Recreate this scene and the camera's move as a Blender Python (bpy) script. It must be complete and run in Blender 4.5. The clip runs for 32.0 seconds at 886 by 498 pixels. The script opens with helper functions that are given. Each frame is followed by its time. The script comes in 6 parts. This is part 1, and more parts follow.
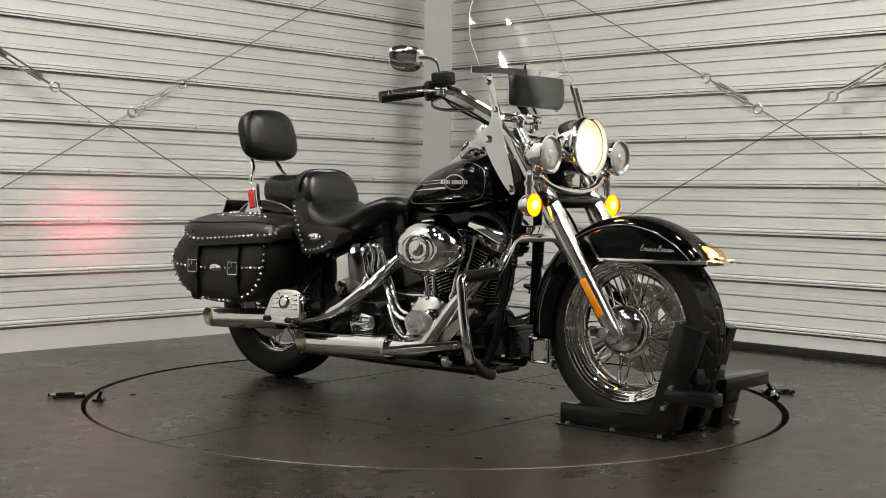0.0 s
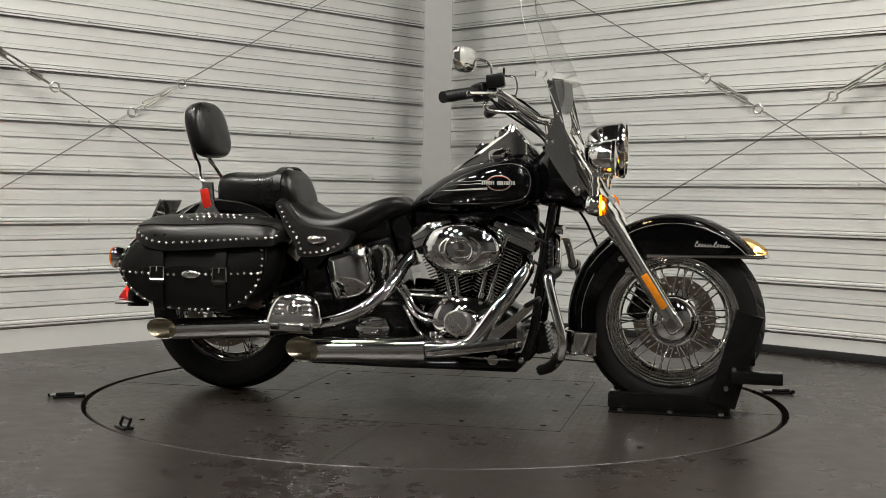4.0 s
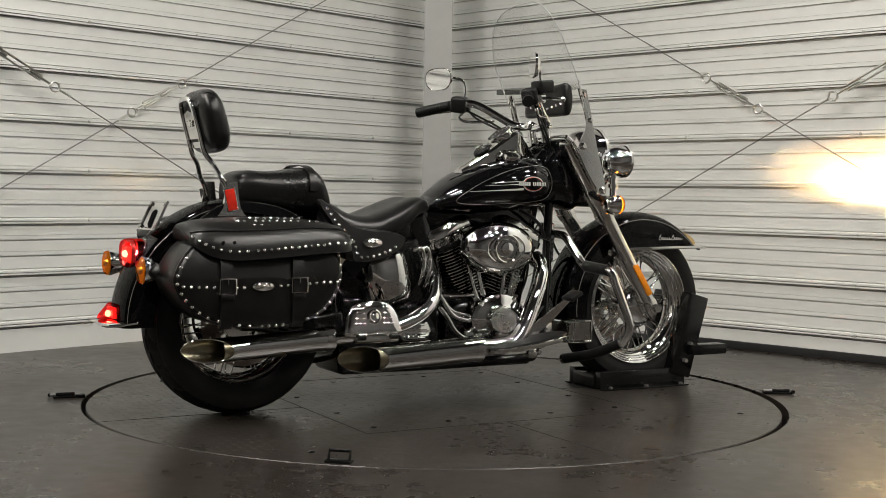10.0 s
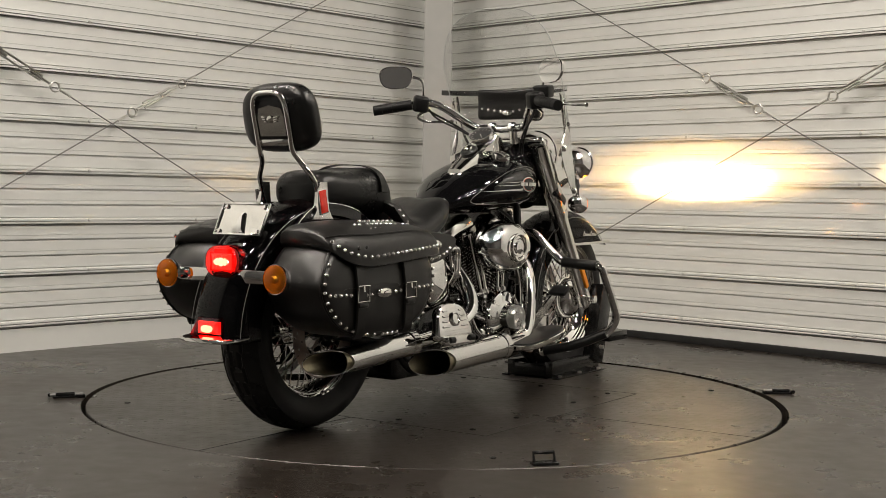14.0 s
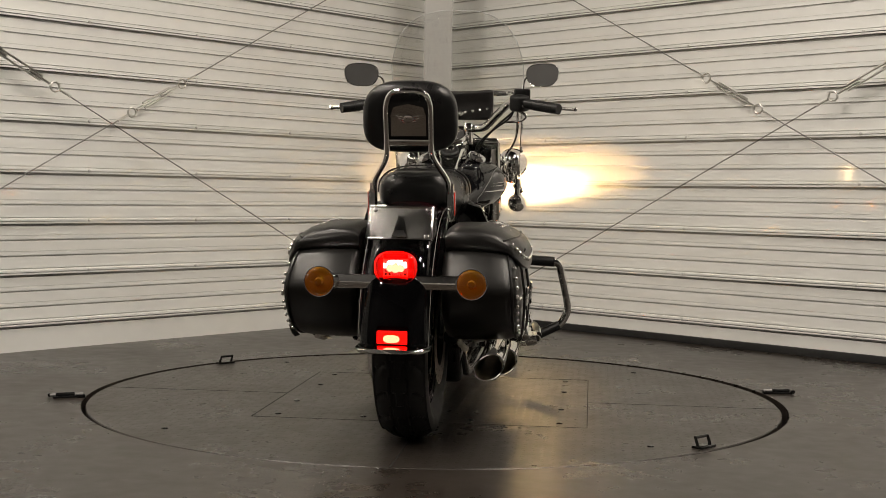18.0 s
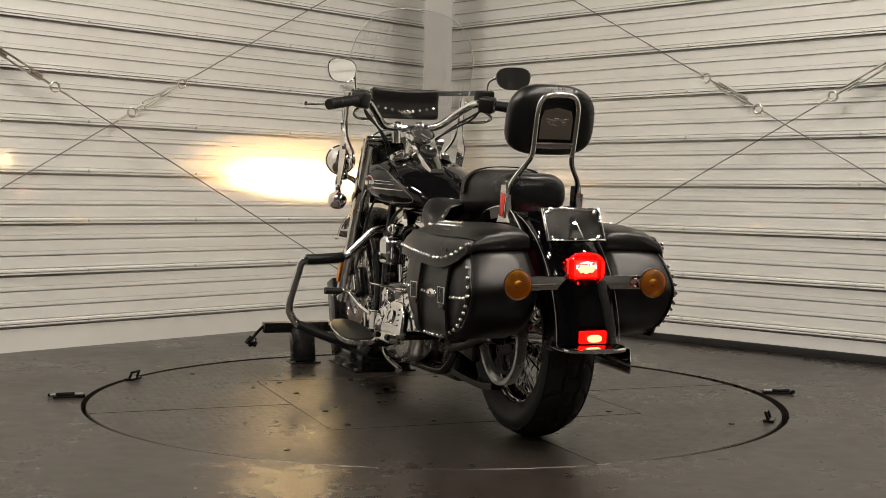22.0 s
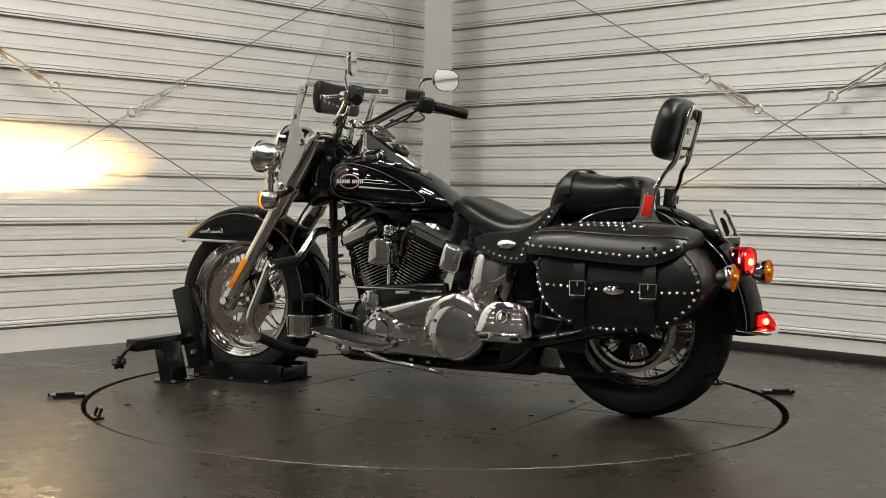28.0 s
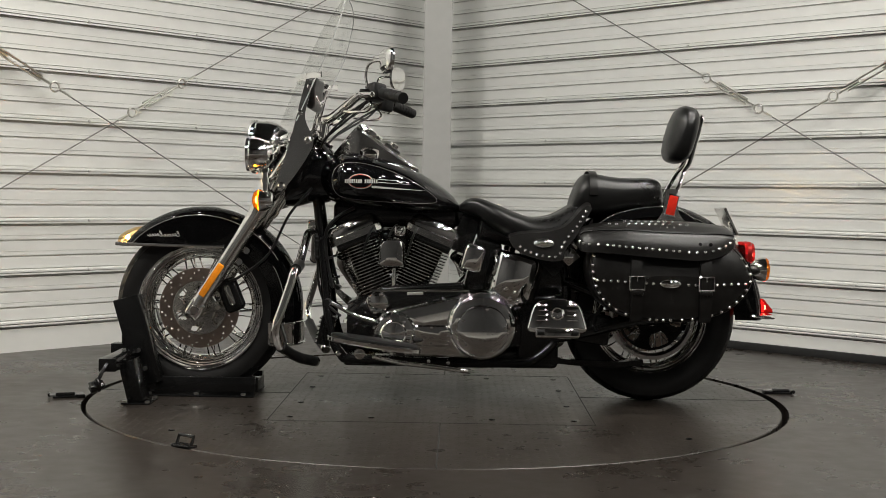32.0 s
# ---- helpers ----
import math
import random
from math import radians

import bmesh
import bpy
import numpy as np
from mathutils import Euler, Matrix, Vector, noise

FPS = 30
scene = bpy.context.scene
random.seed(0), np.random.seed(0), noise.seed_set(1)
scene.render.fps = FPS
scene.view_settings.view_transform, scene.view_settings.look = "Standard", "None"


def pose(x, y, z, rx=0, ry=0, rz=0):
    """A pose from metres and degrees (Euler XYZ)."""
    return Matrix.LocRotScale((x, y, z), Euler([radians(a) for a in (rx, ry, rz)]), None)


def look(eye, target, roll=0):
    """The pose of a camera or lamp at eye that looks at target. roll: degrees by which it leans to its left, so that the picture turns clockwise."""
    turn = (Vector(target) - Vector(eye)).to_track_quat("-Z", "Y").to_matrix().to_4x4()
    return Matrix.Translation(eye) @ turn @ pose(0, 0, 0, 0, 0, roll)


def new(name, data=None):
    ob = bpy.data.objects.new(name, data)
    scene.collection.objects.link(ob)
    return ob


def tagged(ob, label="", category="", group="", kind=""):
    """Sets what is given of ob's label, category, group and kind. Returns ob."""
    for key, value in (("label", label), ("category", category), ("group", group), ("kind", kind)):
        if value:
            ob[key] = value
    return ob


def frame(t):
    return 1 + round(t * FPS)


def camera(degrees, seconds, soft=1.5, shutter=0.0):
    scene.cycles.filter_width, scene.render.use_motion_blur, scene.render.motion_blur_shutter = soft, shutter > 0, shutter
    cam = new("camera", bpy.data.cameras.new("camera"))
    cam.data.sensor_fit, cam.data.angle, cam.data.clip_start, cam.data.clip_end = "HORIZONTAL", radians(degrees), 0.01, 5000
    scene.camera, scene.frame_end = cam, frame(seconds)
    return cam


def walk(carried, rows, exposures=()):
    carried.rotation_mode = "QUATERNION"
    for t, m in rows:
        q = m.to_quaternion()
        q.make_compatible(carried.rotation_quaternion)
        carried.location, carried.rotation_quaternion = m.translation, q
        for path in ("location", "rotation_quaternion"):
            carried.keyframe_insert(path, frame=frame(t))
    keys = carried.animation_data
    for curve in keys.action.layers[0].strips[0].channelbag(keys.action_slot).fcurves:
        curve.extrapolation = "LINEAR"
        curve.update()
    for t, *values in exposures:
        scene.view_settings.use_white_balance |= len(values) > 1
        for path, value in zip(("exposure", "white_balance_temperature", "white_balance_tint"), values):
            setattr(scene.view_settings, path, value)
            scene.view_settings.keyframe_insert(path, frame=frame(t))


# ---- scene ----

# camera: stands still on the floor of the hall
cam = camera(38.40, 32.0, soft=0.55)
EYE = Vector((0, -4.653, 0.744))
PITCH, PAN = radians(2.469), radians(0.288)
VIEW = look(EYE, EYE + Vector((math.sin(PAN) * math.cos(PITCH), math.cos(PAN) * math.cos(PITCH), -math.sin(PITCH))), 0.842)
EXPOSURES = [(0, 0.0, 6500, 10), (3, -0.03, 6500, 10), (6, -0.02, 6500, 10), (9, -0.08, 6500, 10), (13, -0.13, 6850, 12), (16, -0.17, 7050, 13.5), (19, -0.18, 7150, 14), (23, -0.12, 7100, 13.5), (28, -0.02, 6650, 10.5), (32, 0.0, 6500, 10)]
walk(cam, [(0, VIEW), (32, VIEW)], EXPOSURES)
SPIN, SPIN_ZERO, BIKE_Y = 6.850, 5.876, -0.0255

# world and lamps
world = bpy.data.worlds.new("world")
scene.world = world
world.use_nodes = True
world.node_tree.nodes["Background"].inputs["Color"].default_value = (0.5, 0.55, 0.6, 1)
world.node_tree.nodes["Background"].inputs["Strength"].default_value = 0.02
scene.view_settings.exposure = 0.0
LAMPS = [(x, y) for y in (-0.4, -2.1, -3.65) for x in (-2.9, -1.65, 1.65, 2.9)]
LAMP_Z, LAMP_W = 4.15, 48
for lx, ly in LAMPS:
    data = bpy.data.lights.new("ceiling_lamp", "AREA")
    data.shape, data.size, data.energy, data.color = "DISK", 0.30, LAMP_W, (1.0, 0.965, 0.90)
    lamp = new("ceiling_lamp", data)
    lamp.matrix_basis = look((lx, ly, LAMP_Z), (lx, ly, 0))


# ---- materials ----
def mat(name, color, rough=0.5, metal=0.0, noise_scale=0.0, vary=0.0, bump=0.0, bump_scale=200.0, rough_vary=0.0, coat=0.0, emit=None, strength=0.0, glass=0.0, ior=1.45, rand=0.0, spec=0.5, crease=0.0):
    m = bpy.data.materials.new(name)
    m.use_nodes = True
    nt = m.node_tree
    n, l = nt.nodes, nt.links
    p = n["Principled BSDF"]
    p.inputs["Base Color"].default_value = (*color, 1)
    p.inputs["Roughness"].default_value = rough
    p.inputs["Metallic"].default_value = metal
    p.inputs["Coat Weight"].default_value = coat
    p.inputs["Coat Roughness"].default_value = 0.04
    p.inputs["Transmission Weight"].default_value = glass
    p.inputs["IOR"].default_value = ior
    p.inputs["Specular IOR Level"].default_value = spec
    if emit:
        p.inputs["Emission Color"].default_value = (*emit, 1)
        p.inputs["Emission Strength"].default_value = strength
    tc = n.new("ShaderNodeTexCoord")
    if noise_scale:
        big = n.new("ShaderNodeTexNoise")
        big.inputs["Scale"].default_value, big.inputs["Detail"].default_value = noise_scale, 8
        l.new(tc.outputs["Object"], big.inputs["Vector"])
        fine = n.new("ShaderNodeTexNoise")
        fine.inputs["Scale"].default_value, fine.inputs["Detail"].default_value = noise_scale * 9, 4
        l.new(tc.outputs["Object"], fine.inputs["Vector"])
        mix = n.new("ShaderNodeMath")
        mix.operation = "MULTIPLY_ADD"
        mix.inputs[1].default_value = 0.4
        l.new(fine.outputs["Fac"], mix.inputs[0])
        half = n.new("ShaderNodeMath")
        half.operation = "MULTIPLY"
        half.inputs[1].default_value = 0.6
        l.new(big.outputs["Fac"], half.inputs[0])
        l.new(half.outputs[0], mix.inputs[2])
        rng = n.new("ShaderNodeMapRange")
        rng.inputs[1].default_value, rng.inputs[2].default_value = 0.32, 0.68
        rng.inputs[3].default_value, rng.inputs[4].default_value = 1 - vary, 1 + vary
        l.new(mix.outputs[0], rng.inputs[0])
        tint = n.new("ShaderNodeMix")
        tint.data_type, tint.blend_type = "RGBA", "MULTIPLY"
        tint.inputs["Factor"].default_value = 1
        tint.inputs[6].default_value = (*color, 1)
        last = rng.outputs[0]
        if rand:
            info = n.new("ShaderNodeObjectInfo")
            rr = n.new("ShaderNodeMapRange")
            rr.inputs[3].default_value, rr.inputs[4].default_value = 1 - rand, 1 + rand
            l.new(info.outputs["Random"], rr.inputs[0])
            mm = n.new("ShaderNodeMath")
            mm.operation = "MULTIPLY"
            l.new(last, mm.inputs[0])
            l.new(rr.outputs[0], mm.inputs[1])
            last = mm.outputs[0]
        l.new(last, tint.inputs[7])
        l.new(tint.outputs[2], p.inputs["Base Color"])
        if rough_vary:
            r2 = n.new("ShaderNodeMapRange")
            r2.inputs[1].default_value, r2.inputs[2].default_value = 0.32, 0.68
            r2.inputs[3].default_value, r2.inputs[4].default_value = max(0.01, rough - rough_vary), rough + rough_vary
            l.new(mix.outputs[0], r2.inputs[0])
            l.new(r2.outputs[0], p.inputs["Roughness"])
    if bump:
        bt = n.new("ShaderNodeTexNoise")
        bt.inputs["Scale"].default_value, bt.inputs["Detail"].default_value = bump_scale, 5
        l.new(tc.outputs["Object"], bt.inputs["Vector"])
        bn = n.new("ShaderNodeBump")
        bn.inputs["Strength"].default_value, bn.inputs["Distance"].default_value = bump, 0.002
        l.new(bt.outputs["Fac"], bn.inputs["Height"])
        l.new(bn.outputs[0], p.inputs["Normal"])
        if crease:
            ct = n.new("ShaderNodeTexNoise")
            ct.inputs["Scale"].default_value, ct.inputs["Detail"].default_value, ct.inputs["Distortion"].default_value = 7, 2, 0.4
            l.new(tc.outputs["Object"], ct.inputs["Vector"])
            cb = n.new("ShaderNodeBump")
            cb.inputs["Strength"].default_value, cb.inputs["Distance"].default_value = crease, 0.012
            l.new(ct.outputs["Fac"], cb.inputs["Height"])
            l.new(cb.outputs[0], bn.inputs["Normal"])
    return m


PANEL = mat("painted_steel_panel", (0.70, 0.705, 0.68), 0.14, 0, 1.3, 0.05, 0.03, 9, 0.04, 0.5)
SHEET_BACK = mat("plain_wall_paint", (0.06, 0.06, 0.06), 0.7, 0, 0.8, 0.12, 0.1, 60)
CEILING = mat("dark_ceiling_insulation", (0.014, 0.014, 0.014), 0.8, 0, 1.0, 0.15, 0.2, 40)
COLUMN = mat("grey_primer_steel", (0.42, 0.42, 0.405), 0.5, 0, 2.0, 0.06, 0.05, 80)
FLOOR = mat("sealed_dark_concrete", (0.0200, 0.0160, 0.0129), 0.30, 0, 1.5, 0.32, 0.05, 90, 0.08, spec=0.50)
DECK = mat("worn_dark_deck_paint", (0.0225, 0.0186, 0.0152), 0.32, 0, 2.2, 0.34, 0.05, 120, 0.09, spec=0.48)
# tone of the added slab out of view, picked for the chrome's reflections
REFLECTOR_FLOOR = mat("pale_reflector_floor", (0.24, 0.232, 0.215), 0.3, 0, 0.8, 0.12, 0.05, 80, 0.06, spec=0.4)
PITBLACK = mat("black_pit_rubber", (0.012, 0.012, 0.012), 0.8, 0, 8, 0.3)
CHROME = mat("chrome", (0.86, 0.855, 0.84), 0.035, 1.0)
STUD_METAL = mat("bright_stud_metal", (0.86, 0.85, 0.83), 0.22, 1.0)
CHROME_WORN = mat("worn_chrome", (0.78, 0.77, 0.74), 0.08, 1.0, 14, 0.06, 0, 1, 0.03)
STEEL = mat("brushed_steel", (0.68, 0.67, 0.65), 0.3, 1.0, 20, 0.1, 0, 1, 0.08)
ALLOY = mat("cast_alloy", (0.66, 0.65, 0.63), 0.2, 1.0, 25, 0.1, 0.1, 300, 0.06)
BOWL = mat("silvered_reflector", (0.85, 0.85, 0.83), 0.3, 1.0, 30, 0.1, 0.4, 90)
FORK = mat("brushed_fork_alloy", (0.86, 0.845, 0.81), 0.15, 1.0, 30, 0.06, 0.02, 200, 0.05)
WING = mat("polished_wing_metal", (0.86, 0.86, 0.84), 0.14, 1.0, 3, 0.04, 0, 1, 0.03)
DISC = mat("brake_disc_steel", (0.42, 0.355, 0.315), 0.33, 1.0, 30, 0.1)
PAINT = mat("gloss_black_paint", (0.003, 0.003, 0.0034), 0.035, 0, 0, 0, 0, 1, 0, 0.0, spec=0.55)
BLACK = mat("gloss_black_enamel", (0.006, 0.006, 0.006), 0.16, 0, 20, 0.25, 0.03, 120, 0.05, spec=0.5)
LEATHER = mat("black_leather", (0.0062, 0.0057, 0.0052), 0.34, 0, 6, 0.35, 0.07, 160, 0.05, spec=0.47, crease=0.14)
VINYL = mat("black_seat_vinyl", (0.0055, 0.0055, 0.0054), 0.31, 0, 5, 0.25, 0.06, 200, 0.06, spec=0.45, crease=0.12)
RUBBER = mat("tyre_rubber", (0.011, 0.0107, 0.0104), 0.5, 0, 14, 0.25, 0.1, 240, 0.08, spec=0.3)
PLASTIC = mat("black_plastic", (0.007, 0.007, 0.007), 0.4, 0, 30, 0.2, 0.05, 400, spec=0.3)
CABLE = mat("galvanised_cable", (0.2, 0.195, 0.19), 0.5, 0.7, 40, 0.2)
ZINC = mat("zinc_hardware", (0.62, 0.61, 0.58), 0.28, 1.0, 30, 0.12)
AMBER_LIT = mat("lit_amber_lens", (0.8, 0.3, 0.02), 0.2, emit=(1.0, 0.50, 0.03), strength=7.5)
TIP_LIT = mat("lit_fender_tip_lens", (0.8, 0.6, 0.4), 0.2, emit=(1.0, 0.70, 0.42), strength=0.45)
TIP_BULB = mat("fender_tip_bulb", (0.9, 0.7, 0.5), 0.2, emit=(1.0, 0.60, 0.20), strength=55.0)
AMBER_BULB = mat("amber_bulb", (0.9, 0.6, 0.3), 0.2, emit=(1.0, 0.80, 0.6), strength=40.0)
RED_REFLECTOR = mat("red_reflector", (0.6, 0.025, 0.012), 0.18, 0, 60, 0.2, 0.2, 300, 0, 0.5)
ORANGE_REFLECTOR = mat("orange_reflector", (0.8, 0.26, 0.015), 0.22, 0, 60, 0.15, 0.2, 300)
TAIL_LIT = mat("lit_red_lens", (0.6, 0.02, 0.01), 0.2, emit=(1.0, 0.18, 0.13), strength=3.0)
TAIL_BEAM = mat("tail_lamp_filament", (0.6, 0.02, 0.01), 0.2, emit=(1.0, 0.12, 0.15), strength=8500.0)
TAIL_BULB = mat("tail_lamp_bulb", (0.8, 0.5, 0.3), 0.2, emit=(1.0, 0.62, 0.40), strength=24.0)
TAIL_DIM = mat("dim_red_panel", (0.6, 0.03, 0.02), 0.3, emit=(1.0, 0.07, 0.06), strength=0.55)
LAMP_BOWL_RED = mat("glowing_red_bowl", (0.6, 0.03, 0.02), 0.3, emit=(1.0, 0.09, 0.08), strength=2.0)
FENDER_CORE = mat("lit_red_lamp_core", (0.6, 0.03, 0.01), 0.2, emit=(1.0, 0.42, 0.26), strength=34.0)
BULB = mat("headlamp_bulb", (1, 0.9, 0.7), 0.3, emit=(1.0, 0.69, 0.33), strength=2700000.0)
BULB_MIRROR = mat("headlamp_bulb_mirror", (1, 0.9, 0.7), 0.3, emit=(1.0, 0.60, 0.24), strength=135000.0)
LENS_GLOW = mat("lit_headlamp_reflector", (0.9, 0.85, 0.7), 0.2, emit=(1.0, 0.72, 0.38), strength=42.0)


LENS_WARM = mat("warm_headlamp_reflector", (0.9, 0.85, 0.7), 0.2, emit=(1.0, 0.76, 0.42), strength=0.55)


def clear_sheet(name, tint, gloss, rough):
    """Thin clear plastic: mostly lets light through, with a faint gloss."""
    m = bpy.data.materials.new(name)
    m.use_nodes = True
    nt = m.node_tree
    nt.nodes.remove(nt.nodes["Principled BSDF"])
    tr, gl, mx = (nt.nodes.new(k) for k in ("ShaderNodeBsdfTransparent", "ShaderNodeBsdfGlossy", "ShaderNodeMixShader"))
    tr.inputs["Color"].default_value = (*tint, 1)
    gl.inputs["Roughness"].default_value = rough
    mx.inputs[0].default_value = gloss
    nt.links.new(tr.outputs[0], mx.inputs[1])
    nt.links.new(gl.outputs[0], mx.inputs[2])
    nt.links.new(mx.outputs[0], nt.nodes["Material Output"].inputs["Surface"])
    return m


SCREEN = clear_sheet("clear_windscreen", (0.94, 0.945, 0.94), 0.085, 0.06)
CLEAR = clear_sheet("clear_lens", (0.96, 0.96, 0.95), 0.08, 0.02)
SCREEN_EDGE = mat("screen_edge", (0.46, 0.47, 0.46), 0.2)
RED_GLASS = clear_sheet("red_lens_plastic", (0.90, 0.085, 0.075), 0.06, 0.05)
TIP_GLASS = clear_sheet("pale_amber_lens_plastic", (0.97, 0.82, 0.56), 0.10, 0.05)
AMBER_GLASS = clear_sheet("amber_lens_plastic", (0.95, 0.42, 0.03), 0.06, 0.05)
WHITE_LINE = mat("silver_lettering", (0.55, 0.54, 0.51), 0.3)
SCRIPT = mat("grey_silver_script", (0.50, 0.49, 0.46), 0.3)
PINLINE = mat("thin_grey_pinstripe", (0.16, 0.158, 0.15), 0.3)
BADGE_RED = mat("badge_red", (0.40, 0.07, 0.05), 0.3)
GAUGE = mat("gauge_face", (0.02, 0.02, 0.02), 0.5)
WARM_TIP = mat("heat_tinted_steel", (0.38, 0.335, 0.235), 0.30, 1.0, 12, 0.2)


# ---- mesh helpers ----
def part(name, bm, material, parent=None, label="", angle=38.0):
    me = bpy.data.meshes.new(name)
    bmesh.ops.recalc_face_normals(bm, faces=bm.faces)
    bm.to_mesh(me)
    bm.free()
    for mt in (material if isinstance(material, (list, tuple)) else [material]):
        me.materials.append(mt)
    me.shade_smooth()
    me.set_sharp_from_angle(angle=radians(angle))
    ob = new(name, me)
    ob.parent = parent
    if label:
        ob["label"] = label
    return ob


def share(name, me, parent, m):
    """A further object on the same mesh."""
    ob = new(name, me)
    ob.parent = parent
    ob.matrix_basis = m
    return ob


def box(sx, sy, sz, m=None, bevel=0.004, seg=2, bm=None):
    bm = bm or bmesh.new()
    made = bmesh.ops.create_cube(bm, size=1, matrix=(m or Matrix()) @ Matrix.Diagonal((sx, sy, sz, 1)))
    if bevel:
        edges = list({e for v in made["verts"] for e in v.link_edges})
        bmesh.ops.bevel(bm, geom=edges, offset=bevel, segments=seg, affect="EDGES", profile=0.5)
    return bm


def lathe(profile, m=None, seg=48, bm=None, arc=360.0, closed=False):
    """Turns (radius, height) pairs about z, then places by m."""
    bm = bm or bmesh.new()
    m = m or Matrix()
    full = abs(arc - 360) < 1e-6
    count = seg if full else seg + 1
    rings = []
    for r, h in profile:
        if r < 1e-6:
            rings.append([bm.verts.new(m @ Vector((0, 0, h)))])
        else:
            rings.append([bm.verts.new(m @ Vector((r * math.cos(a), r * math.sin(a), h))) for a in (radians(arc) * i / seg for i in range(count))])
    pairs = list(zip(rings, rings[1:])) + ([(rings[-1], rings[0])] if closed else [])
    for a, b in pairs:
        for i in range(seg):
            j = (i + 1) % count
            q = [a[i % len(a)], a[j % len(a)], b[j % len(b)], b[i % len(b)]]
            q = [v for k, v in enumerate(q) if v not in q[:k]]
            if len(q) > 2:
                bm.faces.new(q)
    return bm


def smooth_path(points, steps=6, closed=False):
    """Catmull-Rom through the points."""
    pts = [Vector(p) for p in points]
    out, n = [], len(pts)
    for i in range(n if closed else n - 1):
        if closed:
            a, b, c, d = (pts[(i + k) % n] for k in (-1, 0, 1, 2))
        else:
            b, c = pts[i], pts[i + 1]
            a = pts[i - 1] if i else b * 2 - c
            d = pts[i + 2] if i + 2 < n else c * 2 - b
        for k in range(steps):
            t = k / steps
            out.append(0.5 * ((2 * b) + (c - a) * t + (2 * a - 5 * b + 4 * c - d) * t * t + (3 * b - a - 3 * c + d) * t ** 3))
    if not closed:
        out.append(pts[-1])
    return out


def tube(points, radius, seg=12, bm=None, steps=6, closed=False, smooth=True, radii=None, cap=True):
    bm = bm or bmesh.new()
    pts = smooth_path(points, steps, closed) if smooth and len(points) > 2 else [Vector(p) for p in points]
    n, rings, up = len(pts), [], None
    for i, p in enumerate(pts):
        a = pts[i - 1] if (i or closed) else p
        b = pts[(i + 1) % n] if (i + 1 < n or closed) else p
        d = (b - a).normalized()
        if up is None:
            up = d.orthogonal().normalized()
        up = (up - d * up.dot(d)).normalized()
        side = d.cross(up)
        r = radius if radii is None else radii[0] + (radii[1] - radii[0]) * i / (n - 1)
        rings.append([bm.verts.new(p + r * (math.cos(t) * up + math.sin(t) * side)) for t in (2 * math.pi * k / seg for k in range(seg))])
    for i in range(n if closed else n - 1):
        a, b = rings[i], rings[(i + 1) % n]
        for k in range(seg):
            bm.faces.new((a[k], a[(k + 1) % seg], b[(k + 1) % seg], b[k]))
    if cap and not closed:
        bm.faces.new(rings[0][::-1])
        bm.faces.new(rings[-1])
    return bm


def loft(sections, bm=None, cap=True, closed_ring=True):
    bm = bm or bmesh.new()
    rings = [[bm.verts.new(v) for v in s] for s in sections]
    n = len(rings[0])
    for a, b in zip(rings, rings[1:]):
        for k in range(n if closed_ring else n - 1):
            bm.faces.new((a[k], a[(k + 1) % n], b[(k + 1) % n], b[k]))
    if cap and closed_ring:
        bm.faces.new(rings[0][::-1])
        bm.faces.new(rings[-1])
    return bm


def oval(x, yc, zc, w, h, n=32, e=2.5):
    """A rounded ring across x."""
    out = []
    for k in range(n):
        t = 2 * math.pi * k / n
        c, s = math.cos(t), math.sin(t)
        out.append(Vector((x, yc + w * math.copysign(abs(c) ** (2 / e), c), zc + h * math.copysign(abs(s) ** (2 / e), s))))
    return out


def table(x, rows):
    """Straight-line look-up in rows of (x, value)."""
    return float(np.interp(x, [r[0] for r in rows], [r[1] for r in rows]))


def axis_y(x, y, z):
    """Pose whose own z lies along world -y."""
    return pose(x, y, z, 90, 0, 0)


def empty(name):
    return new(name)


# ---- hall ----
CORNER = Vector((-0.009, 3.145, 0))
A_LEFT, A_RIGHT = radians(47.289), radians(-44.933)
DIR_L = Vector((-math.cos(A_LEFT), -math.sin(A_LEFT), 0))
DIR_R = Vector((math.cos(A_RIGHT), math.sin(A_RIGHT), 0))
IN_L = Vector((math.sin(A_LEFT), -math.cos(A_LEFT), 0))
IN_R = Vector((math.sin(A_RIGHT), -math.cos(A_RIGHT), 0))
HALL, HALL_H = 8.6, 4.3
PITCH_RIB = 0.2326


def wall_frame(d, inward):
    """x along the wall from the corner, y into the hall, z up."""
    return Matrix(((d.x, inward.x, 0, CORNER.x), (d.y, inward.y, 0, CORNER.y), (0, 0, 1, 0), (0, 0, 0, 1)))


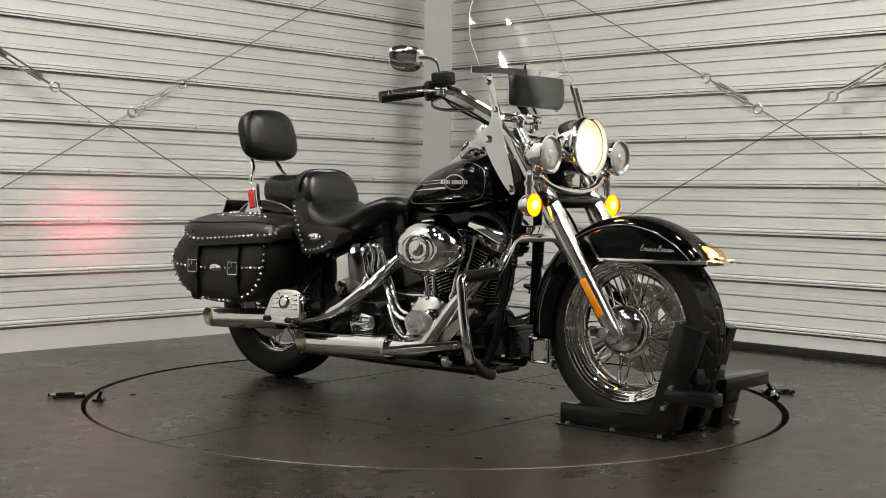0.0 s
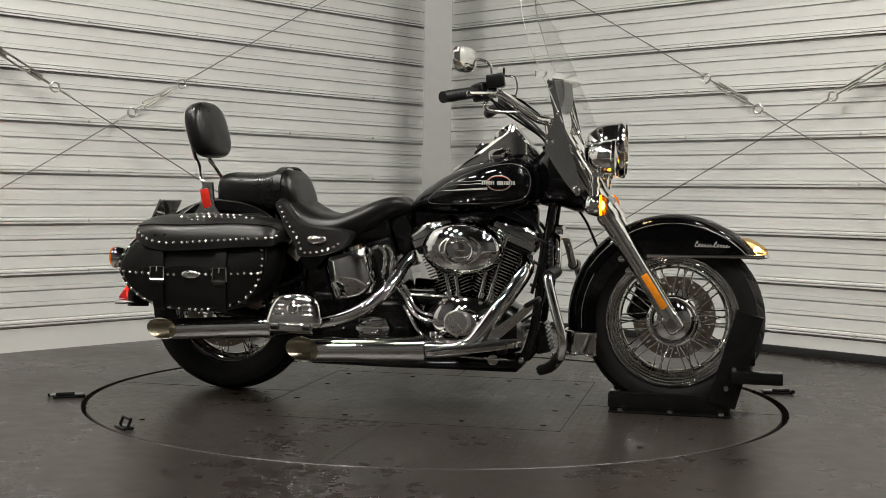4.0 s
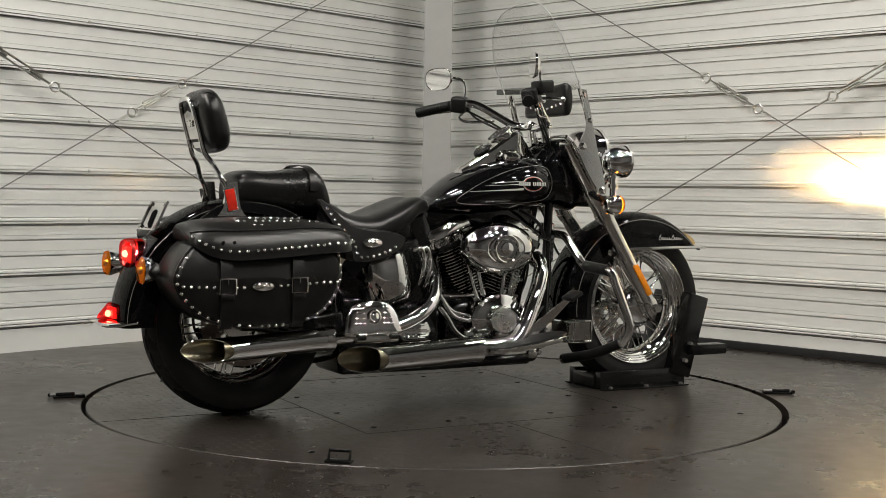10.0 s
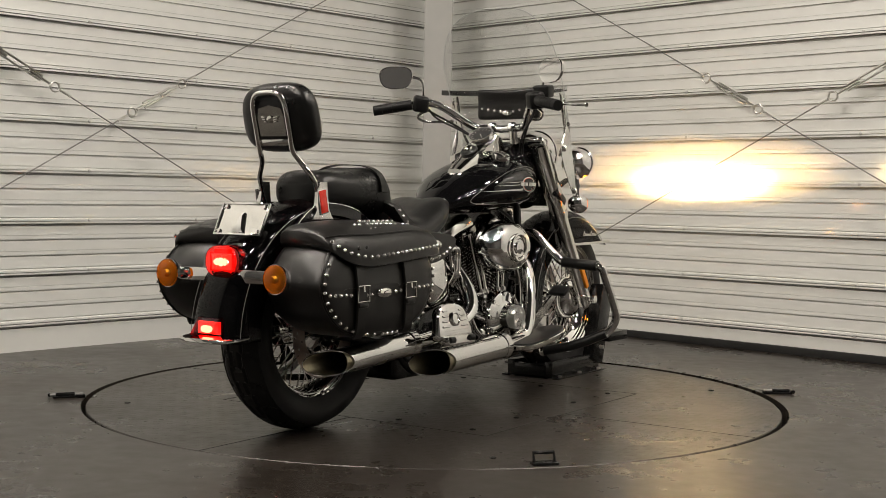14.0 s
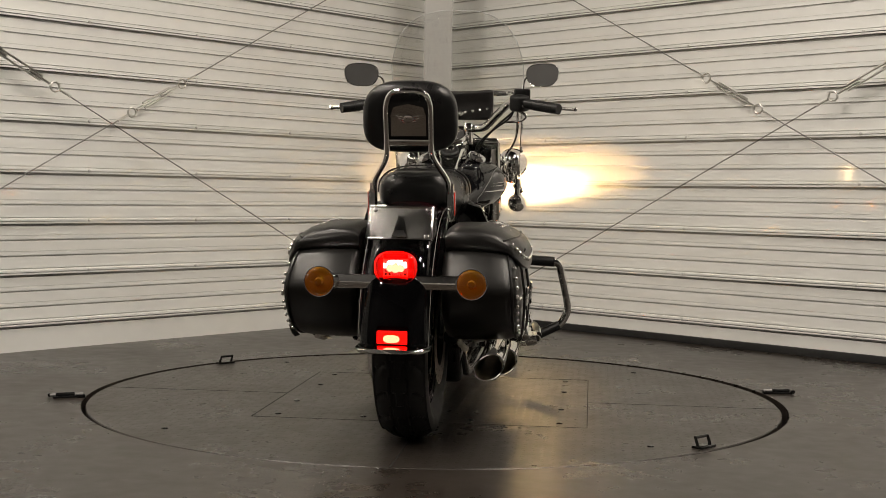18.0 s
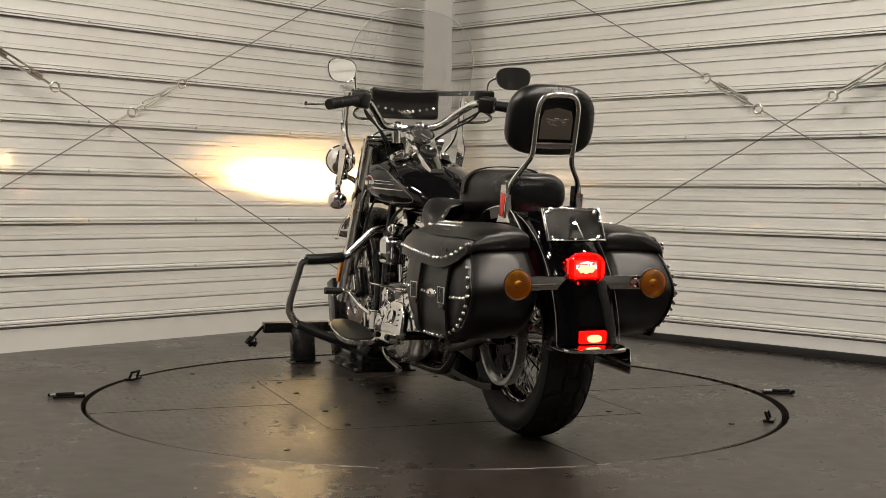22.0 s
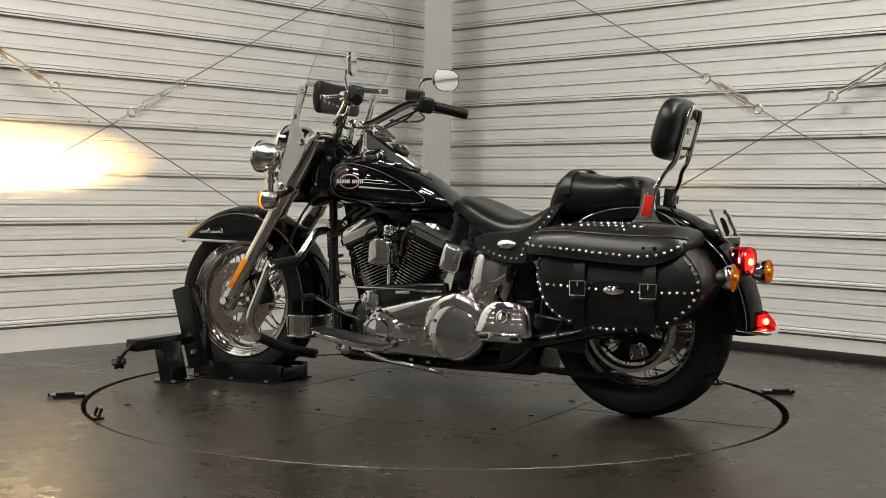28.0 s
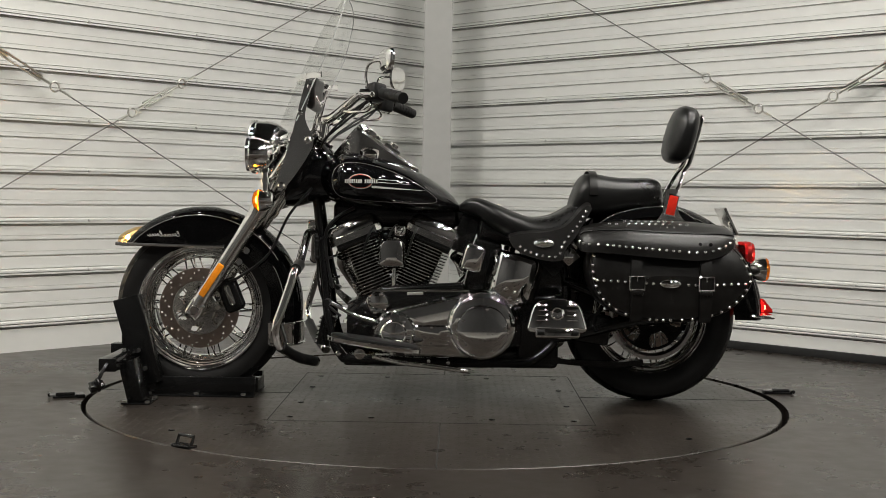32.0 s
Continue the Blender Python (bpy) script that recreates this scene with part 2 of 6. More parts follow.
def ribbed_sheet(name, m, z_first, length, label):
    """Steel sheeting with trapezoid ribs lying level, two small swages between two ribs."""
    prof = [(0.0, 0.0)]
    z = z_first
    while z - PITCH_RIB > 0.03:
        z -= PITCH_RIB
    while z < HALL_H - 0.2:
        prof += [(z - 0.0245, 0.0), (z - 0.0238, -0.024), (z - 0.0140, -0.024), (z - 0.0130, 0.012), (z - 0.0055, 0.012), (z - 0.0050, -0.006), (z - 0.0020, -0.006), (z - 0.0015, 0.012), (z + 0.0075, 0.012), (z + 0.0090, 0.0), (z + 0.0125, 0.0), (z + 0.0130, -0.007), (z + 0.0160, -0.007), (z + 0.0165, 0.0)]
        for f in (0.312, 0.622):
            c = z + PITCH_RIB * f
            prof += [(c - 0.0034, 0.0), (c - 0.0028, -0.0085), (c + 0.0022, -0.0085), (c + 0.0030, 0.0025), (c + 0.0200, 0.0025), (c + 0.0206, -0.0025), (c + 0.0224, -0.0025), (c + 0.0230, 0.0)]
        z += PITCH_RIB
    prof.append((HALL_H, 0.0))
    bm = bmesh.new()
    cols = []
    for x in (0.0, length):
        cols.append([bm.verts.new(m @ Vector((x, y, h))) for h, y in prof])
    for k in range(len(prof) - 1):
        bm.faces.new((cols[0][k], cols[1][k], cols[1][k + 1], cols[0][k + 1]))
    back = [bm.verts.new(m @ Vector(p)) for p in ((0, -0.12, 0), (length, -0.12, 0), (length, -0.12, HALL_H), (0, -0.12, HALL_H))]
    bm.faces.new(back)
    bm.faces.new((cols[0][0], back[0], back[1], cols[1][0]))
    bm.faces.new((cols[0][-1], cols[1][-1], back[2], back[3]))
    wall = part(name, bm, PANEL, None, "", 20)
    return tagged(wall, label, "wall", kind="structure")


M_L, M_R = wall_frame(DIR_L, IN_L), wall_frame(DIR_R, IN_R)
wall_west = ribbed_sheet("wall_west", M_L, 1.5265, HALL, "white ribbed steel sheeting wall beside the turntable")
wall_east = ribbed_sheet("wall_east", M_R, 1.515, HALL, "white ribbed steel sheeting wall beside the turntable")
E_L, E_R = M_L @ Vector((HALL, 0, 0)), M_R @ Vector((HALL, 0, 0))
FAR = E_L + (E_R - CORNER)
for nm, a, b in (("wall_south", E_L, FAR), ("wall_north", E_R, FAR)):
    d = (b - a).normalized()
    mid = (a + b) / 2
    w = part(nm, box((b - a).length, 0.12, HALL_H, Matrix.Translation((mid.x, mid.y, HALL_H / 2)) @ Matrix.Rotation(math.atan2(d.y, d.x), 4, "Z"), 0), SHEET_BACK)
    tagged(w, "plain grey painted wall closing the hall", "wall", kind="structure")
mid = (CORNER + FAR) / 2
ceil = part("ceiling", box(13.5, 13.5, 0.1, Matrix.Translation((mid.x, mid.y, HALL_H + 0.05)) @ Matrix.Rotation(A_LEFT, 4, "Z"), 0), CEILING)
tagged(ceil, "dark insulated ceiling", "ceiling", kind="structure")

# floor with the round pit of the turntable
PIT, PIT_C, DECK_R = 1.261, Vector((0.004, 0.017, 0)), 1.236
bm = bmesh.new()
n = 192
inner = [bm.verts.new(PIT_C + PIT * Vector((math.cos(2 * math.pi * k / n), math.sin(2 * math.pi * k / n), 0))) for k in range(n)]
lip = [bm.verts.new(v.co + Vector((0, 0, -0.09))) for v in inner]
outer = []
for k in range(n):
    a = 2 * math.pi * k / n
    c, s = math.cos(a), math.sin(a)
    r = 9.5 / max(abs(c), abs(s))
    outer.append(bm.verts.new((r * c, r * s - 2.2, 0)))
for k in range(n):
    j = (k + 1) % n
    bm.faces.new((inner[k], outer[k], outer[j], inner[j]))
    bm.faces.new((inner[k], inner[j], lip[j], lip[k]))
bm.faces.new(lip)
floor = part("floor", bm, FLOOR)
tagged(floor, "dark grey sealed concrete floor with faint stains", "floor", kind="structure")

# unseen pale slab round and behind the camera, added to brighten the chrome
apron = part("reflector_floor", box(18.0, 5.0, 0.004, pose(0, -6.8, 0.0025), 0.0015, 1), REFLECTOR_FLOOR)
tagged(apron, "added pale floor slab out of view, mirrored in the chrome", "floor", kind="structure")
bm = box(HALL, 0.05, 0.036, M_R @ pose(HALL / 2, 0.0, 0.018), 0.002)
sill = part("sill", bm, PITBLACK)
tagged(sill, "black rubber sill along the wall's foot", "sill", kind="structure")

# corner column
bm = box(0.157, 0.157, HALL_H, pose(-0.008, 2.62, HALL_H / 2), 0.006, 2)
column = part("column", bm, COLUMN)
tagged(column, "grey painted square steel column in the corner", "column", kind="structure")


# ---- turntable ----
turntable = empty("turntable")
tagged(turntable, "round dark steel turntable with a tread-plate deck", "turntable")
deck = part("deck", lathe([(0, -0.05), (DECK_R, -0.05), (DECK_R, -0.003), (DECK_R - 0.003, 0), (0, 0)], None, 192), DECK, turntable)
for x0, y0, x1, y1 in ((-0.535, -0.56, 0.535, -0.56), (-0.535, 0.545, 0.535, 0.545), (-0.535, -0.56, -0.535, 0.545), (0.535, -0.56, 0.535, 0.545), (-1.232, -0.03, -0.535, -0.03), (0.535, -0.03, 1.232, -0.03), (-0.03, 0.545, -0.03, 1.232), (-0.03, -1.232, -0.03, -0.56)):
    part("plate_seam", box(abs(x1 - x0) + 0.003, abs(y1 - y0) + 0.003, 0.0016, pose((x0 + x1) / 2, (y0 + y1) / 2, 0.0002), 0), PITBLACK, turntable)
first = part("deck_bolt", lathe([(0.011, 0), (0.010, 0.003), (0, 0.004)], None, 10), BLACK, turntable)
spots = [(sx * 0.47, sy * q) for sx in (-1, 1) for sy in (-1, 1) for q in (0.47, 0.18)] + [(sx * q, sy * 0.47) for sx in (-1, 1) for sy in (-1, 1) for q in (0.2,)] + [(sx * 0.8, sy * 0.75) for sx in (-1, 1) for sy in (-1, 1)]
for k, (x, y) in enumerate(spots):
    if k:
        share("deck_bolt", first.data, turntable, pose(x, y, 0))
    else:
        first.matrix_basis = pose(x, y, 0)
verts, faces = [], []
step = 0.029
cells = int(1.22 / step)
for i in range(-cells, cells + 1):
    for j in range(-cells, cells + 1):
        x, y = i * step, j * step
        if x * x + y * y > 1.215 ** 2:
            continue
        a = radians(45 if (i + j) % 2 else -45)
        c, s = math.cos(a), math.sin(a)
        b = len(verts)
        for u, v, h in ((-0.013, 0, 0), (0, -0.0038, 0), (0.013, 0, 0), (0, 0.0038, 0), (-0.006, 0, 0.0004), (0.006, 0, 0.0004)):
            verts.append((x + u * c - v * s, y + u * s + v * c, h))
        faces += [(b, b + 1, b + 5, b + 4), (b + 1, b + 2, b + 5), (b + 2, b + 3, b + 4, b + 5), (b + 3, b, b + 4)]
me = bpy.data.meshes.new("tread_lugs")
me.from_pydata(verts, [], faces)
me.materials.append(DECK)
lugs = new("tread_pattern", me)
lugs.parent = turntable
tagged(lugs, kind="stuff")
for x, y in ((-0.784, -0.908), (0.707, 0.998)):
    a = math.degrees(math.atan2(y, x))
    m = pose(x, y, 0, 0, 0, a + 90)
    ringp = part("tie_down_ring", box(0.075, 0.036, 0.008, m @ pose(0, 0, 0.004), 0.002), BLACK, turntable, "black tie-down ring")
    part("ring_loop", tube([m @ Vector(v) for v in ((-0.03, 0, 0.008), (-0.03, 0.010, 0.032), (0.03, 0.010, 0.032), (0.03, 0, 0.008))], 0.0052, 8, smooth=False), BLACK, ringp)

# ---- wheel chock ----
chock = empty("wheel_chock")
tagged(chock, "black steel wheel chock bolted to the turntable", "wheel chock")
for s in (-1, 1):
    y = s * 0.088
    rail = part("base_rail", box(0.41, 0.036, 0.065, pose(0.855, y, 0.0375), 0.004), BLACK, chock)
    part("base_flange", box(0.41, 0.03, 0.006, pose(0.855, y + s * 0.03, 0.004), 0.001), BLACK, rail)
    for x in (0.69, 0.86, 1.03):
        part("anchor_bolt", lathe([(0.009, 0), (0.009, 0.007), (0, 0.008)], pose(x, y + s * 0.031, 0.007), 6), ZINC, rail, "zinc anchor bolt")
    low, up = Vector((1.030, y, 0.04)), Vector((1.120, y, 0.355))
    d = (up - low).normalized()
    m = Matrix.Translation((low + up) / 2) @ Matrix.Rotation(math.atan2(d.x, d.z), 4, "Y")
    part("upright", box(0.095, 0.055, (up - low).length, m, 0.004), BLACK, chock, "leaning black upright")
    part("wheel_pin", tube([(1.07, y + s * 0.02, 0.165), (1.07, y + s * 0.045, 0.165)], 0.008, 8, smooth=False), ZINC, chock)
    part("wheel_pin", tube([(1.045, y + s * 0.02, 0.10), (1.045, y + s * 0.045, 0.10)], 0.008, 8, smooth=False), ZINC, chock)
part("tread_plate", box(0.40, 0.15, 0.004, pose(0.855, 0, 0.003), 0), BLACK, chock)
part("front_stop", box(0.05, 0.18, 0.05, pose(1.115, 0, 0.2), 0.005), BLACK, chock)
part("rear_stop", box(0.045, 0.14, 0.05, pose(0.665, 0, 0.035), 0.005), BLACK, chock)
part("front_arm", box(0.17, 0.06, 0.04, pose(1.145, -0.125, 0.142), 0.004), BLACK, chock)
part("cross_beam", box(0.06, 0.30, 0.045, pose(1.10, 0.27, 0.150), 0.004), BLACK, chock)
leg = part("leg", box(0.055, 0.10, 0.15, pose(1.05, 0.255, 0.075, 0, 14, 0), 0.004), BLACK, chock)
part("leg_foot", box(0.10, 0.13, 0.006, pose(1.03, 0.255, 0.003), 0.001), BLACK, leg)
for dx, dy in ((-0.04, -0.055), (-0.04, 0.055), (0.04, 0.055)):
    part("anchor_bolt", lathe([(0.009, 0), (0.009, 0.007), (0, 0.008)], pose(1.03 + dx, 0.255 + dy, 0.006), 6), ZINC, leg, "zinc anchor bolt")
part("crank_arm", tube([(1.10, 0.42, 0.155), (1.112, 0.446, 0.125), (1.123, 0.464, 0.095)], 0.007, 8), BLACK, chock)
star = [(0.0215 + 0.0065 * math.cos(5 * a), a) for a in (2 * math.pi * k / 40 for k in range(40))]
km = pose(1.123, 0.466, 0.087, 30, 40, 0)
part("crank_knob", loft([[km @ Vector((r * f * math.cos(a), r * f * math.sin(a), z)) for r, a in star] for z, f in ((-0.014, 0.8), (-0.011, 1.0), (0.011, 1.0), (0.014, 0.8))]), BLACK, chock, "black plastic star knob")

# ---- bracing cables on the walls ----
def rope(points, r, bm=None):
    return tube(points, r, 8, bm, smooth=False)


def eye_ring(c, d, inward, big=0.022):
    q = inward.to_track_quat("Z", "Y").to_matrix().to_4x4()
    pts = [Matrix.Translation(c) @ q @ Vector((big * math.cos(t), big * math.sin(t), 0)) for t in (2 * math.pi * k / 20 for k in range(20))]
    return tube(pts, 0.005, 8, smooth=False, closed=True)


def brace(m, a, b, buckle, label):
    """A cable from a to b (along the wall, height), with a turnbuckle between two eyes."""
    off = 0.085
    pa, pb = m @ Vector((a[0], off, a[1])), m @ Vector((b[0], off, b[1]))
    q0, q1 = m @ Vector((buckle[0][0], off, buckle[0][1])), m @ Vector((buckle[1][0], off, buckle[1][1]))
    inward = (m.to_3x3() @ Vector((0, 1, 0))).normalized()
    thing = empty("bracing_cable")
    tagged(thing, label, "bracing cable", "bracing cables")
    d = (q1 - q0).normalized()
    part("cable", rope([pa, q0 - d * 0.022], 0.0030), CABLE, thing)
    part("cable", rope([q1 + d * 0.022, pb], 0.0030), CABLE, thing)
    for q in (q0, q1):
        part("eye", eye_ring(q, d, inward), ZINC, thing, "zinc eye")
    for q, e in ((q0, -d), (q1, d)):
        part("cable_clip", rope([q + e * 0.028, q + e * 0.09], 0.0058), ZINC, thing)
    side = d.cross(inward).normalized()
    body0, body1 = q0 + d * 0.075, q1 - d * 0.075
    part("turnbuckle", rope([body0 + side * 0.012, body1 + side * 0.012], 0.0055, rope([body0 - side * 0.012, body1 - side * 0.012], 0.0055)), ZINC, thing, "zinc turnbuckle body")
    part("threaded_rod", rope([q0 + d * 0.03, q0 + d * 0.14], 0.0065), ZINC, thing)
    part("threaded_rod", rope([q1 - d * 0.14, q1 - d * 0.03], 0.0065), ZINC, thing)
    return thing


brace(M_L, (0.360, 0.050), (4.600, 2.191), ((2.644, 1.204), (3.004, 1.385)), "taut steel bracing cable with a turnbuckle along the wall")
brace(M_L, (0.120, 2.280), (4.000, 0.137), ((1.948, 1.270), (2.234, 1.112)), "taut steel bracing cable with a turnbuckle along the wall")
brace(M_R, (0.300, 2.251), (4.200, 0.122), ((1.973, 1.338), (2.269, 1.176)), "taut steel bracing cable with a turnbuckle along the wall")
brace(M_R, (0.354, 0.050), (4.600, 2.206), ((2.655, 1.219), (3.015, 1.401)), "taut steel bracing cable with a turnbuckle along the wall")

# ---- latches beside the turntable ----
def latch(a, b, label):
    a, b = Vector(a), Vector(b)
    d = (b - a).normalized()
    thing = empty("floor_latch")
    tagged(thing, label, "floor latch", "floor latches")
    thing.location = (a + b) / 2
    o = Vector(thing.location)
    n_ = Vector((-d.y, d.x, 0))
    bm = box(0.03, 0.05, 0.012, Matrix.Translation(a - o + Vector((0, 0, 0.006))) @ Matrix.Rotation(math.atan2(d.y, d.x), 4, "Z"), 0.002)
    part("latch_plate", bm, BLACK, thing)
    part("latch_bolt", tube([a - o - d * 0.01 + Vector((0, 0, 0.011)), b - o + Vector((0, 0, 0.011))], 0.006, 10, smooth=False), CABLE, thing, "dull zinc bolt")
    part("latch_housing", tube([a - o + d * 0.02 + Vector((0, 0, 0.011)), a - o + d * 0.085 + Vector((0, 0, 0.011))], 0.008, 12, smooth=False), BLACK, thing)
    part("latch_foot", box(0.09, 0.03, 0.008, Matrix.Translation(a - o + d * 0.05 + Vector((0, 0, 0.004))) @ Matrix.Rotation(math.atan2(d.y, d.x), 4, "Z"), 0.002), BLACK, thing)
    part("latch_handle", tube([b - o + Vector((0, 0, 0.011)), b - o + n_ * -0.03 + Vector((0, 0, 0.012))], 0.007, 10, smooth=False), BLACK, thing)
    return thing


latch((-1.268, -0.12, 0), (-1.365, -0.16, 0), "small black spring latch on the floor")
latch((1.272, 0.185, 0), (1.366, 0.180, 0), "small black spring latch on the floor")

# screws along the wall ribs
screw = lathe([(0.0068, 0), (0.0068, 0.004), (0.0035, 0.006), (0, 0.006)], None, 8)
screw_first = None
for wall, m, zf, xs in ((wall_west, M_L, 1.5265, (0.556, 1.185, 1.805, 2.421, 3.04)), (wall_east, M_R, 1.515, (0.878, 1.812, 2.76))):
    for x in xs:
        for k in range(-3, 7):
            z = zf - PITCH_RIB * k
            mm = m @ Matrix.Translation((x, 0.012, z)) @ pose(0, 0, 0, -90, 0, 0)
            if screw_first is None:
                screw_first = part("screw", screw, COLUMN, wall)
                screw_first.matrix_basis = mm
            else:
                share("screw", screw_first.data, wall, mm)


# ---- motorcycle: wheels ----
bike = empty("motorcycle")
tagged(bike, "gloss black touring cruiser motorcycle with chrome and studded leather saddlebags", "motorcycle")
FRONT, REAR = Vector((0.859, 0, 0.318)), Vector((-0.779, 0, 0.312))


def tread_ring(c, r, w, seg=240):
    """Tyre with sculpted tread: grooves cut into the crown."""
    side = [(0.208, -0.72), (0.222, -0.8), (0.248, -0.97), (0.27, -1.0), (0.288, -0.93)]
    crown = [(-0.86 + 1.72 * k / 22) for k in range(23)]
    prof = [(a, b, 0) for a, b in side]
    for u in crown:
        prof.append((r - 0.024 * abs(u / 0.86) ** 2.6, u, 1))
    prof += [(a, -b, 0) for a, b in side[::-1]]
    bm = bmesh.new()
    rings = []
    for rr, u, tread in prof:
        ring = []
        for i in range(seg):
            cut = 0.0
            if tread:
                ph = i % 12
                k = abs(u)
                zig = 0.10 if ph < 6 else -0.02
                if abs(k - 0.22 - zig) < 0.05 or (0.42 < k < 0.86 and (ph - int(k * 9)) % 12 in (2, 3)) or (k < 0.2 and ph in (0,)):
                    cut = 0.006
            a = 2 * math.pi * i / seg
            ring.append(bm.verts.new(c + Vector(((rr - cut) * math.cos(a), u * w, (rr - cut) * math.sin(a)))))
        rings.append(ring)
    for a, b in zip(rings, rings[1:]):
        for i in range(seg):
            j = (i + 1) % seg
            bm.faces.new((a[i], a[j], b[j], b[i]))
    return bm


def drilled_disc(c, y, r0, r1, thick, holes, period=8):
    """Flat ring with round-ish drilled openings."""
    bm = bmesh.new()
    seg, rows = 120, 9
    grid = [[bm.verts.new(c + Vector(((r0 + (r1 - r0) * k / rows) * math.cos(2 * math.pi * i / seg), y, (r0 + (r1 - r0) * k / rows) * math.sin(2 * math.pi * i / seg)))) for i in range(seg)] for k in range(rows + 1)]
    for k in range(rows):
        for i in range(seg):
            if (i % period, k) in holes:
                continue
            j = (i + 1) % seg
            bm.faces.new((grid[k][i], grid[k][j], grid[k + 1][j], grid[k + 1][i]))
    bmesh.ops.solidify(bm, geom=bm.faces[:], thickness=thick)
    return bm


def wheel(name, c, r, width, hub_prof):
    hub = part(name, lathe(hub_prof, axis_y(*c), 40), CHROME, bike)
    part("tyre", tread_ring(c, r, width / 2), RUBBER, hub, "black rubber tyre with sculpted tread", 25)
    rim = [(0.212, -0.050), (0.224, -0.060), (0.229, -0.060), (0.228, -0.052), (0.216, -0.046), (0.212, -0.040), (0.204, -0.036), (0.200, -0.028), (0.192, -0.022), (0.188, -0.012), (0.186, 0), (0.188, 0.012), (0.192, 0.022), (0.200, 0.028), (0.204, 0.036), (0.212, 0.040), (0.216, 0.046), (0.228, 0.052), (0.229, 0.060), (0.224, 0.060), (0.212, 0.050)]
    rim = [(a - 0.004 if abs(b) < 0.045 else a, b) for a, b in rim]
    inner = [(a - 0.004, b * 0.93) for a, b in rim[::-1]]
    part("rim", lathe(rim + inner, axis_y(*c), 120, closed=True), CHROME, hub, "polished chrome wheel rim")
    for side in (-1, 1):
        for rr, yy, q in ((0.2265, 0.0615, 0.0028), (0.2165, 0.0535, 0.0026), (0.2075, 0.0465, 0.0026), (0.1985, 0.0375, 0.0024)):
            ring = [(rr + q * math.cos(t), side * yy + q * math.sin(t)) for t in (2 * math.pi * k / 8 for k in range(8))]
            part("rim_bead", lathe(ring, axis_y(*c), 96, closed=True), CHROME, hub)
    for side in (-1, 1):
        for lean in (-1, 1):
            a0, a1 = 0.0, radians(24) * lean
            p0 = Vector((0.05 * math.cos(a0), side * 0.036, 0.05 * math.sin(a0)))
            p1 = Vector((0.187 * math.cos(a1), side * 0.012, 0.187 * math.sin(a1)))
            bm = tube([p0, p1], 0.0026, 6, smooth=False)
            tube([p1 + (p0 - p1) * 0.12, p1], 0.0036, 6, bm, smooth=False)
            first = part("spoke", bm, CHROME, hub)
            first.matrix_basis = Matrix.Translation(c)
            step = 36.0
            off = (9 if side > 0 else 0) + (18 if lean > 0 else 0)
            for k in range(10):
                m = Matrix.Translation(c) @ Matrix.Rotation(radians(step * k + off), 4, "Y")
                if k == 0:
                    first.matrix_basis = m
                else:
                    share("spoke", first.data, hub, m)
    return hub


HUB = [(0.0, -0.062), (0.025, -0.062), (0.03, -0.05), (0.056, -0.044), (0.058, -0.036), (0.035, -0.028), (0.032, 0.0), (0.035, 0.028), (0.058, 0.036), (0.056, 0.044), (0.03, 0.05), (0.025, 0.062), (0, 0.062)]
front_wheel = wheel("front_wheel", FRONT, 0.314, 0.132, HUB)
rear_wheel = wheel("rear_wheel", REAR, 0.312, 0.162, HUB)
HOLES = {(0, 2), (3, 5), (5, 7)}
front_disc = part("brake_disc", drilled_disc(FRONT, 0.074, 0.098, 0.146, 0.005, HOLES), DISC, front_wheel, "drilled steel brake disc")
bm = drilled_disc(FRONT, 0.071, 0.03, 0.104, 0.006, {(i, k) for i in range(4, 17) for k in range(3, 7) if abs(i - 10 - 2 * (k - 4)) < 5}, 20)
part("disc_carrier", bm, ALLOY, front_wheel)
part("brake_disc", drilled_disc(REAR, -0.085, 0.09, 0.146, 0.006, HOLES), DISC, rear_wheel, "drilled steel brake disc")
part("hub_cover", lathe([(0.0, 0.103), (0.03, 0.102), (0.055, 0.095), (0.074, 0.08), (0.082, 0.062), (0.083, 0.05), (0.088, 0.047), (0.088, 0.042), (0.0, 0.042)], axis_y(*FRONT), 48), CHROME, front_wheel, "domed chrome hub cover")
# belt pulley on the rear wheel's left side
pulley = part("belt_pulley", lathe([(0.152, -0.112), (0.152, -0.082), (0.14, -0.082), (0.130, -0.094), (0.130, -0.1), (0.14, -0.112)], axis_y(*REAR), 72, closed=True), STEEL, rear_wheel, "steel belt pulley ring")
bm = drilled_disc(REAR, 0.094, 0.03, 0.12, 0.008, {(i, k) for i in range(5, 19) for k in range(3, 8) if not (i in (5, 18) and k in (3, 7))}, 24)
part("pulley_web", bm, BLACK, rear_wheel)
for c, y0, y1 in ((FRONT, -0.178, 0.168), (REAR, -0.135, 0.135)):
    part("axle", tube([(c.x, y0, c.z), (c.x, y1, c.z)], 0.011, 16, smooth=False), CHROME, bike)
    for y, s in ((y0, -1), (y1, 1)):
        part("axle_nut", lathe([(0, -0.008), (0.016, -0.008), (0.018, -0.004), (0.018, 0.008), (0, 0.008)], axis_y(c.x, y, c.z), 6), CHROME, bike)


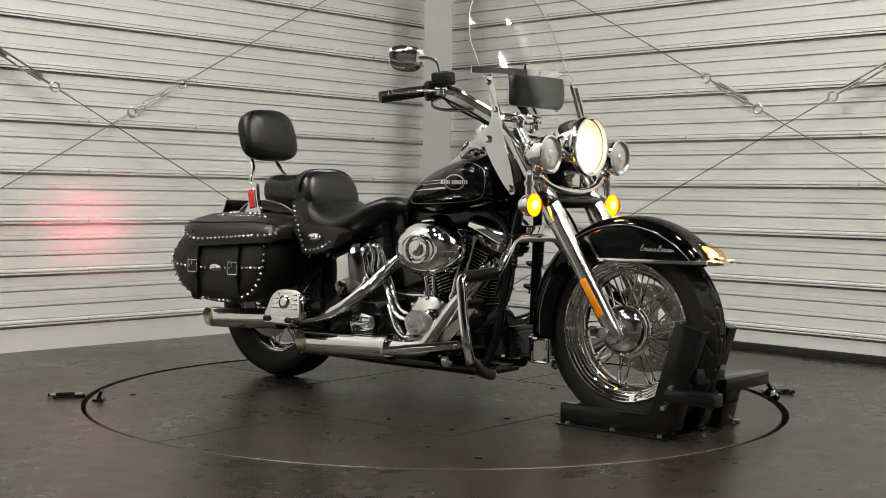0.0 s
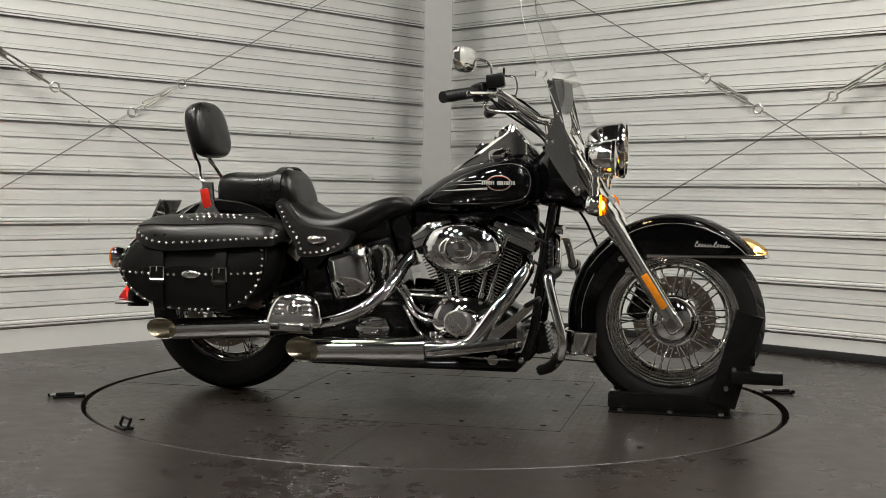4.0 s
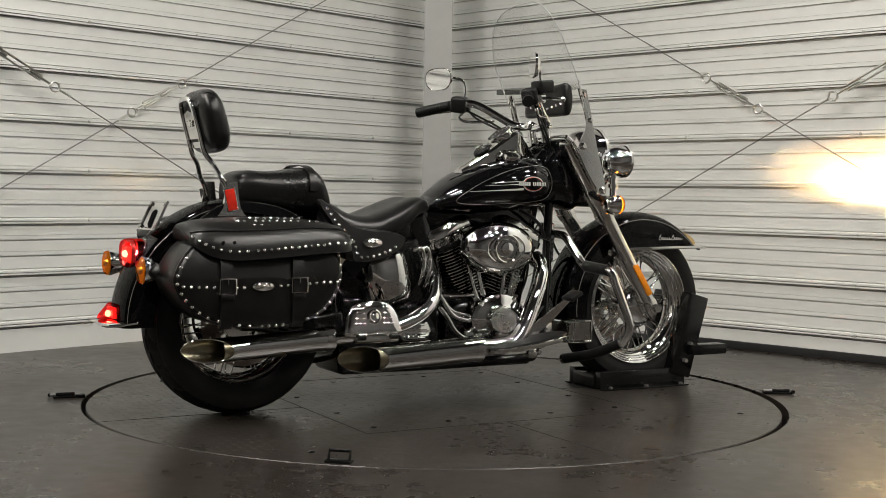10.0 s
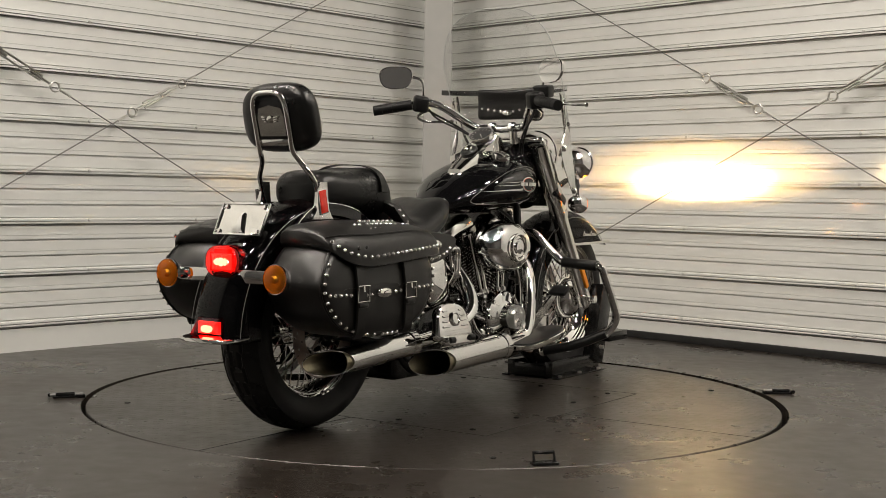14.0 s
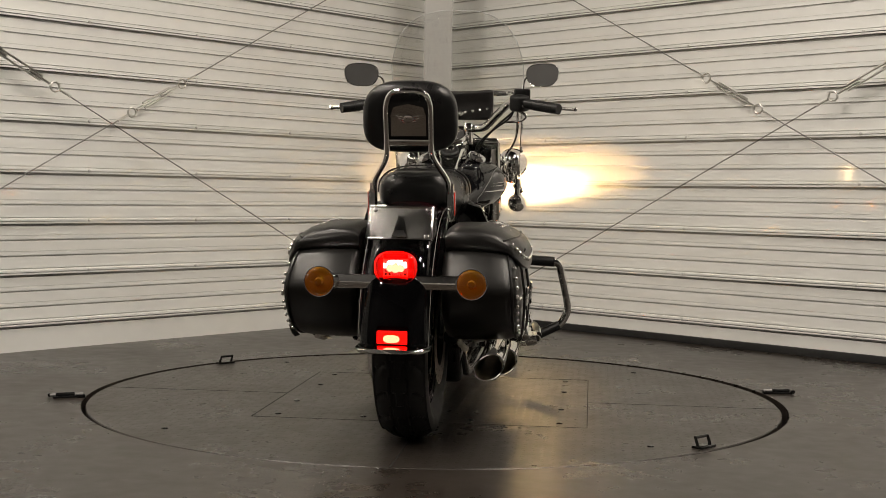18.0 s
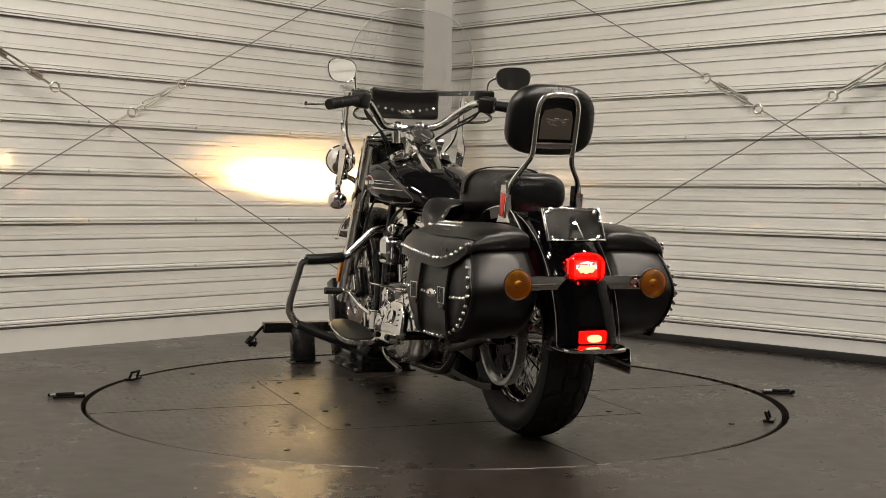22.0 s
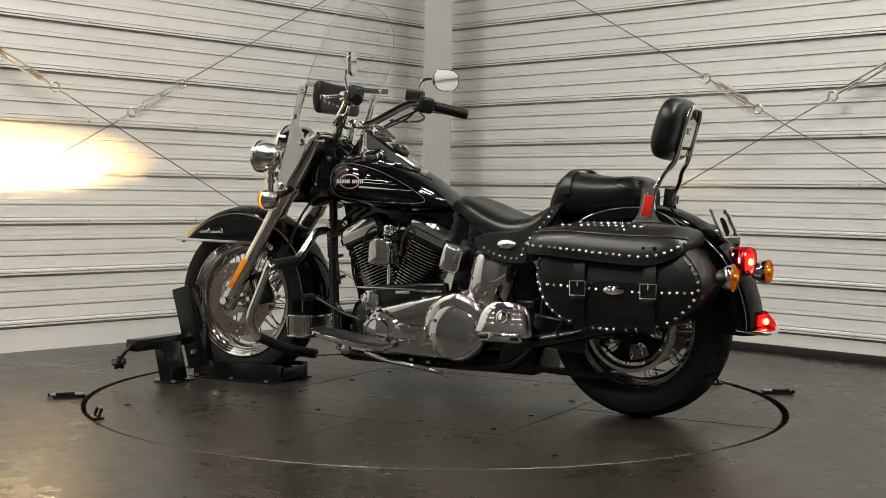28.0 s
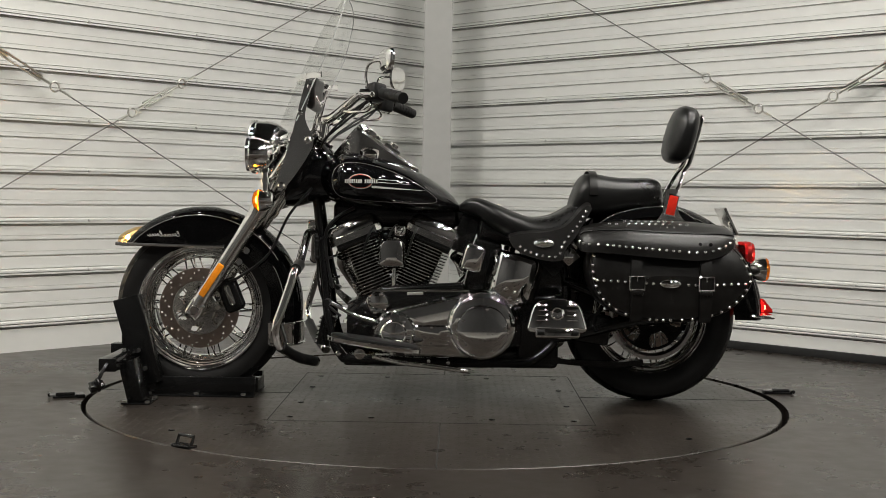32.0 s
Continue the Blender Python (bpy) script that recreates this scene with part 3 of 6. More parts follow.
# ---- motorcycle: fenders ----
def fender(c, r, half, angles, inner, seg=56, thick=0.003):
    """A deep shell round a wheel; inner(angle) is the radius of the skirt's edge."""
    secs = []
    for k in range(seg + 1):
        deg = angles[0] + (angles[1] - angles[0]) * k / seg
        a = radians(deg)
        ri = min(inner(deg), r - 0.012)
        pts = []
        for j in range(25):
            u = -1 + 2 * j / 24
            if abs(u) > 0.55:
                f = (abs(u) - 0.55) / 0.45
                rr = (r - 0.055) * (1 - f) + min(ri, r - 0.056) * f if ri < r - 0.056 else r - 0.055 * (1 - 0) 
                y = math.copysign(half * (1 - 0.02 * f), u)
            else:
                q = u / 0.55
                y = half * math.copysign(abs(math.sin(q * math.pi / 2)) ** 0.9, q)
                rr = r - 0.055 * (1 - max(0.0, math.cos(q * math.pi / 2)) ** 0.75)
            rr = max(rr, ri)
            pts.append(c + Vector((rr * math.cos(a), y, rr * math.sin(a))))
        secs.append(pts)
    bm = loft(secs, cap=False, closed_ring=False)
    bmesh.ops.solidify(bm, geom=bm.faces[:], thickness=thick)
    return bm


def front_skirt(deg):
    s = math.sin(radians(deg))
    low = 0.229 / s if s > 0.3 else 0.9
    back = 0.262
    if deg < 112:
        return low
    f = min(1.0, (deg - 112) / 22)
    return low * (1 - f) + back * f if deg < 134 else back


front_fender = part("front_fender", fender(FRONT, 0.368, 0.086, (37.5, 190), front_skirt), PAINT, bike, "deep gloss black front fender", 50)
rear_fender = part("rear_fender", fender(REAR, 0.412, 0.098, (28, 181), lambda d: 0.30), PAINT, bike, "gloss black rear fender", 50)
for s in (-1, 1):
    part("trim_strip", box(0.395, 0.012, 0.012, pose(0.965, s * 0.089, 0.545, 0, -0.8, 0), 0.002), CHROME, front_fender, "chrome trim strip")
    arc = [FRONT + Vector((0.338 * math.cos(radians(d)), s * 0.0872, 0.338 * math.sin(radians(d)))) for d in range(44, 150, 4)]
    part("pinstripe", tube(arc, 0.0013, 6, smooth=False), PINLINE, front_fender)
    arc = [FRONT + Vector((0.312 * math.cos(radians(d)), s * 0.0872, 0.312 * math.sin(radians(d)))) for d in range(150, 188, 4)]
    part("pinstripe", tube(arc, 0.0013, 6, smooth=False), PINLINE, front_fender)
    # plain strokes in place of the script
    for x0, n_loop, tall in ((0.932, 6, 0.013), (0.995, 5, 0.013)):
        curl = []
        for k in range(n_loop * 8 + 1):
            u = k / 8
            amp = tall * 0.8 if u < 1 else 0.0040 + 0.0015 * math.sin(u * 7)
            curl.append((x0 + 0.0096 * u + 0.0045 * math.cos(2 * math.pi * u) + amp * 0.5 * math.sin(2 * math.pi * u), s * 0.0878, 0.582 + (0.004 if u < 1 else 0) - 0.004 * (x0 - 0.93) + amp * math.sin(2 * math.pi * u)))
        part("script_stroke", tube(curl, 0.0010, 5, smooth=False), SCRIPT, front_fender)
    arc = [REAR + Vector((0.388 * math.cos(radians(d)), s * 0.0985, 0.388 * math.sin(radians(d)))) for d in range(66, 180, 4)]
    part("pinstripe", tube(arc, 0.0009, 6, smooth=False), PINLINE, rear_fender)
    strut = [(-0.5, s * 0.108, 0.56), (-0.62, s * 0.110, 0.655), (-0.75, s * 0.110, 0.690), (-0.87, s * 0.110, 0.68), (-0.98, s * 0.110, 0.60)]
    bm = bmesh.new()
    pts = smooth_path(strut, 8)
    loft([[p + Vector((0, -0.006, -0.018)), p + Vector((0, 0.006, -0.018)), p + Vector((0, 0.006, 0.018)), p + Vector((0, -0.006, 0.018))] for p in pts], bm)
    strut_part = part("fender_strut", bm, PAINT, bike, "black fender strut with a chrome edge")
    part("strut_edge", tube([p + Vector((0, s * 0.005, 0.018)) for p in pts], 0.0028, 8, smooth=False), CHROME, strut_part)
plan = smooth_path([(0.598, -0.108, 0), (0.56, -0.106, 0), (0.522, -0.098, 0), (0.500, -0.075, 0), (0.490, -0.04, 0), (0.487, 0, 0), (0.490, 0.04, 0), (0.500, 0.075, 0), (0.522, 0.098, 0), (0.56, 0.106, 0), (0.598, 0.108, 0)], 4)
flap = part("fender_flap", loft([[Vector((p.x, p.y, 0.193)), Vector((p.x, p.y, 0.270)), Vector((p.x + 0.005, p.y * 0.95, 0.270)), Vector((p.x + 0.005, p.y * 0.95, 0.193))] for p in plan]), CHROME_WORN, bike, "grey metal mud flap with chrome rails")
for z in (0.193, 0.270):
    part("flap_rail", tube([(p.x - 0.001, p.y * 1.015, z) for p in plan], 0.0048, 8, smooth=False), CHROME, flap, "chrome rail")
for s in (-1, 1):
    part("flap_end", tube([(0.599, s * 0.109, 0.193), (0.599, s * 0.109, 0.270)], 0.0048, 8, smooth=False), CHROME, flap)
# lamp at the front fender's tip
bm = loft([oval(1.062, 0, 0.604, 0.010, 0.006, 20, 2.4), oval(1.080, 0, 0.594, 0.020, 0.016, 20, 2.4), oval(1.110, 0, 0.582, 0.026, 0.025, 20, 2.4), oval(1.140, 0, 0.571, 0.027, 0.024, 20, 2.4), oval(1.162, 0, 0.563, 0.022, 0.018, 20, 2.4), oval(1.172, 0, 0.559, 0.014, 0.012, 20, 2.4), oval(1.176, 0, 0.557, 0.005, 0.005, 20, 2.4)])
part("fender_tip_lamp", bm, TIP_GLASS, front_fender, "lit amber lamp on the fender tip").visible_shadow = False
bm = loft([oval(1.075, 0, 0.590, 0.012, 0.010, 16, 2.4), oval(1.110, 0, 0.578, 0.019, 0.017, 16, 2.4), oval(1.130, 0, 0.571, 0.019, 0.016, 16, 2.4)])
part("tip_reflector", bm, TIP_LIT, front_fender, "glowing reflector")
bm = loft([oval(1.131, 0, 0.571, 0.012, 0.010, 16, 2.2), oval(1.142, 0, 0.569, 0.010, 0.008, 16, 2.2), oval(1.150, 0, 0.567, 0.004, 0.003, 16, 2.2)])
part("tip_bulb", bm, TIP_BULB, front_fender, "burning bulb")
bm = loft([oval(1.06, 0, 0.546, 0.088, 0.007, 24, 3), oval(1.12, 0, 0.545, 0.082, 0.009, 24, 3), oval(1.16, 0, 0.545, 0.058, 0.009, 24, 3), oval(1.18, 0, 0.546, 0.02, 0.006, 24, 3)])
part("lamp_bezel", bm, CHROME, front_fender, "chrome fender tip bezel")

# ---- motorcycle: front fork and steering ----
def fork_at(z):
    return 0.865 - 0.643 * (z - 0.318)


for s in (-1, 1):
    y = s * 0.128
    low = [(fork_at(z), y, z) for z in (0.30, 0.40, 0.50, 0.60, 0.675)]
    slider = part("fork_slider", tube(low, 0.031, 24, radii=(0.028, 0.031)), FORK, bike, "polished alloy fork slider")
    part("axle_clamp", box(0.062, 0.05, 0.075, pose(0.862, y, 0.318, 0, -33, 0), 0.016, 3), FORK, slider)
    part("fork_cover", tube([(fork_at(z), y, z) for z in (0.66, 0.70, 0.755)], 0.035, 24), FORK, bike, "brushed fork cover")
    part("upper_fork_cover", tube([(fork_at(z), y, z) for z in (0.75, 0.84, 0.945)], 0.039, 24), CHROME_WORN, bike, "polished upper fork cover")
    part("fork_seal", tube([(fork_at(z), y, z) for z in (0.668, 0.684)], 0.0375, 24, smooth=False), CHROME_WORN, bike)
    part("fork_reflector", box(0.024, 0.007, 0.135, pose(fork_at(0.425) + 0.004, s * 0.161, 0.425, 0, -32.7, 0), 0.003), ORANGE_REFLECTOR, slider, "orange reflector strip")
    for z in (0.49, 0.53):
        part("fender_bolt", lathe([(0, -0.012), (0.012, -0.012), (0.014, 0), (0.012, 0.01), (0, 0.012)], axis_y(fork_at(z) - 0.045, s * 0.098, z), 12), CHROME, bike)
bm = box(0.10, 0.33, 0.028, pose(fork_at(0.93), 0, 0.935, 0, 32.7, 0), 0.010, 3)
part("top_yoke", bm, CHROME, bike, "chrome upper fork yoke")
part("lower_yoke", box(0.10, 0.33, 0.04, pose(fork_at(0.74), 0, 0.742, 0, 32.7, 0), 0.012, 3), BLACK, bike)
part("steering_head", tube([(0.418, 0, 0.93), (0.505, 0, 0.74)], 0.036, 20, smooth=False), BLACK, bike)
bm = loft([oval(0.375, 0, 0.80, 0.075, 0.085, 28, 2.6), oval(0.41, 0, 0.815, 0.10, 0.11, 28, 2.6), oval(0.46, 0, 0.825, 0.115, 0.12, 28, 2.6), oval(0.51, 0, 0.80, 0.105, 0.11, 28, 2.6), oval(0.55, 0, 0.77, 0.085, 0.08, 28, 2.6)])
part("neck_cover", bm, PAINT, bike, "black neck cover")
# handlebar
half = [(0.415, 0.0, 1.0), (0.41, 0.07, 1.005), (0.38, 0.115, 1.012), (0.325, 0.16, 1.05), (0.272, 0.205, 1.088), (0.230, 0.235, 1.096), (0.200, 0.275, 1.090), (0.118, 0.398, 1.064)]
path = [(x, -y, z) for x, y, z in half[::-1]] + half[1:]
bars = part("handlebar", tube(path, 0.0155, 16, steps=6), CHROME, bike, "wide chrome handlebar")
for s in (-1, 1):
    part("riser", tube([(0.425, s * 0.045, 0.945), (0.415, s * 0.045, 1.01)], 0.019, 16, smooth=False), CHROME, bars)
    part("bar_clamp", box(0.05, 0.035, 0.035, pose(0.415, s * 0.045, 1.004, 0, 20, 0), 0.008, 3), CHROME, bars)
    g0, g1 = Vector((0.190, s * 0.282, 1.0885)), Vector((0.112, s * 0.408, 1.0625))
    d = (g1 - g0)
    grip = part("grip", tube([g0, g0 + d * 0.03, g0 + d * 0.05, g0 + d * 0.95, g0 + d], 0.0195, 18, smooth=False), PLASTIC, bars, "black rubber grip")
    for k in range(5):
        q = g0 + d * (0.25 + 0.13 * k)
        part("grip_band", tube([q, q + d * 0.04], 0.0205, 18, smooth=False), PLASTIC, grip)
    control = part("switch_housing", box(0.058, 0.062, 0.062, pose(0.215, s * 0.256, 1.092, 8, -10, s * 40), 0.012, 3), PLASTIC, bars, "black switch housing")
    part("switch_button", box(0.012, 0.016, 0.012, pose(0.190, s * 0.262, 1.10), 0.003), PLASTIC, control)
    part("switch_button", box(0.012, 0.02, 0.010, pose(0.190, s * 0.27, 1.08), 0.003), STEEL, control)
    lever = [(0.25, s * 0.262, 1.088), (0.268, s * 0.30, 1.086), (0.268, s * 0.36, 1.080), (0.245, s * 0.42, 1.074), (0.212, s * 0.468, 1.070)]
    part("hand_lever", tube(lever, 0.0062, 10), CHROME, bars, "chrome hand lever")
    part("lever_ball", lathe([(0, -0.009), (0.006, -0.007), (0.009, 0), (0.006, 0.007), (0, 0.009)], pose(0.212, s * 0.468, 1.070), 12), CHROME, bars)
    part("lever_clamp", box(0.045, 0.03, 0.034, pose(0.248, s * 0.262, 1.088), 0.008), CHROME, bars)
    if s < 0:
        part("brake_reservoir", box(0.062, 0.062, 0.045, pose(0.262, -0.262, 1.128, 0, -6, 6), 0.008, 3), PLASTIC, bars, "square black brake fluid reservoir")
    stem = [(0.24, s * 0.265, 1.108), (0.248, s * 0.268, 1.15), (0.240, s * 0.274, 1.185), (0.215, s * 0.295, 1.197), (0.188, s * 0.325, 1.196)]
    face = [(math.copysign(abs(math.cos(t)) ** 0.72, math.cos(t)), math.copysign(abs(math.sin(t)) ** 0.78, math.sin(t))) for t in (2 * math.pi * k / 36 for k in range(36))]
    turn = Matrix.Translation((0.182, s * 0.349, 1.193)) @ Matrix.Rotation(radians(s * 22), 4, "Z")
    mir = part("mirror", loft([[turn @ Vector((x, s * w * c * (0.066 + 0.006 * si), h * si * 0.044)) for c, si in face] for x, w, h in ((-0.014, 0.93, 0.93), (-0.016, 1.0, 1.0), (-0.009, 1.0, 1.0), (-0.001, 0.9, 0.88), (0.005, 0.62, 0.6), (0.007, 0.2, 0.2))]), CHROME, bars, "oval chrome mirror")
    part("mirror_glass", loft([[turn @ Vector((x, s * w * c * (0.0625 + 0.0055 * si), w * si * 0.041)) for c, si in face] for x, w in ((-0.012, 1.0), (-0.0168, 0.99))]), CHROME, mir, "mirror glass")
    part("mirror_stem", tube(stem, 0.0055, 10), CHROME, mir)
    for off, dz in ((0.0, 0.0), (0.012, -0.012)):
        cable = [(0.235, s * 0.24, 1.07 - dz), (0.27, s * 0.215, 1.05 + dz), (0.34, s * (0.15 - off), 1.0 + dz), (0.41, s * (0.09 - off), 0.93), (0.44, s * 0.07, 0.84), (0.43, s * 0.06, 0.74)]
        part("control_cable", tube(cable, 0.0042, 8), PLASTIC, bars, "black control cable")
    pipe = [(0.235, s * 0.255, 1.064), (0.228, s * 0.28, 1.045), (0.245, s * 0.262, 1.028), (0.29, s * 0.22, 1.026), (0.33, s * 0.18, 1.03)]
    part("cable_elbow", tube(pipe, 0.0055, 10), CHROME, bars)
    hose = [(0.45, s * 0.10, 0.76), (0.53, s * 0.12, 0.66), (0.60, s * 0.13, 0.52), (0.70, s * 0.12, 0.44), (0.745, s * 0.11, 0.42)]
    if s > 0:
        part("brake_hose", tube(hose, 0.005, 8), PLASTIC, bike, "black brake hose")
caliper = part("brake_caliper", box(0.075, 0.055, 0.125, pose(0.742, 0.085, 0.368, 0, 22, 0), 0.02, 4), BLACK, bike, "black front brake caliper")
part("caliper_insert", box(0.022, 0.01, 0.075, pose(0.742, 0.113, 0.368, 0, 22, 0), 0.009, 3), CHROME, caliper, "chrome caliper insert")
for dz in (-0.05, 0.05):
    part("caliper_bolt", lathe([(0, -0.008), (0.01, -0.008), (0.01, 0.006), (0, 0.006)], axis_y(0.785, 0.108, 0.375 + dz), 6), CHROME, caliper)

# ---- motorcycle: lamps ----
def turned_x(profile, x, y, z, seg=40):
    """Turned about a line along +x."""
    return lathe(profile, pose(x, y, z, 0, 90, 0), seg)


LX, LZ = 0.672, 0.908
shell = part("headlamp", turned_x([(0.0, -0.135), (0.03, -0.132), (0.06, -0.118), (0.083, -0.088), (0.093, -0.05), (0.096, -0.012), (0.100, -0.008), (0.101, 0.004), (0.097, 0.012), (0.090, 0.012), (0.090, 0.0), (0.086, -0.02), (0.086, -0.05)], LX, 0, LZ, 56), CHROME, bike, "chrome headlamp, switched on")
# bright reflector round a slot-shaped opening, with the burning bulb set back inside it
bm = bmesh.new()
W2, H2 = 0.0155, 0.0041
nseg = 48
rim_v, hole_v, deep_v = [], [], []
for k in range(nseg):
    a = 2 * math.pi * k / nseg
    c, s = math.cos(a), math.sin(a)
    rim_v.append(bm.verts.new((LX - 0.010, 0.052 * c, LZ + 0.052 * s)))
    q = 1 / math.hypot(c / W2, s / H2)
    hole_v.append(bm.verts.new((LX - 0.014, q * c, LZ + q * s)))
for k in range(nseg):
    j = (k + 1) % nseg
    bm.faces.new((rim_v[k], rim_v[j], hole_v[j], hole_v[k]))
part("reflector", bm, LENS_GLOW, shell, "glowing headlamp reflector")
part("outer_reflector", turned_x([(0.052, -0.0102), (0.070, -0.007), (0.086, -0.002), (0.086, -0.004), (0.052, -0.0142)], LX, 0, LZ, 48), LENS_WARM, shell, "warm outer part of the reflector")
part("reflector_rim", turned_x([(0.086, -0.003), (0.0895, -0.001), (0.0895, -0.006), (0.086, -0.006)], LX, 0, LZ, 48), CHROME, shell)
bm = bmesh.new()
W3, H3 = 0.046, 0.0105
for dy, dz, sy, sz in ((W3 + 0.002, 0, 0.003, 2 * H3 + 0.01), (-W3 - 0.002, 0, 0.003, 2 * H3 + 0.01), (0, H3 + 0.002, 2 * W3 + 0.006, 0.003), (0, -H3 - 0.002, 2 * W3 + 0.006, 0.003)):
    box(0.094, sy, sz, pose(LX - 0.0625, dy, LZ + dz), 0, 1, bm)
box(0.003, 2 * W3 + 0.008, 2 * H3 + 0.008, pose(LX - 0.1115, 0, LZ), 0, 1, bm)
part("bulb_shroud", bm, PITBLACK, shell)
bm = bmesh.new()
bm.faces.new([bm.verts.new((LX - 0.1085, y, LZ + z)) for y, z in ((-0.008, 0.0026), (0.016, 0.0026), (0.016, 0.0070), (-0.008, 0.0070))])
part("bulb", bm, BULB, shell, "burning headlamp bulb")
bm = bmesh.new()
bm.faces.new([bm.verts.new((LX - 0.1093, 0.0055 - 0.038 * math.cos(a), LZ + 0.0021 + 0.0082 * math.sin(a))) for a in (math.pi * k / 16 for k in range(32))])
part("bulb_mirror", bm, BULB_MIRROR, shell, "bright mirror behind the bulb")
lens = part("headlamp_lens", turned_x([(0.089, 0.001), (0.07, 0.008), (0.04, 0.013), (0.0, 0.015), (0.0, 0.012), (0.04, 0.010), (0.07, 0.005), (0.089, -0.002)], LX, 0, LZ, 48), CLEAR, shell, "clear headlamp lens")
lens.visible_shadow = False
bar = [(0.60, -0.232, 0.815), (0.605, -0.18, 0.806), (0.615, -0.12, 0.775), (0.625, 0, 0.757), (0.615, 0.12, 0.775), (0.605, 0.18, 0.806), (0.60, 0.232, 0.815)]
lightbar = part("lamp_bar", tube(bar, 0.011, 14), CHROME, bike, "chrome lamp bar")
part("lamp_bracket", box(0.05, 0.06, 0.06, pose(0.60, 0, 0.80), 0.012, 3), CHROME, lightbar)
part("lamp_bracket", tube([(0.53, 0, 0.79), (0.61, 0, 0.79)], 0.02, 14, smooth=False), CHROME, lightbar)
for s in (-1, 1):
    px, pz = 0.656, 0.876
    pod = part("passing_lamp", turned_x([(0.0, -0.085), (0.025, -0.08), (0.045, -0.062), (0.056, -0.03), (0.058, -0.004), (0.062, 0.0), (0.062, 0.01), (0.056, 0.012), (0.054, 0.0), (0.04, -0.03), (0.02, -0.045), (0, -0.048)], px, s * 0.205, pz), CHROME, bike, "chrome passing lamp, not lit")
    part("reflector", turned_x([(0.055, 0.002), (0.048, 0.006), (0.030, 0.010), (0.014, 0.012), (0.012, 0.0145), (0, 0.016)], px, s * 0.205, pz), BOWL, pod, "silvered reflector")
    glass = part("lens", turned_x([(0.056, 0.004), (0.04, 0.011), (0.0, 0.015), (0.0, 0.012), (0.04, 0.008), (0.055, 0.001)], px, s * 0.205, pz), CLEAR, pod, "clear lens")
    glass.visible_shadow = False
    part("lamp_post", tube([(0.60, s * 0.205, 0.80), (0.62, s * 0.205, 0.835)], 0.014, 12, smooth=False), CHROME, pod)
    sig = part("front_signal", turned_x([(0.0, -0.055), (0.018, -0.052), (0.03, -0.04), (0.037, -0.018), (0.038, 0.0), (0.034, 0.003), (0, 0.003)], 0.618, s * 0.230, 0.714, 32), CHROME, bike, "chrome turn signal, lit amber")
    part("lens", turned_x([(0.037, 0.001), (0.036, 0.008), (0.027, 0.020), (0.012, 0.026), (0, 0.027)], 0.618, s * 0.230, 0.714, 32), AMBER_GLASS, sig, "lit amber lens").visible_shadow = False
    part("signal_bowl", turned_x([(0.036, 0.0045), (0.030, 0.0050), (0.012, 0.0055), (0, 0.0055)], 0.618, s * 0.230, 0.714, 28), AMBER_LIT, sig, "glowing reflector")
    part("signal_bulb", turned_x([(0.015, 0.006), (0.014, 0.011), (0.008, 0.015), (0, 0.016)], 0.618, s * 0.230, 0.714, 20), AMBER_BULB, sig, "burning bulb")
    part("signal_stalk", tube([(0.60, s * 0.230, 0.81), (0.60, s * 0.230, 0.742)], 0.013, 12, smooth=False), CHROME, sig)
    part("stalk_collar", tube([(0.60, s * 0.230, 0.775), (0.60, s * 0.230, 0.79)], 0.018, 14, smooth=False), CHROME, sig)
    part("lamp_clamp", box(0.03, 0.03, 0.03, pose(0.602, s * 0.205, 0.812), 0.008, 3), CHROME, pod)

# ---- motorcycle: windscreen ----
def screen_x(y, z):
    c = table(z, [(0.70, 0.71), (0.85, 0.64), (0.982, 0.582), (1.09, 0.538), (1.203, 0.490), (1.34, 0.424), (1.445, 0.354), (1.48, 0.33)])
    return c - 1.40 * y * y


def screen_patch(rows, cols=24):
    """Rows of (z, inner y, outer y): curved clear sheet."""
    secs = []
    for z, y0, y1 in rows:
        secs.append([Vector((screen_x(y, z), y, z)) for y in (y0 + (y1 - y0) * k / cols for k in range(cols + 1))])
    bm = loft(secs, cap=False, closed_ring=False)
    bmesh.ops.solidify(bm, geom=bm.faces[:], thickness=0.003)
    return bm


def screen_half(z):
    return table(z, [(0.99, 0.252), (1.15, 0.260), (1.25, 0.260), (1.33, 0.24), (1.39, 0.205), (1.43, 0.155), (1.452, 0.10), (1.459, 0.05)])


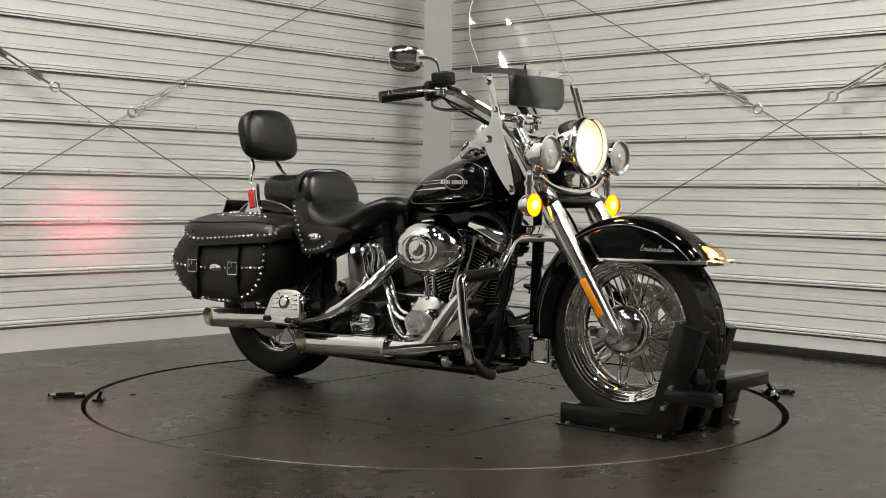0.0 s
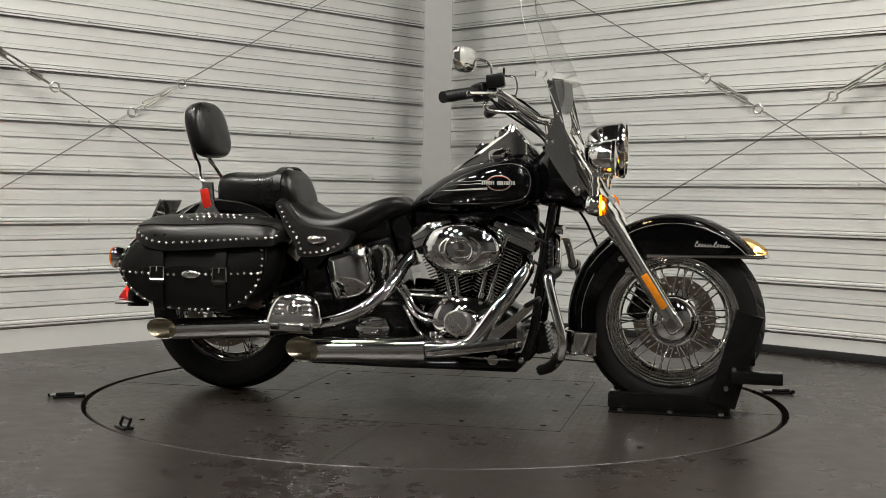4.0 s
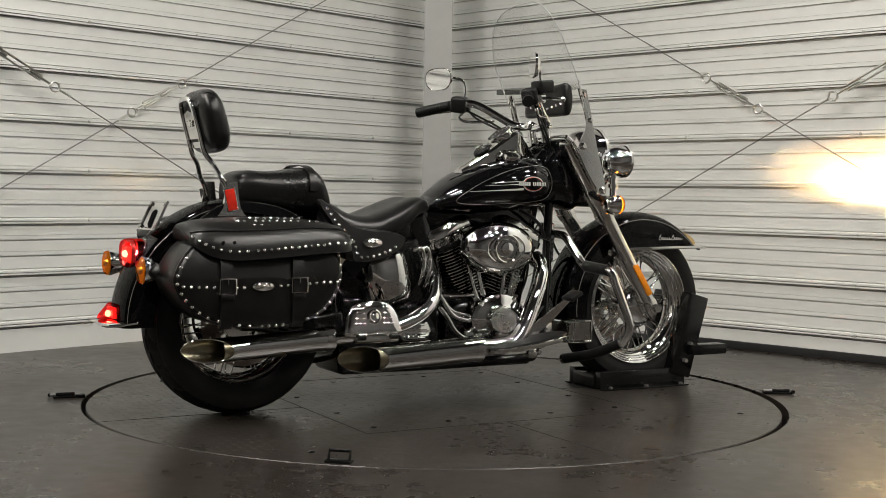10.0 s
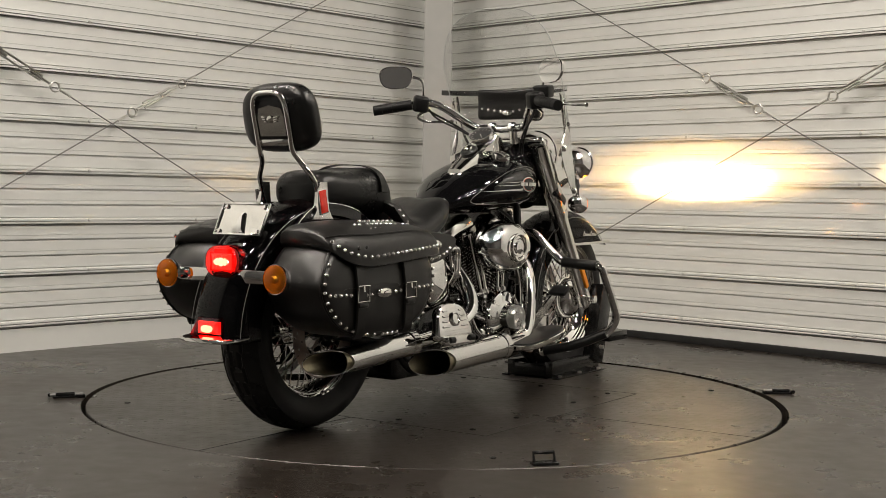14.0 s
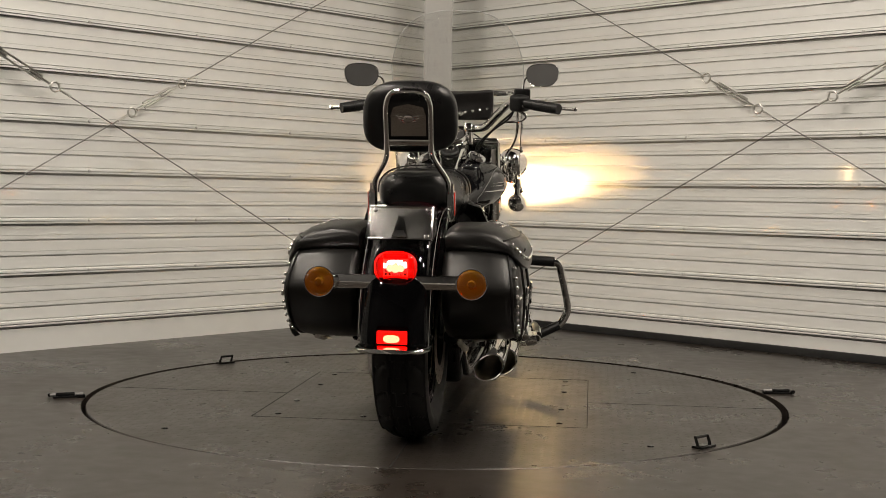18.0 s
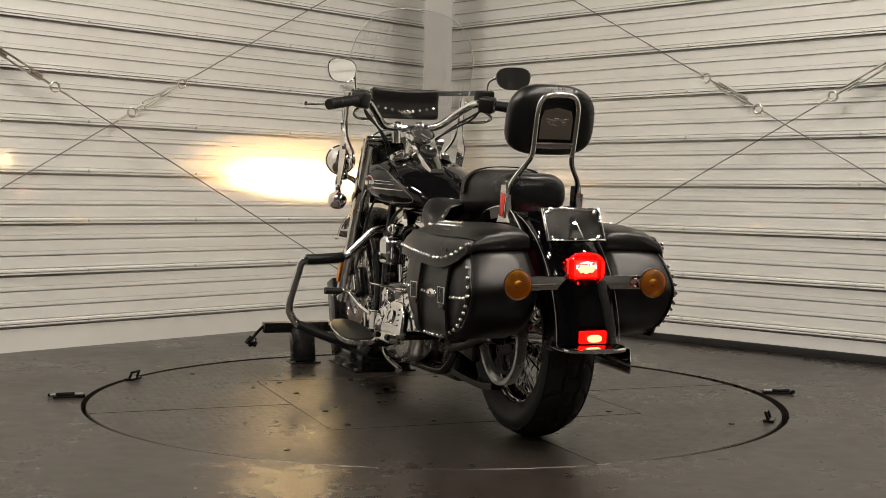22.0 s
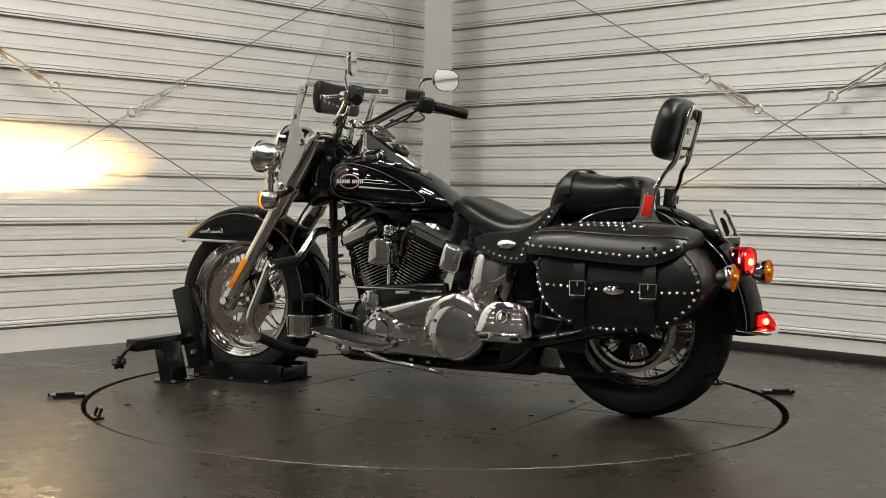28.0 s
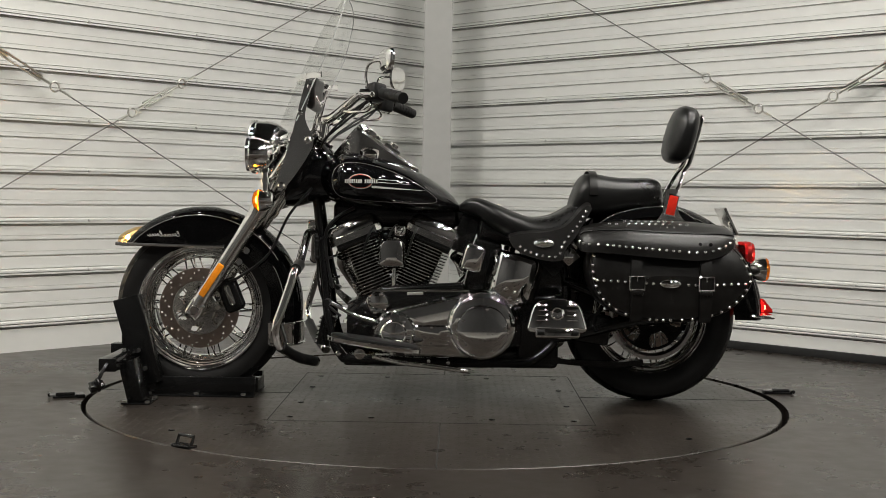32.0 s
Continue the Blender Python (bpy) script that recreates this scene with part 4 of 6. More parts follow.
zs = [0.99, 1.02, 1.06, 1.1, 1.15, 1.2, 1.25, 1.3, 1.34, 1.37, 1.4, 1.42, 1.435, 1.447, 1.455, 1.459]
screen = part("windscreen", screen_patch([(z, -screen_half(z), screen_half(z)) for z in zs], 36), SCREEN, bike, "tall clear windscreen")
screen.visible_shadow = False
edge = [(z, screen_half(z)) for z in zs]
rimline = [(screen_x(-y, z), -y, z) for z, y in edge] + [(screen_x(y, z), y, z) for z, y in edge[::-1]]
part("edge_line", tube(rimline, 0.0017, 6, smooth=False), SCREEN_EDGE, screen)
for s in (-1, 1):
    rear_edge = smooth_path([(0.434, 0.250, 1.13), (0.447, 0.250, 1.07), (0.459, 0.250, 1.0), (0.430, 0.249, 0.925), (0.450, 0.248, 0.868), (0.502, 0.247, 0.79), (0.540, 0.246, 0.745)], 6)
    front_edge = smooth_path([(0.458, 0.250, 1.13), (0.474, 0.250, 1.07), (0.491, 0.250, 1.0), (0.514, 0.249, 0.91), (0.537, 0.248, 0.84), (0.552, 0.247, 0.775), (0.553, 0.246, 0.748)], 6)
    wing = []
    for a, b in zip(rear_edge, front_edge):
        row = [a + (b - a) * (k / 6) for k in range(7)]
        wing.append([Vector((p.x, s * (p.y + 0.0015), p.z)) for p in row] + [Vector((p.x, s * (p.y - 0.0015), p.z)) for p in row[::-1]])
    bm = loft(wing)
    part("lower_wing", bm, WING, screen, "polished metal lower wing")
    strap = [(0.436, s * 0.235, 1.135), (0.470, s * 0.235, 1.035), (0.495, s * 0.225, 0.965), (0.53, s * 0.185, 0.90)]
    part("screen_bracket", tube(strap, 0.0055, 8), CHROME, screen, "chrome windscreen bracket")
    for x, y, z in ((0.440, 0.252, 1.110), (0.474, 0.252, 1.020)):
        part("screen_bolt", lathe([(0, -0.004), (0.009, -0.004), (0.010, 0.003), (0.005, 0.007), (0, 0.007)], pose(x + 0.004, s * y, z, 90 if s < 0 else -90, 0, 0), 12), CHROME, screen)
for s in (-1, 1):
    for x, y, z in ((0.448, 0.252, 0.925), (0.540, 0.250, 0.765)):
        part("screen_bolt", lathe([(0, -0.004), (0.012, -0.004), (0.013, 0.003), (0.007, 0.009), (0, 0.009)], pose(x, s * y, z, 90 if s < 0 else -90, 0, 0), 14), CHROME, screen)
band = []
for k in range(25):
    y = -0.285 + 0.57 * k / 24
    x = screen_x(min(abs(y), 0.25), 1.15) + 0.006 - max(0, abs(y) - 0.25) * 0.9
    band.append([Vector((x, y, 1.140)), Vector((x + 0.003, y, 1.140)), Vector((x + 0.003, y, 1.160)), Vector((x, y, 1.160))])
part("screen_band", loft(band), CHROME, screen, "chrome band across the windscreen")
pouch_line = smooth_path([(0.474, 0, 1.045), (0.452, 0, 1.034), (0.434, 0, 1.05), (0.436, 0, 1.11), (0.428, 0, 1.152), (0.450, 0, 1.160), (0.478, 0, 1.142), (0.486, 0, 1.09)], 4, True)
pouch = part("screen_pouch", loft([[Vector((0.456 + (p.x - 0.456) * f, 0.138 * u, 1.097 + (p.z - 1.097) * (f * 0.5 + 0.5) + 0.010 * u * u * (p.z > 1.14))) for p in pouch_line] for u, f in ((-1, 0.62), (-0.97, 0.74), (-0.85, 0.78), (-0.4, 0.80), (0, 0.80), (0.4, 0.80), (0.85, 0.78), (0.97, 0.74), (1, 0.62))]), LEATHER, bike, "black studded leather windscreen pouch", 60)
STUD = lathe([(0.0056, -0.003), (0.0056, 0.001), (0.0048, 0.003), (0.0028, 0.0048), (0, 0.0056)], None, 10)
stud_first = part("stud", STUD, STUD_METAL, pouch)
STUD_ME = stud_first.data


def stud(parent, p, normal, first=[stud_first]):
    m = Matrix.Translation(p) @ Vector(normal).to_track_quat("Z", "Y").to_matrix().to_4x4()
    if first:
        first.pop().matrix_basis = m
    else:
        share("stud", STUD_ME, parent, m)


for k in range(9):
    u = -1 + k / 4
    stud(pouch, (0.4385, 0.115 * u, 1.085 - 0.018 * (1 - abs(u))), (-1, 0, 0.1))


def concho(parent, c, normal, w=0.036, h=0.017):
    q = Vector(normal).to_track_quat("Z", "Y").to_matrix().to_4x4()
    bm = lathe([(1, 0), (0.96, 0.16), (0.80, 0.34), (0.52, 0.44), (0.44, 0.46), (0.38, 0.66), (0.2, 0.78), (0, 0.8)], Matrix.Translation(c) @ q @ Matrix.Diagonal((w, h, 0.018, 1)), 24)
    return part("concho", bm, CHROME, parent, "oval chrome concho")


concho(pouch, (0.4375, 0, 1.066), (-1, 0, 0.1), 0.022, 0.011)

# ---- motorcycle: fuel tank ----
T_TOP = [(-0.085, 0.70), (-0.06, 0.735), (-0.03, 0.762), (0.03, 0.802), (0.08, 0.829), (0.14, 0.853), (0.187, 0.866), (0.25, 0.884), (0.30, 0.893), (0.345, 0.893), (0.375, 0.868), (0.395, 0.83), (0.402, 0.79)]
T_BOT = [(-0.085, 0.685), (-0.06, 0.676), (0.0, 0.672), (0.1, 0.672), (0.2, 0.680), (0.3, 0.690), (0.36, 0.698), (0.39, 0.712), (0.402, 0.75)]
T_W = [(-0.085, 0.045), (-0.06, 0.075), (-0.03, 0.1), (0.03, 0.14), (0.1, 0.172), (0.2, 0.2), (0.28, 0.207), (0.34, 0.195), (0.375, 0.165), (0.395, 0.12), (0.402, 0.07)]


def tank_side(x, z):
    """Half width of the tank at a place."""
    t, b, w = table(x, T_TOP), table(x, T_BOT), table(x, T_W)
    q = min(1.0, abs((z - (t + b) / 2) / ((t - b) / 2)))
    return w * (1 - q ** 2.3) ** (1 / 2.3)


secs = []
for k in range(41):
    x = -0.085 + 0.487 * (0.5 - 0.5 * math.cos(math.pi * k / 40))
    t, b, w = table(x, T_TOP), table(x, T_BOT), table(x, T_W)
    secs.append(oval(x, 0, (t + b) / 2, w, (t - b) / 2, 44, 2.3))
tank = part("fuel_tank", loft(secs), PAINT, bike, "gloss black teardrop fuel tank", 60)
for s in (-1, 1):
    loop = []
    outline = [(0.372, 0.79), (0.355, 0.835), (0.30, 0.852), (0.2, 0.835), (0.1, 0.795), (0.03, 0.752), (0.0, 0.722), (0.03, 0.71), (0.15, 0.712), (0.3, 0.722), (0.355, 0.74)]
    for p in smooth_path([(x, 0, z) for x, z in outline], 6, True):
        loop.append((p.x, s * (tank_side(p.x, p.z) + 0.0004), p.z))
    part("pinstripe", tube(loop, 0.0009, 6, smooth=False, closed=True), PINLINE, tank)
    # badge: an oval shield with plain bars and swept silver lines
    bx, bz = 0.268, 0.785

    def on_side(x, z, out=0.001):
        return Vector((x, s * (tank_side(x, z) + out), z))

    def patch(x0, x1, z0, z1, out, n=10, shape=None):
        bm = bmesh.new()
        rows = []
        for i in range(n + 1):
            x = x0 + (x1 - x0) * i / n
            zz0, zz1 = (z0, z1) if shape is None else shape(x)
            rows.append([bm.verts.new(on_side(x, zz0 + (zz1 - zz0) * j / 4, out)) for j in range(5)])
        for a, b in zip(rows, rows[1:]):
            for j in range(4):
                bm.faces.new((a[j], a[j + 1], b[j + 1], b[j]))
        return bm

    def ellipse(a, b):
        def f(x):
            h = b * math.sqrt(max(0.0, 1 - ((x - bx) / a) ** 2)) + 0.0006
            return (bz - h, bz + h)
        return f
    badge = part("badge", patch(bx - 0.041, bx + 0.041, 0, 0, 0.0012, 16, ellipse(0.041, 0.024)), BADGE_RED, tank, "red and silver oval badge")
    part("badge_field", patch(bx - 0.037, bx + 0.037, 0, 0, 0.0020, 16, ellipse(0.038, 0.0215)), PAINT, badge)
    part("badge_bar", patch(bx - 0.062, bx + 0.058, bz - 0.0080, bz + 0.0080, 0.0028, 16), PAINT, badge)
    part("badge_ring", patch(bx - 0.041, bx + 0.041, 0, 0, 0.0009, 16, ellipse(0.0435, 0.0262)), WHITE_LINE, badge)
    for k in range(15):
        if k != 6:
            x0 = bx - 0.060 + 0.0078 * k
            part("badge_mark", patch(x0, x0 + 0.0056, bz - 0.0066, bz + 0.0066, 0.0036, 2), WHITE_LINE, badge)
    for z0, x0, wd in ((0.768, 0.04, 0.009), (0.786, 0.09, 0.0035), (0.796, 0.11, 0.003)):
        part("swept_line", patch(x0, bx - 0.04, 0, 0, 0.0012, 20, lambda x, z0=z0, x0=x0, wd=wd: (z0 - (bx - x) * 0.06 - wd * (x - x0) / (bx - x0) * 0.5, z0 - (bx - x) * 0.06 + wd * (x - x0) / (bx - x0) * 0.5 + 0.0004)), WHITE_LINE, tank)
    part("fuel_cap", lathe([(0, 0.016), (0.02, 0.015), (0.033, 0.01), (0.036, 0.002), (0.036, -0.01)], pose(0.245, s * 0.095, 0.888, s * -24, -8, 0), 28), CHROME, tank, "chrome filler cap")
# console and dash
C_TOP = [(0.07, 0.838), (0.09, 0.85), (0.15, 0.889), (0.22, 0.941), (0.282, 0.985), (0.296, 0.988), (0.31, 0.975), (0.385, 0.885)]
C_W = [(0.07, 0.03), (0.1, 0.036), (0.18, 0.044), (0.25, 0.056), (0.29, 0.06), (0.33, 0.052), (0.385, 0.03)]
secs = []
for k in range(25):
    x = 0.07 + 0.315 * k / 24
    t, w = table(x, C_TOP), table(x, C_W)
    b = table(x, T_TOP) - 0.02
    secs.append([Vector((x, -w, b)), Vector((x, -w, t - 0.016)), Vector((x, -w * 0.86, t - 0.004)), Vector((x, -w * 0.5, t)), Vector((x, w * 0.5, t)), Vector((x, w * 0.86, t - 0.004)), Vector((x, w, t - 0.016)), Vector((x, w, b))])
console = part("console", loft(secs), CHROME_WORN, tank, "chrome tank console", 30)
gm = Matrix.Translation((0.252, 0, 0.9655)) @ Matrix.Rotation(radians(-35.5), 4, "Y")
gauge = part("speedometer", lathe([(0, 0.006), (0.043, 0.006), (0.044, 0.012), (0.049, 0.012), (0.052, 0.005), (0.052, -0.01), (0, -0.01)], gm, 40), CHROME, console, "round speedometer with black face")
part("gauge_face", lathe([(0.0425, 0.0066), (0, 0.0068)], gm, 32), GAUGE, gauge)
for k in range(11):
    a = radians(-40 + 26 * k)
    part("dial_mark", box(0.007, 0.0016, 0.0006, gm @ Matrix.Rotation(a, 4, "Z") @ pose(0.035, 0, 0.0074), 0, 1), WHITE_LINE, gauge)
part("needle", box(0.03, 0.0016, 0.0008, gm @ Matrix.Rotation(radians(215), 4, "Z") @ pose(0.012, 0, 0.0085), 0, 1), WHITE_LINE, gauge)
sm = Matrix.Translation((0.17, 0, 0.905)) @ Matrix.Rotation(radians(-35.5), 4, "Y")
part("ignition_plate", lathe([(0.033, 0.0), (0.033, 0.006), (0.028, 0.01), (0, 0.01)], sm, 28), PLASTIC, console)
part("ignition_switch", lathe([(0.017, 0.01), (0.016, 0.022), (0.006, 0.026), (0, 0.026)], sm, 20), CHROME, console)

# ---- motorcycle: seats and backrest ----
rider = [(-0.535, 0.735, 0.62, 0.12), (-0.52, 0.735, 0.60, 0.148), (-0.49, 0.722, 0.57, 0.165), (-0.44, 0.693, 0.545, 0.174), (-0.40, 0.677, 0.545, 0.178), (-0.34, 0.672, 0.555, 0.178), (-0.28, 0.69, 0.578, 0.170), (-0.2, 0.722, 0.62, 0.155), (-0.147, 0.737, 0.66, 0.125), (-0.11, 0.732, 0.675, 0.098), (-0.085, 0.712, 0.682, 0.07), (-0.075, 0.698, 0.686, 0.03)]


def saddle(rows, dish=0.018, n=32, steps=5):
    keys = smooth_path([(r[0], r[1], r[2]) for r in rows], steps)
    wid = smooth_path([(r[0], r[3], 0) for r in rows], steps)
    secs = []
    for p, q in zip(keys, wid):
        x, t, b, w = p.x, p.y, p.z, max(q.y, 0.01)
        ring = []
        for k in range(n):
            a = 2 * math.pi * k / n
            c, s = math.cos(a), math.sin(a)
            y = w * math.copysign(abs(c) ** (0.72 if s > 0 else 0.5), c)
            z = (t + b) / 2 + (t - b) / 2 * math.copysign(abs(s) ** 0.75, s)
            if s > 0.3:
                z -= dish * (1 - min(1, abs(y) / (w * 0.7))) * 0.6
            ring.append(Vector((x, y, z)))
        secs.append(ring)
    return loft(secs)


seat = part("rider_seat", saddle(rider), VINYL, bike, "low black rider's seat with studded skirt", 60)
pill = [(-0.815, 0.775, 0.70, 0.07), (-0.80, 0.806, 0.695, 0.098), (-0.76, 0.818, 0.69, 0.112), (-0.70, 0.816, 0.685, 0.122), (-0.63, 0.82, 0.675, 0.132), (-0.57, 0.83, 0.665, 0.14), (-0.535, 0.828, 0.66, 0.142), (-0.51, 0.80, 0.66, 0.138), (-0.488, 0.74, 0.665, 0.12), (-0.48, 0.70, 0.68, 0.08)]
pillion = part("pillion_seat", saddle(pill, 0.01), VINYL, bike, "black padded pillion seat", 60)
bm = bmesh.new()
pts = []
for k in range(21):
    a = math.pi * k / 20
    y, z = 0.1445 * math.copysign(abs(math.cos(a)) ** 0.72, math.cos(a)), 0.746 + 0.0875 * math.sin(a) ** 0.75
    pts.append([Vector((-0.572, y * 1.01, z)), Vector((-0.545, y * 1.01, z)), Vector((-0.545, y * 1.035, z + 0.003)), Vector((-0.572, y * 1.035, z + 0.003))])
part("seat_strap", loft(pts, bm), LEATHER, pillion, "black leather seat strap")
for s in (-1, 1):
    skirt_line = [(-0.548, 0.700), (-0.522, 0.655), (-0.492, 0.605), (-0.462, 0.566), (-0.452, 0.543), (-0.445, 0.520), (-0.40, 0.515), (-0.34, 0.527), (-0.29, 0.548), (-0.262, 0.577), (-0.262, 0.600), (-0.32, 0.612), (-0.39, 0.618), (-0.452, 0.636), (-0.497, 0.680), (-0.528, 0.708)]
    skirt_line = smooth_path([(x, 0, z) for x, z in skirt_line], 3, True)
    skirt = part("seat_skirt", loft([[Vector((p.x, s * (side_y - max(0, p.z - 0.59) * 0.42), p.z + lift * max(0, p.z - 0.52))) for p in skirt_line] for side_y, lift in ((0.150, 0.10), (0.185, 0.08), (0.214, 0.03), (0.2295, 0.0))]), LEATHER, seat, "studded leather seat skirt", 35)
    trail = smooth_path([(-0.528, 0, 0.690), (-0.503, 0, 0.648), (-0.478, 0, 0.617), (-0.450, 0, 0.580), (-0.438, 0, 0.550), (-0.430, 0, 0.531), (-0.385, 0, 0.531), (-0.343, 0, 0.541), (-0.301, 0, 0.558), (-0.288, 0, 0.577)], 14)
    last = None
    for p in trail:
        if last is None or (p - last).length > 0.0205:
            stud(seat, (p.x, s * (0.2298 - max(0, p.z - 0.59) * 0.42), p.z), (0, s, 0.05 if p.z < 0.59 else 0.42))
            last = p
    concho(seat, (-0.378, s * 0.2285, 0.578), (0, s, 0.25), 0.036, 0.016)
    part("seat_flap", loft([[Vector((x, s * yy, z)) for x, z in ((-0.352, 0.520), (-0.475, 0.520), (-0.428, 0.462), (-0.415, 0.460))] for yy in (0.155, 0.166)]), PAINT, bike, "black triangular flap under the seat")
    part("strap_clip", box(0.034, 0.008, 0.016, pose(-0.492, s * 0.172, 0.572, 0, -50, 0), 0.003, 2), CHROME, bike, "chrome strap clip")
    part("strap_clip", box(0.028, 0.008, 0.014, pose(-0.535, s * 0.165, 0.628, 0, -40, 0), 0.003, 2), CHROME, bike, "chrome strap clip")
    part("seat_tie", loft([[Vector((x, s * 0.164, z - 0.012)), Vector((x, s * 0.168, z - 0.012)), Vector((x, s * 0.168, z + 0.012)), Vector((x, s * 0.164, z + 0.012))] for x, z in ((-0.555, 0.655), (-0.515, 0.60), (-0.47, 0.55))]), LEATHER, bike, "black leather seat strap")
pad = []
for k in range(15):
    u = -1 + 2 * k / 14
    sc = (1 - abs(u) ** 3.2 * 0.42) if abs(u) < 0.999 else 0.45
    ring = []
    for i in range(40):
        a = 2 * math.pi * i / 40
        c, s = math.cos(a), math.sin(a)
        y = 0.141 * sc * math.copysign(abs(c) ** 0.62, c) * (1 - 0.05 * s)
        z = 0.106 * sc * math.copysign(abs(s) ** 0.66, s)
        ring.append(Matrix.Rotation(radians(-15), 3, "Y") @ Vector((0.047 * u + 0.02 * (y / 0.141) ** 2 * -0.4, y, z)) + Vector((-0.882, 0, 0.972)))
    pad.append(ring)
backrest = part("backrest", loft(pad), VINYL, bike, "padded black backrest on a chrome sissy bar", 60)
upr = Matrix.Rotation(radians(-15), 3, "Y")


def back_plane(y, z, d=-0.054):
    v = upr @ Vector((d, y, z - 0.972)) + Vector((-0.882, 0, 0.972))
    return v


hoop = [(-0.835, 0.112, 0.70), (-0.852, 0.112, 0.76), (-0.868, 0.106, 0.79), (-0.888, 0.078, 0.835), tuple(back_plane(0.066, 0.88)), tuple(back_plane(0.066, 0.95)), tuple(back_plane(0.064, 1.02)), tuple(back_plane(0.045, 1.052)), tuple(back_plane(0, 1.058))]
path = [(x, -y, z) for x, y, z in hoop] + hoop[::-1][1:]
sissy = part("sissy_bar", tube(path, 0.0085, 12), CHROME, bike, "chrome sissy bar")
part("cross_plate", box(0.006, 0.135, 0.02, Matrix.Translation(back_plane(0, 0.905, -0.052)) @ upr.to_4x4(), 0.002), CHROME, sissy)
bm = bmesh.new()
loft([[back_plane(y, z, d) for y, z in ((-0.052, 0.925), (0.052, 0.925), (0.052, 0.985), (0.044, 1.01), (0.0, 1.02), (-0.044, 1.01), (-0.052, 0.985))] for d in (-0.055, -0.050)], bm)
plate = part("backrest_plate", bm, CHROME_WORN, sissy, "chrome plate on the backrest")
for s in (-1, 1):
    for k in range(3):
        part("medallion_wing", box(0.004, 0.024 - 0.005 * k, 0.0055, Matrix.Translation(back_plane(s * (0.024 - 0.0025 * k), 0.983 - 0.007 * k, -0.0575)) @ upr.to_4x4() @ pose(0, 0, 0, s * 12, 0, 0), 0.0015, 2), CHROME, sissy)
part("plate_medallion", lathe([(1, 0), (0.9, 0.3), (0, 0.5)], Matrix.Translation(back_plane(0, 0.977, -0.056)) @ (upr.to_4x4()) @ pose(0, 0, 0, 0, -90, 0) @ Matrix.Diagonal((0.012, 0.015, 0.012, 1)), 20), CHROME, sissy, "chrome winged medallion")
for s in (-1, 1):
    docking = part("sissy_base", loft([[Vector((-0.835 + dx, s * (0.117 + dy), z)) for dx, dy in ((-0.014 * w, -0.008), (0.014 * w, -0.008), (0.014 * w, 0.008), (-0.014 * w, 0.008))] for z, w in ((0.662, 3.6), (0.672, 2.9), (0.69, 2.1), (0.72, 1.65), (0.775, 1.25))]), FORK, sissy, "flared chrome sissy bar base")
    part("side_reflector", box(0.032, 0.006, 0.070, pose(-0.839, s * 0.1285, 0.716, 0, -12, 0), 0.002), RED_REFLECTOR, docking, "red reflector")
    part("reflector_frame", box(0.039, 0.005, 0.078, pose(-0.839, s * 0.1265, 0.716, 0, -12, 0), 0.002), CHROME, docking)

# ---- motorcycle: saddlebags ----
BAG = [(-1.020, 0.585), (-1.060, 0.545), (-1.088, 0.495), (-1.092, 0.460), (-1.064, 0.405), (-1.005, 0.353), (-0.920, 0.323), (-0.830, 0.312), (-0.710, 0.316), (-0.612, 0.346), (-0.556, 0.397), (-0.529, 0.462), (-0.526, 0.525), (-0.545, 0.578), (-0.62, 0.618), (-0.80, 0.632), (-0.95, 0.62)]


def lean_in(v, s):
    """The bags narrow and slope towards the lid."""
    y, z = v.y, v.z
    out = max(0.0, (y - 0.13) / 0.23)
    if z > 0.45:
        y -= 1.5 * (z - 0.45) ** 2 * out
    if z > 0.61:
        z -= (z - 0.61) * 0.55 * out
    return Vector((v.x, s * y, z))


def bag_shell(outline, s, rings, smooth=5):
    line = smooth_path([(x, 0, z) for x, z in outline], smooth, True)
    cx = sum(p.x for p in line) / len(line)
    cz = sum(p.z for p in line) / len(line)
    return loft([[lean_in(Vector((cx + (p.x - cx) * f, y, cz + (p.z - cz) * (1 - (1 - f) * 1.5))), s) for p in line] for y, f in rings]), line, (cx, cz)


